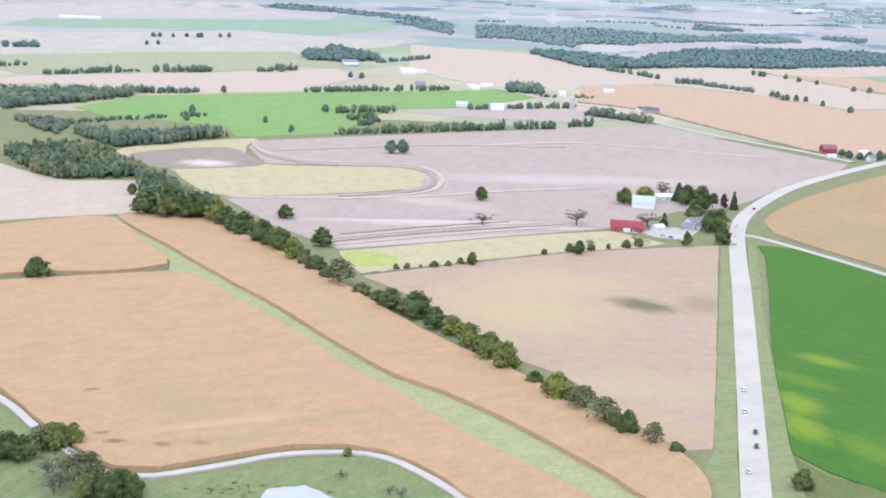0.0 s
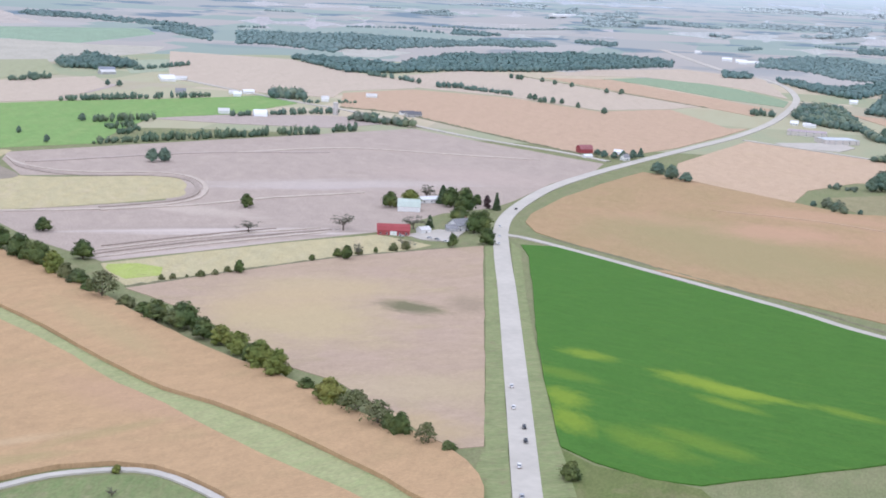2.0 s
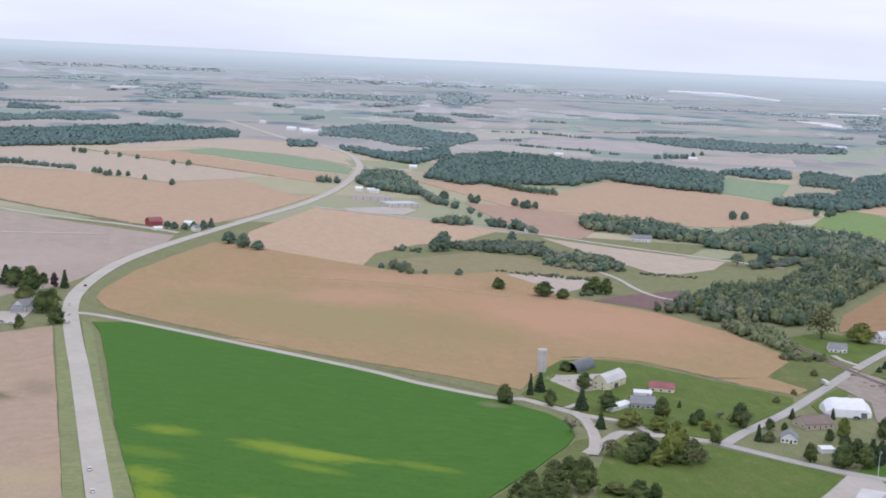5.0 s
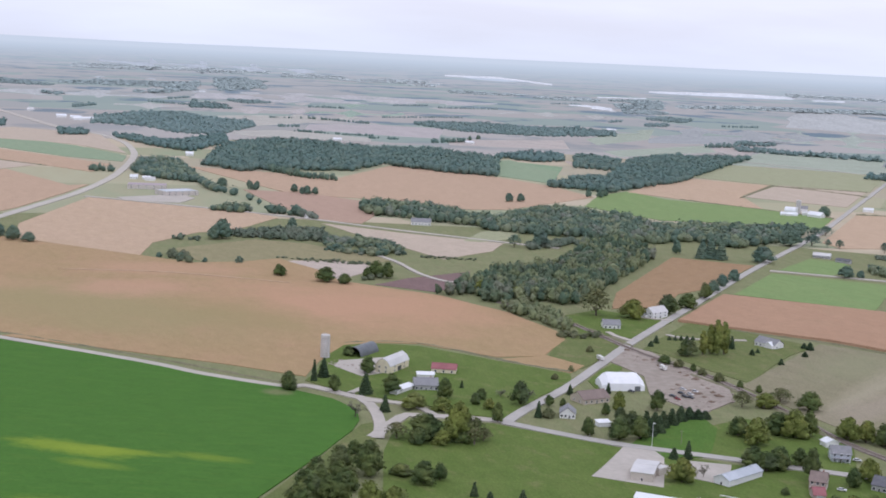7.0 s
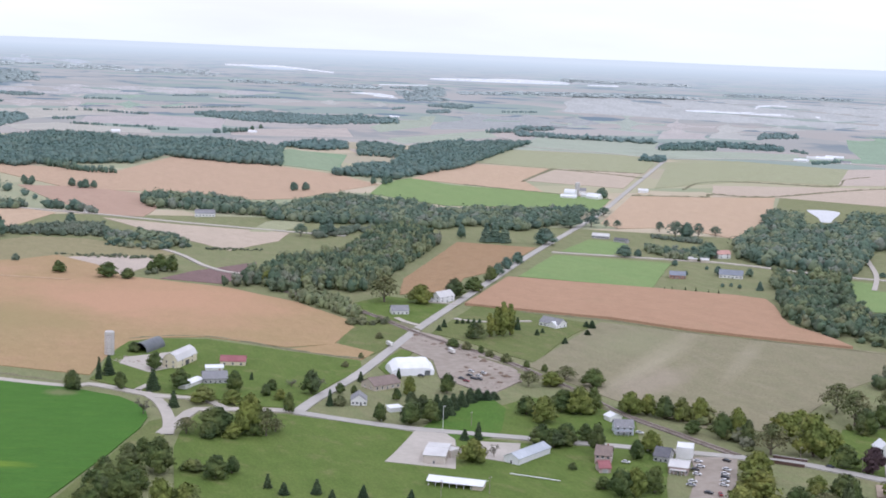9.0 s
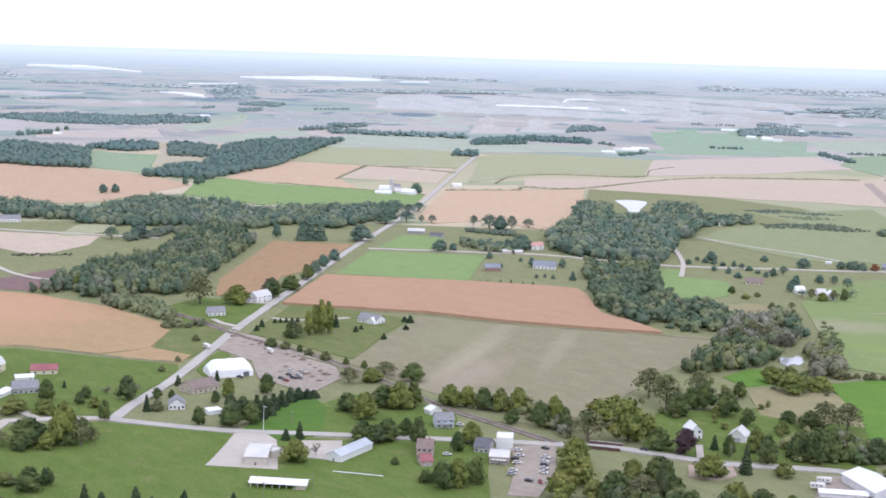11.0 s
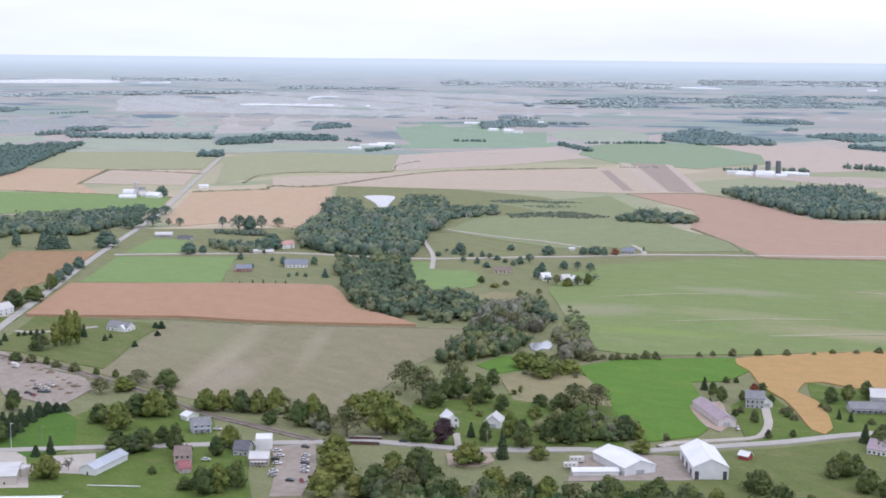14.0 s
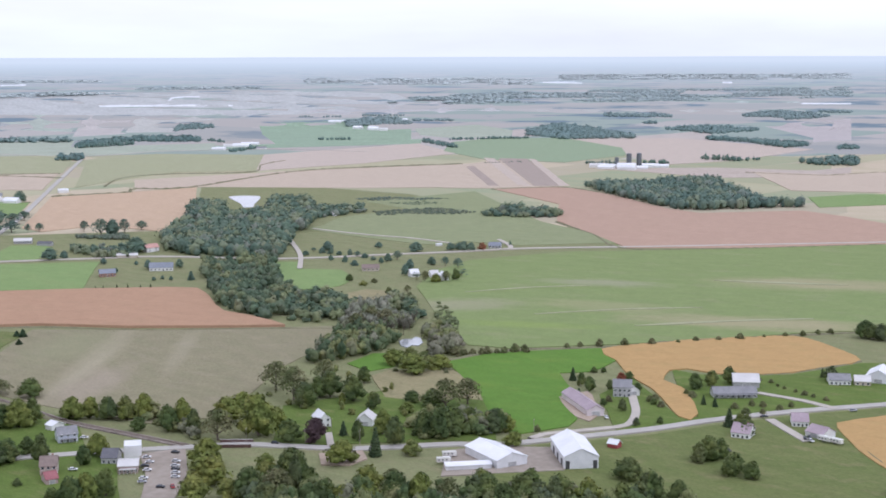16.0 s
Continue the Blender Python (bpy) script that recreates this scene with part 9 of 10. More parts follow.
trees("broad", 9.3, [(-245.0, 1082.0), (-298.0, 1622.0), (-290.0, 1544.0), (-205.0, 1562.0), (-168.0, 1492.0)])
tree_row("shrub", 18.6, (4.0, 6.7), [(547, 1205), (563, 1188), (574, 1163), (603, 1150)], "bushes of the wet meadow")

# farmstead with the silo
silo(469, 771, 3.1, 15.3, CONCRETE, "tall pale concrete stave silo with hoops")
building("quonset_hut", (498.0, 770.3), 28, 24.4, 10.4, 0.4, 6.7, STEEL_DARK, STEEL_DARK, "dark grey arched steel hut with an open end", style='arch', open_end=True)
building("barn", (490.5, 723.9), 30, 27.2, 10.4, 5.2, 9.8, CREAM, ROOF_PALE, "cream barn with a pale gambrel roof", style='gambrel', windows=3, door='barn')
building("bungalow", (517.3, 704.3), -41, 15.5, 9.8, 3.2, 5.8, CREAM, ROOF_MAROON, "long cream outbuilding with a maroon metal roof", windows=3)
building("house", (481.5, 674.1), -30, 14.3, 13.4, 3.4, 6.5, SIDING_GREY, ROOF_GREY, "grey farmhouse with a grey shingle roof", windows=4, door='house', chimney=True)
building("shed", (496.6, 695.7), -32, 10.5, 7.3, 3.1, 4.2, SIDING_WHITE, ROOF_WHITE, "small shed with a white roof")
building("shed", (464.1, 672.7), 25, 21.8, 4.9, 2.6, 3.2, SIDING_WHITE, ROOF_WHITE, "low white lean-to shed", style='shed')

# contractor yard and houses
fabric_hall(594.7, 624.5, -28, 27.2, 20, 10.2)
building("house", (553.6, 605.9), -5, 19.2, 13.4, 3.1, 6.8, SIDING_TAN, ROOF_BROWN, "low house with a brown shingle roof", windows=4, door='house')
building("house", (517.5, 584.4), -41, 8.9, 11.0, 3.1, 6.3, SIDING_WHITE, ROOF_GREY, "small grey-roofed house behind bushes", windows=3, door='house', ridge_dir='y')
building("canopy", (522.3, 559.7), -16, 7.3, 4.9, 2.5, 3.0, FABRIC, FABRIC, "low white tent canopy in a garden", style='shed')

# park buildings
building("park_shed", (477.0, 479.0), -52, 10.7, 22.7, 4.7, 5.7, BLOCK_TAN, ROOF_PALE, "tan block hall with a pale low roof", door='house', ridge_dir='x')
building("annex", (485.3, 477.8), 6, 8.6, 7.3, 3.4, 3.8, BLOCK_TAN, ROOF_PALE, "tan flat-roofed annex in the open country", style='flat')
building("steel_shed", (513.8, 451.8), -81, 8.8, 29.1, 3.6, 5.7, STEEL_WHITE, ROOF_STEEL, "white steel shed with a blue-grey metal roof", ridge_dir='y', door='house')
pavilion(441.7, 449.2, -58, 26.1)
rail_fence((485.9, 437.5), (496.3, 415.1))

# houses and shop along the street
building("house", (539.1, 423.3), -58, 7.9, 9.8, 5.2, 8.8, SIDING_ROSE, ROOF_BROWN, "two-storey rose house with a brown roof", windows=3, door='house', chimney=True)
building("house_wing", (527.1, 413.9), -37, 5.6, 8.5, 3.0, 5.5, SIDING_ROSE, ROOF_MAROON, "low rose wing with a maroon roof", door='garage')
building("house", (590.6, 451.9), -43, 10.1, 9.8, 4.7, 7.8, SIDING_BLUE, ROOF_GREY, "pale blue-grey house with a porch and grey roof", windows=4, door='house', porch=True)
building("shed", (607.3, 472.1), -18, 7.8, 6.1, 3.1, 4.7, SIDING_WHITE, ROOF_WHITE, "white garden shed by the railway", ridge_dir='y')
building("house", (567.5, 407.6), -68, 7.6, 11.0, 3.4, 6.7, SIDING_GREY, ROOF_DARK, "house with a dark shingle roof", windows=2, door='house')
building("tavern", (558.7, 391.2), -60, 9.3, 13.4, 3.8, 5.4, SIDING_ROSE, ROOF_PALE, "pale roadside tavern with a dark porch", windows=4, door='house', porch=True)
building("store", (581.4, 404.4), -57, 8.5, 11.0, 5.2, 5.7, SIDING_WHITE, ROOF_WHITE, "white flat-roofed block behind the tavern", style='flat')
building("house", (667.7, 341.4), -44, 7.1, 11.0, 4.5, 7.9, SIDING_WHITE, ROOF_WHITE, "white house with a pale metal roof", windows=2, ridge_dir='y', door='house')
building("house", (678.2, 319.3), -76, 9.0, 11.0, 4.0, 7.4, SIDING_WHITE, ROOF_PALE, "white garage house with a dark opening", windows=1, ridge_dir='y', door='garage')
building("house", (686.4, 256.3), -64, 13.9, 9.8, 3.1, 5.2, SIDING_BLUE, ROOF_SLATE, "long pale house with a slate-blue roof", windows=6, door='house')

# steel sheds
building("steel_shed", (640.2, 230.3), -39, 17.3, 30.9, 4.7, 7.6, STEEL_WHITE, ROOF_WHITE, "white steel shed with a bright roof", ridge_dir='y', door='garage')
building("steel_shed", (655.5, 194.3), -62, 17.0, 35.9, 6.7, 10.6, STEEL_WHITE, ROOF_WHITE, "tall white steel shed with dark bay doors", ridge_dir='y', door='bays')
building("low_shed", (620.0, 237.4), -59, 22.3, 4.9, 2.7, 3.2, STEEL_WHITE, ROOF_WHITE, "low white shed roof behind treetops", style='shed')
building("shed", (682.7, 180.9), -103, 5.5, 4.9, 2.8, 4.5, BARN_RED, ROOF_WHITE, "small red shed with a white roof")

# houses past the sheds
building("pole_barn", (758.3, 220.1), -54, 10.0, 44.1, 4.0, 6.6, SIDING_PINK, ROOF_MAUVE, "long pole barn with a mauve metal roof", ridge_dir='y', door='garage')
building("house", (793.8, 206.0), -76, 10.6, 11.0, 6.3, 9.7, SIDING_GREY, ROOF_GREY, "tall grey two-storey house", windows=6, door='house')
building("garage", (797.3, 201.2), -57, 7.0, 8.5, 3.4, 6.0, SIDING_WHITE, ROOF_PALE, "white garage beside the tall house", ridge_dir='y', door='garage')
building("house", (815.0, 144.2), -66, 25.5, 11.0, 3.2, 6.0, SIDING_GREY, ROOF_GREY, "long grey ranch house with white trim", windows=7, door='house', porch=True)
building("barn", (844.9, 142.6), -74, 15.5, 14.6, 4.0, 7.7, SIDING_GREY, ROOF_PALE, "grey pole barn with a pale roof", door='garage')
building("house", (728.5, 123.3), -96, 9.7, 11.0, 3.4, 7.3, SIDING_WHITE, ROOF_MAUVE, "white cottage with a mauve-grey roof", windows=3, door='house', chimney=True)
building("house", (763.5, 99.0), -76, 8.6, 11.0, 3.4, 6.7, SIDING_WHITE, ROOF_MAUVE, "white house with a mauve roof", windows=3, door='house')
building("garage", (742.9, 85.3), -121, 11.0, 11.0, 3.1, 6.0, SIDING_WHITE, ROOF_MAUVE, "white garage with a mauve roof", door='garage')
building("house", (871.9, 90.3), -75, 12.7, 12.2, 3.4, 6.2, SIDING_WHITE, ROOF_GREY, "white ranch house with a grey roof", windows=4, door='house')
building("house", (874.3, 76.8), -78, 9.3, 9.8, 3.1, 5.7, SIDING_TAN, ROOF_PALE, "small pale house in the open country", windows=2, door='house')
building("barn", (888.0, 67.2), -93, 14.7, 19.5, 4.9, 8.8, STEEL_WHITE, ROOF_WHITE, "big white metal barn", ridge_dir='y', door='garage')

# houses by the railway crossing
building("house", (723.8, 774.2), -32, 13.0, 11.0, 3.4, 6.5, SIDING_WHITE, ROOF_GREY, "white house with a grey roof", windows=3, door='house')
building("house", (789.7, 793.8), 8, 19.0, 9.8, 4.9, 8.8, SIDING_WHITE, ROOF_PALE, "white two-storey farmhouse in the open country", windows=4, door='house', chimney=True)
building("garage", (778.2, 797.7), -21, 7.7, 7.3, 3.1, 5.2, SIDING_WHITE, ROOF_GREY, "small white garage in the open country", door='garage')
building("house", (787.2, 673.2), -85, 17.5, 11.0, 3.4, 6.7, SIDING_WHITE, ROOF_GREY, "white house with a steep grey roof", windows=4, door='house')
building("garage", (785.1, 668.5), 2, 9.0, 7.3, 2.9, 5.0, SIDING_WHITE, ROOF_WHITE, "white garage in the open country", door='garage')

# red barn farm
building("barn", (136.4, 1030.3), -6, 24.2, 12.2, 4.0, 7.7, BARN_RED, BARN_RED, "long red barn with a red metal roof", style='gambrel', door='barn', windows=5)
building("barn", (162.3, 1133.8), -9, 18.3, 13.4, 4.5, 9.7, SIDING_WHITE, ROOF_GREEN, "white barn with a pale green roof", style='gambrel')
building("shed", (186.0, 1177.0), 15, 20.7, 9.8, 3.4, 5.2, SIDING_WHITE, ROOF_WHITE, "low white shed under trees", windows=3)
building("house", (192.6, 1052.8), 28, 17.6, 12.2, 4.7, 8.9, SIDING_WHITE, ROOF_GREY, "white farmhouse with grey roofs", windows=4, door='house', chimney=True)
building("garage", (183.5, 1046.0), -1, 8.5, 9.8, 3.1, 5.2, SIDING_GREY, ROOF_GREY, "grey garage beside the farmhouse", door='garage')
building("shed", (160.5, 1037.1), 27, 8.8, 7.3, 3.1, 5.0, SIDING_WHITE, ROOF_PALE, "small white shed in the open country", door='house')

# far farms and houses
building("barn", (417.9, 1536.8), 14, 15.9, 10.9, 4.8, 8.9, BARN_RED, ROOF_MAROON, "dark red barn with a maroon roof", style='gambrel')
building("shed", (410.3, 1494.7), 20, 10.3, 5.5, 2.6, 3.9, SIDING_WHITE, ROOF_WHITE, "white machine shed in the open country")
building("shed", (455.4, 1527.3), -21, 10.1, 10.9, 3.8, 5.8, SIDING_WHITE, ROOF_WHITE, "white shed among trees")
building("house", (449.5, 1481.8), 27, 7.7, 7.4, 3.8, 6.9, SIDING_WHITE, ROOF_GREY, "white farmhouse among trees", windows=3)
building("school", (799.1, 1705.2), 3, 47.7, 31.7, 4.7, 5.5, BRICK_PALE, ROOF_STEEL, "low school with a grey flat roof", style='flat', windows=9)
building("school_wing", (792.8, 1785.1), -28, 51.1, 26.8, 4.7, 5.5, BRICK_PALE, ROOF_MAUVE, "low brick school wing with a mauve-brown roof", style='flat', windows=9)
building("house", (829.9, 1915.8), -27, 10.7, 9.1, 2.9, 6.0, SIDING_WHITE, ROOF_WHITE, "white house by the highway", windows=3)
building("shed", (843.3, 1901.8), -25, 11.3, 9.1, 2.9, 4.9, SIDING_WHITE, ROOF_WHITE, "white shed by the highway")
building("barn", (1278.5, 3403.5), -14, 24.2, 13.7, 4.8, 8.9, SIDING_WHITE, ROOF_WHITE, "white barn far off")
building("barn", (1283.0, 3304.0), -18, 21.3, 13.7, 4.8, 8.9, SIDING_WHITE, ROOF_WHITE, "white barn far off")
building("shed", (1326.5, 3331.7), 22, 16.3, 10.9, 3.8, 6.9, SIDING_WHITE, ROOF_WHITE, "white shed far off")
building("house", (1306.1, 3701.3), -41, 17.8, 10.9, 3.8, 8.0, SIDING_WHITE, ROOF_PALE, "white house far off")
building("shed", (1100.6, 2299.0), -22, 13.6, 10.9, 3.8, 6.9, SIDING_WHITE, ROOF_WHITE, "white shed among trees")
building("house", (843.0, 1432.9), 2, 8.6, 8.2, 3.8, 6.9, SIDING_WHITE, ROOF_GREY, "white house beside the lane", windows=3)
building("house", (943.6, 1345.2), -34, 22.9, 10.9, 4.2, 7.9, SIDING_WHITE, ROOF_GREY, "large white house in a clearing", windows=6)
building("house", (1078.4, 1137.2), -41, 7.9, 9.1, 4.2, 7.3, SIDING_WHITE, ROOF_PALE, "pale house among trees", windows=2)
building("mill", (1633.5, 6434.8), 34, 256.4, 27.0, 8.6, 11.5, SIDING_WHITE, ROOF_WHITE, "long white works far off")
building("greenhouse_range", (4072.9, 4543.5), -104, 328.5, 27.0, 3.8, 6.9, SIDING_WHITE, ROOF_WHITE, "long white sheds far off")
building("barn", (1556.6, 1310.7), -67, 16.4, 12.8, 4.8, 10.5, SIDING_WHITE, ROOF_WHITE, "white barn by the county road", style='arch')
silo(1567, 1307, 3.4, 20, CONCRETE, "tall white silo by a farm")
building("barn", (1564.4, 1272.3), -82, 20.4, 12.8, 3.8, 8.0, SIDING_WHITE, ROOF_WHITE, "white barn with a broad roof")
building("barn", (1717.0, 1302.1), -45, 14.4, 9.1, 3.8, 5.8, SIDING_WHITE, ROOF_WHITE, "white shed beside the road")
building("barn", (1226.5, 985.0), -60, 18.6, 9.1, 3.3, 5.7, SIDING_GREY, ROOF_PALE, "long grey livestock barn", windows=8)
building("barn", (1219.2, 950.2), -76, 15.3, 7.4, 2.9, 4.7, SIDING_GREY, ROOF_DARK, "low dark barn in the open country")
building("house", (1067.0, 763.7), -50, 14.4, 11.0, 3.4, 6.5, BRICK_RED, ROOF_SLATE, "brick house with a slate roof", windows=4, door='house')
building("house", (1115.9, 737.3), -59, 21.7, 12.2, 3.4, 7.3, SIDING_WHITE, ROOF_SLATE, "white house with a slate roof", windows=5, door='house')
building("house", (1220.2, 818.5), -23, 14.9, 8.2, 4.8, 8.2, SIDING_WHITE, ROOF_ROSE, "white house with a rose-red roof", windows=4)
building("shed", (1172.1, 821.7), -49, 8.7, 7.4, 2.9, 4.4, SIDING_TAN, ROOF_PALE, "tan shed by the lane")
building("shed", (1176.7, 810.1), -49, 7.9, 7.4, 2.9, 4.4, SIDING_TAN, ROOF_PALE, "tan shed by the lane")
building("house", (1374.4, 495.9), -77, 12.8, 9.1, 2.9, 6.0, SIDING_GREY, ROOF_SLATE, "grey farmhouse beside a red tree", windows=4)
building("trailer_shed", (1366.5, 556.4), -49, 6.0, 3.7, 2.3, 2.9, SIDING_WHITE, ROOF_WHITE, "white shelter in a paddock")
building("house", (1167.1, 500.2), -50, 7.9, 9.8, 3.4, 6.7, SIDING_WHITE, ROOF_WHITE, "white house under trees", windows=2)
building("house", (1167.4, 480.5), -50, 7.3, 9.8, 3.4, 6.7, SIDING_WHITE, ROOF_PALE, "white house under trees", windows=2)
building("house", (1155.6, 466.2), -50, 6.7, 9.8, 4.5, 7.9, SIDING_WHITE, ROOF_WHITE, "white gabled house under trees", windows=2, ridge_dir='y')
building("house", (1185.3, 552.1), -62, 15.7, 11.0, 3.1, 5.7, SIDING_TAN, ROOF_BROWN, "low tan house in the open country", windows=4)
building("house", (1581.0, 786.5), -47, 5.5, 8.2, 3.8, 6.5, SIDING_WHITE, ROOF_PALE, "white house by the paddock", windows=2)
building("barn", (2627.3, 1576.0), -82, 20.0, 12.8, 3.8, 6.9, SIDING_WHITE, ROOF_WHITE, "white barn far off")
building("barn", (2732.8, 1586.8), -61, 38.0, 14.6, 3.8, 8.0, SIDING_WHITE, ROOF_WHITE, "long white barn far off")
building("barn", (3524.8, 1675.5), -89, 25.3, 18.3, 4.8, 8.9, SIDING_WHITE, ROOF_WHITE, "white barn far off")
building("barn", (3499.6, 1622.8), -112, 20.2, 16.5, 4.8, 12.1, SIDING_WHITE, ROOF_PALE, "pale barn far off")
building("barn", (2450.6, 669.7), -114, 41.2, 14.6, 3.8, 6.9, SIDING_WHITE, ROOF_WHITE, "white dairy barn in the open country")
building("barn", (2416.9, 625.4), -87, 31.7, 16.5, 4.8, 11.0, SIDING_WHITE, ROOF_WHITE, "white dairy barn with a steep roof", style='gambrel')
building("barn", (2484.7, 599.3), -70, 30.4, 12.8, 3.8, 6.9, SIDING_WHITE, ROOF_WHITE, "long white dairy barn")
silo(2476, 637, 4.4, 24, STEEL_DARK, "dark blue steel silo by the dairy")
silo(2490, 622, 4.4, 24, STEEL_DARK, "dark blue steel silo by the dairy")
silo(2458, 655, 3.2, 18, STEEL_DARK, "dark steel silo by the dairy")
building("hoop_barn", (60.8, 1804.1), 8, 17.1, 12.8, 0.5, 8.4, FABRIC, FABRIC, "white fabric hoop barn", style='arch')
building("barn", (15.2, 1822.2), 4, 13.8, 10.9, 3.8, 6.9, SIDING_WHITE, ROOF_PALE, "white barn by the lane")
building("house", (36.2, 2053.3), -4, 11.2, 9.1, 3.8, 6.9, SIDING_WHITE, ROOF_WHITE, "white house by the lane")
building("house", (160.7, 2023.2), -6, 10.4, 9.1, 3.8, 8.0, SIDING_WHITE, ROOF_PALE, "white house with trees")
building("barn", (-69.3, 2263.4), 11, 22.0, 14.6, 3.8, 6.9, SIDING_WHITE, ROOF_WHITE, "white barn far off")
building("barn", (-45.1, 2074.4), 4, 15.0, 10.9, 3.8, 6.9, SIDING_GREY, ROOF_GREY, "grey barn far off")
building("barn", (-169.6, 2354.0), 30, 25.0, 14.6, 3.8, 6.9, SIDING_GREY, ROOF_PALE, "pale barn far off")
building("shed", (-873.7, 3315.7), 16, 91.9, 18.3, 3.8, 5.8, SIDING_WHITE, ROOF_WHITE, "long white sheds far off")
building("house", (266.4, 1857.3), 10, 19.7, 10.9, 3.8, 6.9, SIDING_GREY, ROOF_DARK, "grey house by the county lane", windows=3)
building("house", (198.6, 1791.1), 4, 13.6, 10.9, 3.8, 6.9, SIDING_BLUE, ROOF_SLATE, "blue-grey house among trees", windows=3)
silo(161, 1848, 3.4, 16.0, CONCRETE, "small pale silo among trees")

building("barn", (2627, 1581), -70, 30, 12, 3.3, 6, SIDING_WHITE, ROOF_WHITE, "white farm building in a far yard")
building("barn", (2718, 1611), -60, 22, 11, 3.9, 7, SIDING_WHITE, ROOF_PALE, "white farm building in a far yard")
building("barn", (2808, 1607), -75, 40, 12, 3.3, 6, SIDING_WHITE, ROOF_WHITE, "white farm building in a far yard")
building("barn", (2679, 1506), -70, 20, 10, 3.3, 6, SIDING_WHITE, ROOF_GREY, "white farm building in a far yard")
building("barn", (2453, 694), -80, 18, 12, 3.9, 7, SIDING_WHITE, ROOF_PALE, "white farm building in a far yard")
building("barn", (2424, 666), -80, 26, 11, 3.3, 6, SIDING_WHITE, ROOF_WHITE, "white farm building in a far yard")
building("barn", (2451, 636), -70, 30, 16, 5.0, 9, SIDING_WHITE, ROOF_WHITE, "white farm building in a far yard")
building("barn", (2436, 606), -75, 26, 12, 3.3, 6, SIDING_WHITE, ROOF_WHITE, "white farm building in a far yard")
building("barn", (2487, 584), -85, 34, 12, 3.3, 6, SIDING_WHITE, ROOF_WHITE, "white farm building in a far yard")
building("barn", (3886, 1925), -75, 40, 14, 4.4, 8, SIDING_WHITE, ROOF_WHITE, "white farm building in a far yard")
building("barn", (3481, 1608), -75, 26, 16, 5.5, 10, SIDING_WHITE, ROOF_WHITE, "white farm building in a far yard")
building("barn", (3464, 1572), -60, 24, 12, 4.4, 8, SIDING_WHITE, ROOF_PALE, "white farm building in a far yard")
building("barn", (4075, 1780), -80, 30, 14, 4.4, 8, SIDING_WHITE, ROOF_WHITE, "white farm building in a far yard")
building("barn", (1534, 1303), -60, 10, 9, 2.8, 5, SIDING_WHITE, ROOF_WHITE, "white farm building in a far yard")
building("barn", (1539, 1295), -40, 16, 9, 2.8, 5, SIDING_WHITE, ROOF_WHITE, "white farm building in a far yard")
building("barn", (1573, 1293), -50, 18, 10, 3.3, 6, SIDING_WHITE, ROOF_PALE, "white farm building in a far yard")
building("barn", (1583, 1283), -40, 14, 9, 2.8, 5, SIDING_WHITE, ROOF_WHITE, "white farm building in a far yard")
building("barn", (1609, 1333), -50, 12, 10, 4.4, 8, SIDING_WHITE, ROOF_GREY, "white farm building in a far yard")
building("barn", (1299, 3360), -20, 26, 14, 4.4, 8, SIDING_WHITE, ROOF_WHITE, "white farm building in a far yard")
building("barn", (1309, 3318), -10, 22, 12, 3.9, 7, SIDING_WHITE, ROOF_WHITE, "white farm building in a far yard")
building("barn", (1316, 3276), -30, 16, 10, 3.9, 7, SIDING_WHITE, ROOF_PALE, "white farm building in a far yard")
building("barn", (1403, 3331), -20, 14, 10, 3.9, 7, SIDING_WHITE, ROOF_WHITE, "white farm building in a far yard")
building("barn", (902, 1875), -20, 18, 10, 3.3, 6, SIDING_WHITE, ROOF_WHITE, "white farm building in a far yard")
building("barn", (842, 1886), -20, 14, 9, 2.8, 5, SIDING_WHITE, ROOF_PALE, "white farm building in a far yard")
building("barn", (1823, 1824), -30, 12, 10, 3.3, 6, SIDING_WHITE, ROOF_PALE, "white farm building in a far yard")
building("barn", (2885, 3138), -60, 30, 12, 3.9, 7, SIDING_WHITE, ROOF_WHITE, "white farm building in a far yard")
building("barn", (1631, 2661), -40, 18, 11, 3.9, 7, SIDING_WHITE, ROOF_WHITE, "white farm building in a far yard")
building("barn", (1945, 2592), -50, 20, 11, 3.3, 6, SIDING_WHITE, ROOF_WHITE, "white farm building in a far yard")
building("barn", (237, 2106), -10, 16, 10, 3.3, 6, SIDING_WHITE, ROOF_PALE, "white farm building in a far yard")
building("barn", (53, 2102), 10, 16, 10, 3.3, 6, SIDING_WHITE, ROOF_WHITE, "white farm building in a far yard")
building("barn", (31, 2092), -10, 12, 9, 2.8, 5, SIDING_WHITE, ROOF_PALE, "white farm building in a far yard")
building("barn", (261, 1883), 15, 20, 10, 2.8, 5, SIDING_WHITE, ROOF_DARK, "white farm building in a far yard")
building("barn", (-173, 2399), 10, 26, 14, 4.4, 8, SIDING_WHITE, ROOF_SLATE, "white farm building in a far yard")
building("barn", (-73, 2309), 15, 24, 12, 3.3, 6, SIDING_WHITE, ROOF_WHITE, "white farm building in a far yard")
building("barn", (-49, 2290), -5, 18, 10, 3.3, 6, SIDING_WHITE, ROOF_PALE, "white farm building in a far yard")

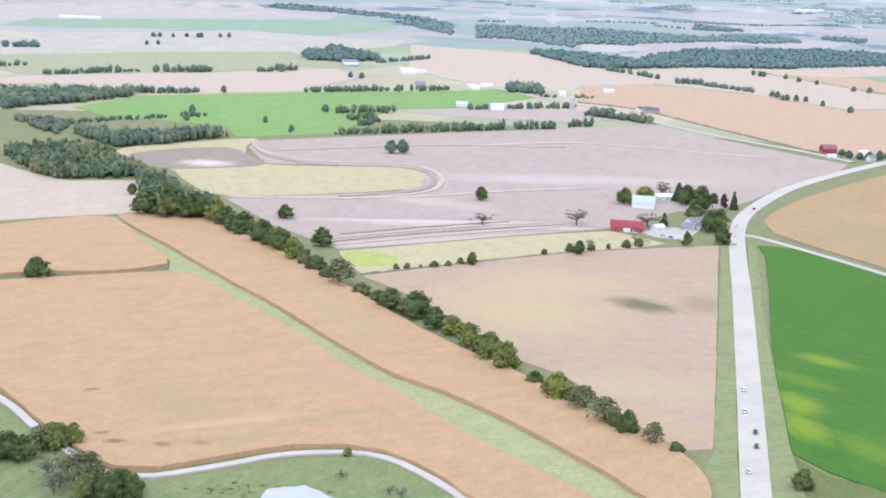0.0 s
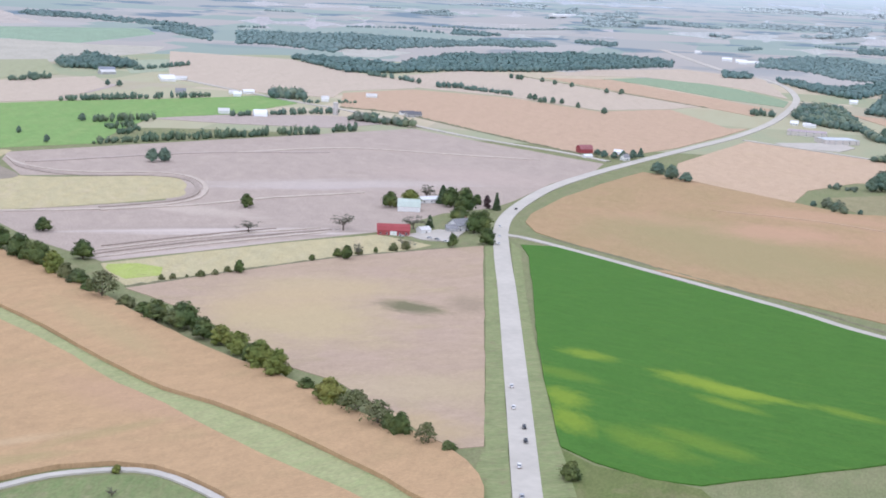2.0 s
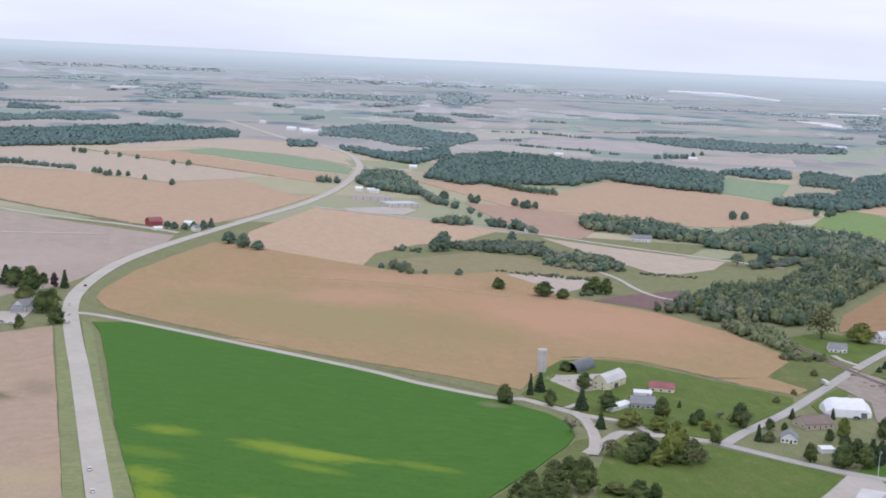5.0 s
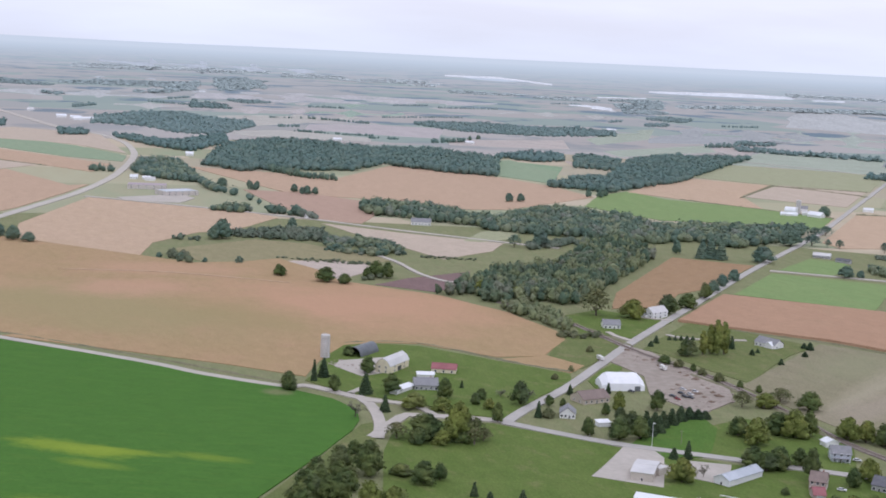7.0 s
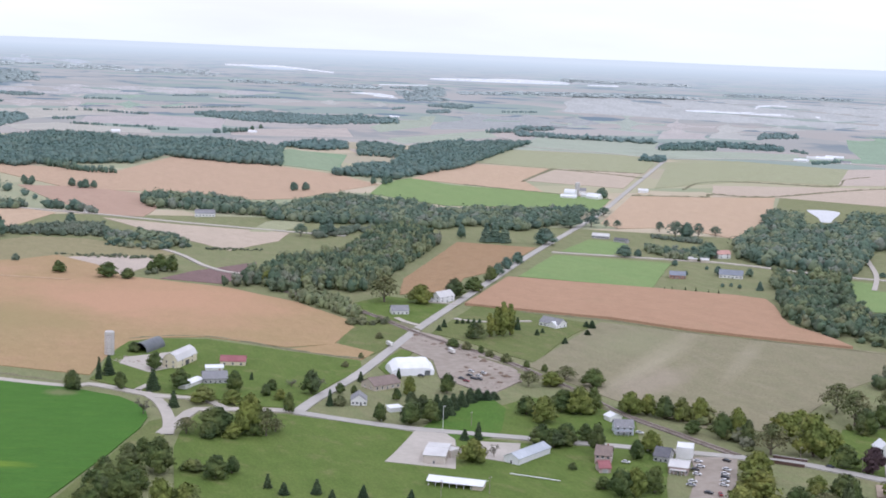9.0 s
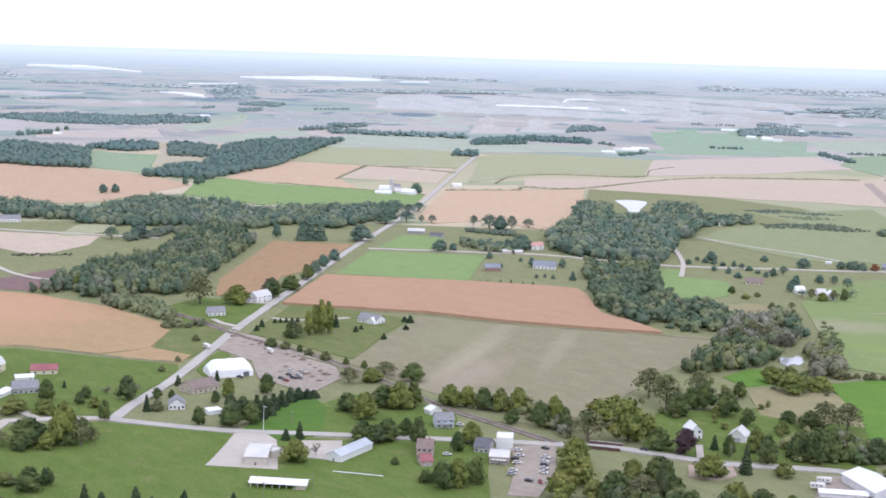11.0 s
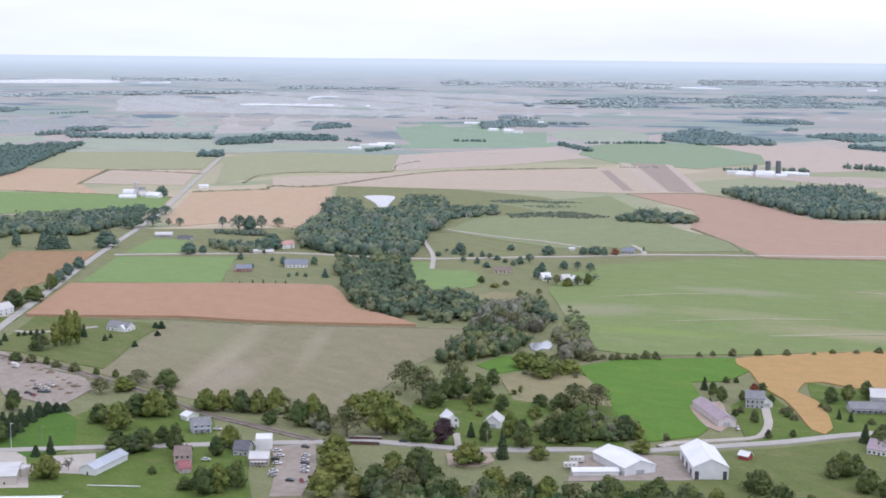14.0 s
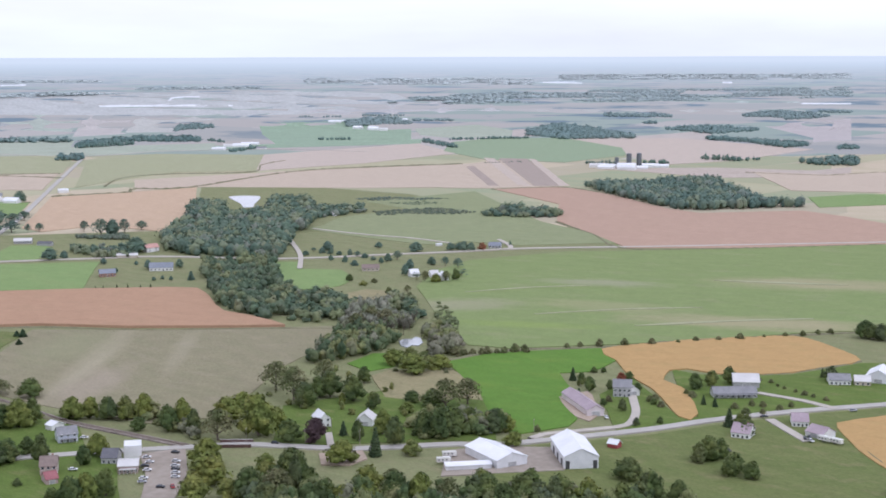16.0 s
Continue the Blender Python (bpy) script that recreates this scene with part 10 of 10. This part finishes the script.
# vehicles
park("white", 146.3, 641.6, 79)
park("white", 140.3, 608.5, 79)
park("white", 126.5, 531.7, 79)
park("silver", 120.4, 498.3, 79)
park("dark", 139.2, 580.2, -101)
park("dark", 135.8, 561.8, -101)
park("white", 225.0, 1063.5, -100)
park("white", 216.6, 1022.6, -100)
park("white", 210.4, 994.8, -100)
park("dark", 255.5, 1145.6, 64)
park("white", 576.8, 393.1, -57)
park("white", 570.1, 386.9, -57)
park("white", 558.1, 380.4, -57)
park("white", 546.2, 374.5, -57)
park("dark", 563.7, 385.5, -57)
park("silver", 541.1, 371.8, -56)
park("white", 576.3, 375.5, -77)
park("white", 569.5, 371.8, -76)
park("white", 559.5, 365.1, -76)
park("white", 553.6, 361.5, -76)
park("dark", 589.7, 384.6, -77)
park("dark", 564.8, 368.5, -76)
park("dark", 537.7, 359.3, -75)
park("red", 539.9, 354.2, -137)
park("white", 595.8, 444.6, -58)
park("white", 545.7, 414.5, -57)
park("dark", 576.3, 426.4, -57)
park("dark", 623.6, 345.9, -79)
park("white", 728.8, 88.3, -139)
park("dark", 732.1, 91.7, -165)
park("dark", 735.1, 90.0, -165)
park("dark", 769.7, 119.1, -45)
park("dark", 696.4, 127.6, -138)
park("dark", 695.2, 125.1, -138)
park("silver", 801.8, 74.5, -52)
park("red", 600.7, 616.3, -65)
park("dark", 590.7, 609.8, -65)
park("white", 161.3, 1011.5, -23)
park("silver", 166.3, 1006.5, -51)
park("white", 171.5, 999.6, -51)
park("white", 140.8, 1017.0, 14)
park("dark", 616.7, 593.2, -72)
park("dark", 612.6, 585.8, -72)
park("dark", 606.5, 590.2, -72)
park("dark", 613.8, 582.2, -72)
park("white", 625.3, 600.3, -89)
park("white", 619.9, 588.6, -89)
park("white", 628.3, 592.6, -89)
park("red", 604.2, 583.6, -81)
park("white", 736.6, 200.0, -153)
park("rv", 634.1, 252.9, -61)
park("rv", 623.1, 251.5, -61)
park("rv", 731.4, 81.8, -119)
park("rv", 729.2, 75.6, -119)
park("rv", 654.9, 647.8, -108)
park("rv", 635.2, 687.7, -106)
for x, y in [(644, 676), (667, 687), (679, 688), (673, 671), (668, 655), (665, 641), (660, 626), (652.8, 609), (649.4, 597.4), (645.8, 587.8), (640.1, 577.8), (624.3, 569.8), (610, 563.1), (599.1, 559.5), (631.9, 567.8), (661, 619), (664, 635), (658, 674), (668, 696)]:
    rubble(x, y)
for x, y in [(472.2, 758.4), (468.6, 742.2), (475.2, 735.8), (463.7, 751.4), (486.4, 743.3)]:
    rubble(x, y)

# posts
street_lamp(515.4, 514.0, 14)
street_lamp(501.4, 547.4, 9)
for x, y in [(433.9, 432.2), (456.3, 423.2), (620.3, 361.1), (653.2, 328.2), (638.2, 304.3), (629.7, 331.7), (645, 287.2), (681.4, 260.4), (691.9, 227.4), (533.1, 510.1)]:
    utility_pole(x, y)
rails([(709, 902), (706, 808), (691, 744), (681, 705), (674, 662), (671, 623), (654.3, 565), (641.7, 527.5), (622.4, 478.4), (614.6, 441), (609.4, 414.7), (604.3, 387.8)])
for x, y in [(663, 691), (657, 678), (665, 679), (661, 667), (679, 680), (665, 660), (676, 666), (665, 647), (660, 633), (668, 637), (659, 620), (659, 613), (652.7, 602.5), (637.8, 583.5), (653.2, 592.4), (627, 576.1), (613.9, 570.1), (599.9, 564.9), (622.2, 593.8), (625.9, 604.8), (611.1, 595.8), (600.9, 582.2), (601.6, 575.8), (610.6, 577.6)]:
    rubble(x, y)
for k, (x, y) in enumerate([(667, 685), (665, 675), (670, 673), (663, 657), (667, 652), (660, 637), (657, 628), (655, 618), (647.5, 604.8), (643.6, 596.8), (639.1, 587.6), (634.7, 578.7), (630, 603), (629, 597), (632.6, 611.5), (627.1, 588.5), (620.4, 604.2), (623.9, 580.6), (619.3, 570.6), (676, 705)]):
    soil_heap(x, y, 1.8 + 0.5 * (k % 4))
rail_bridge((611.7, 372.5), (618.3, 356.5))
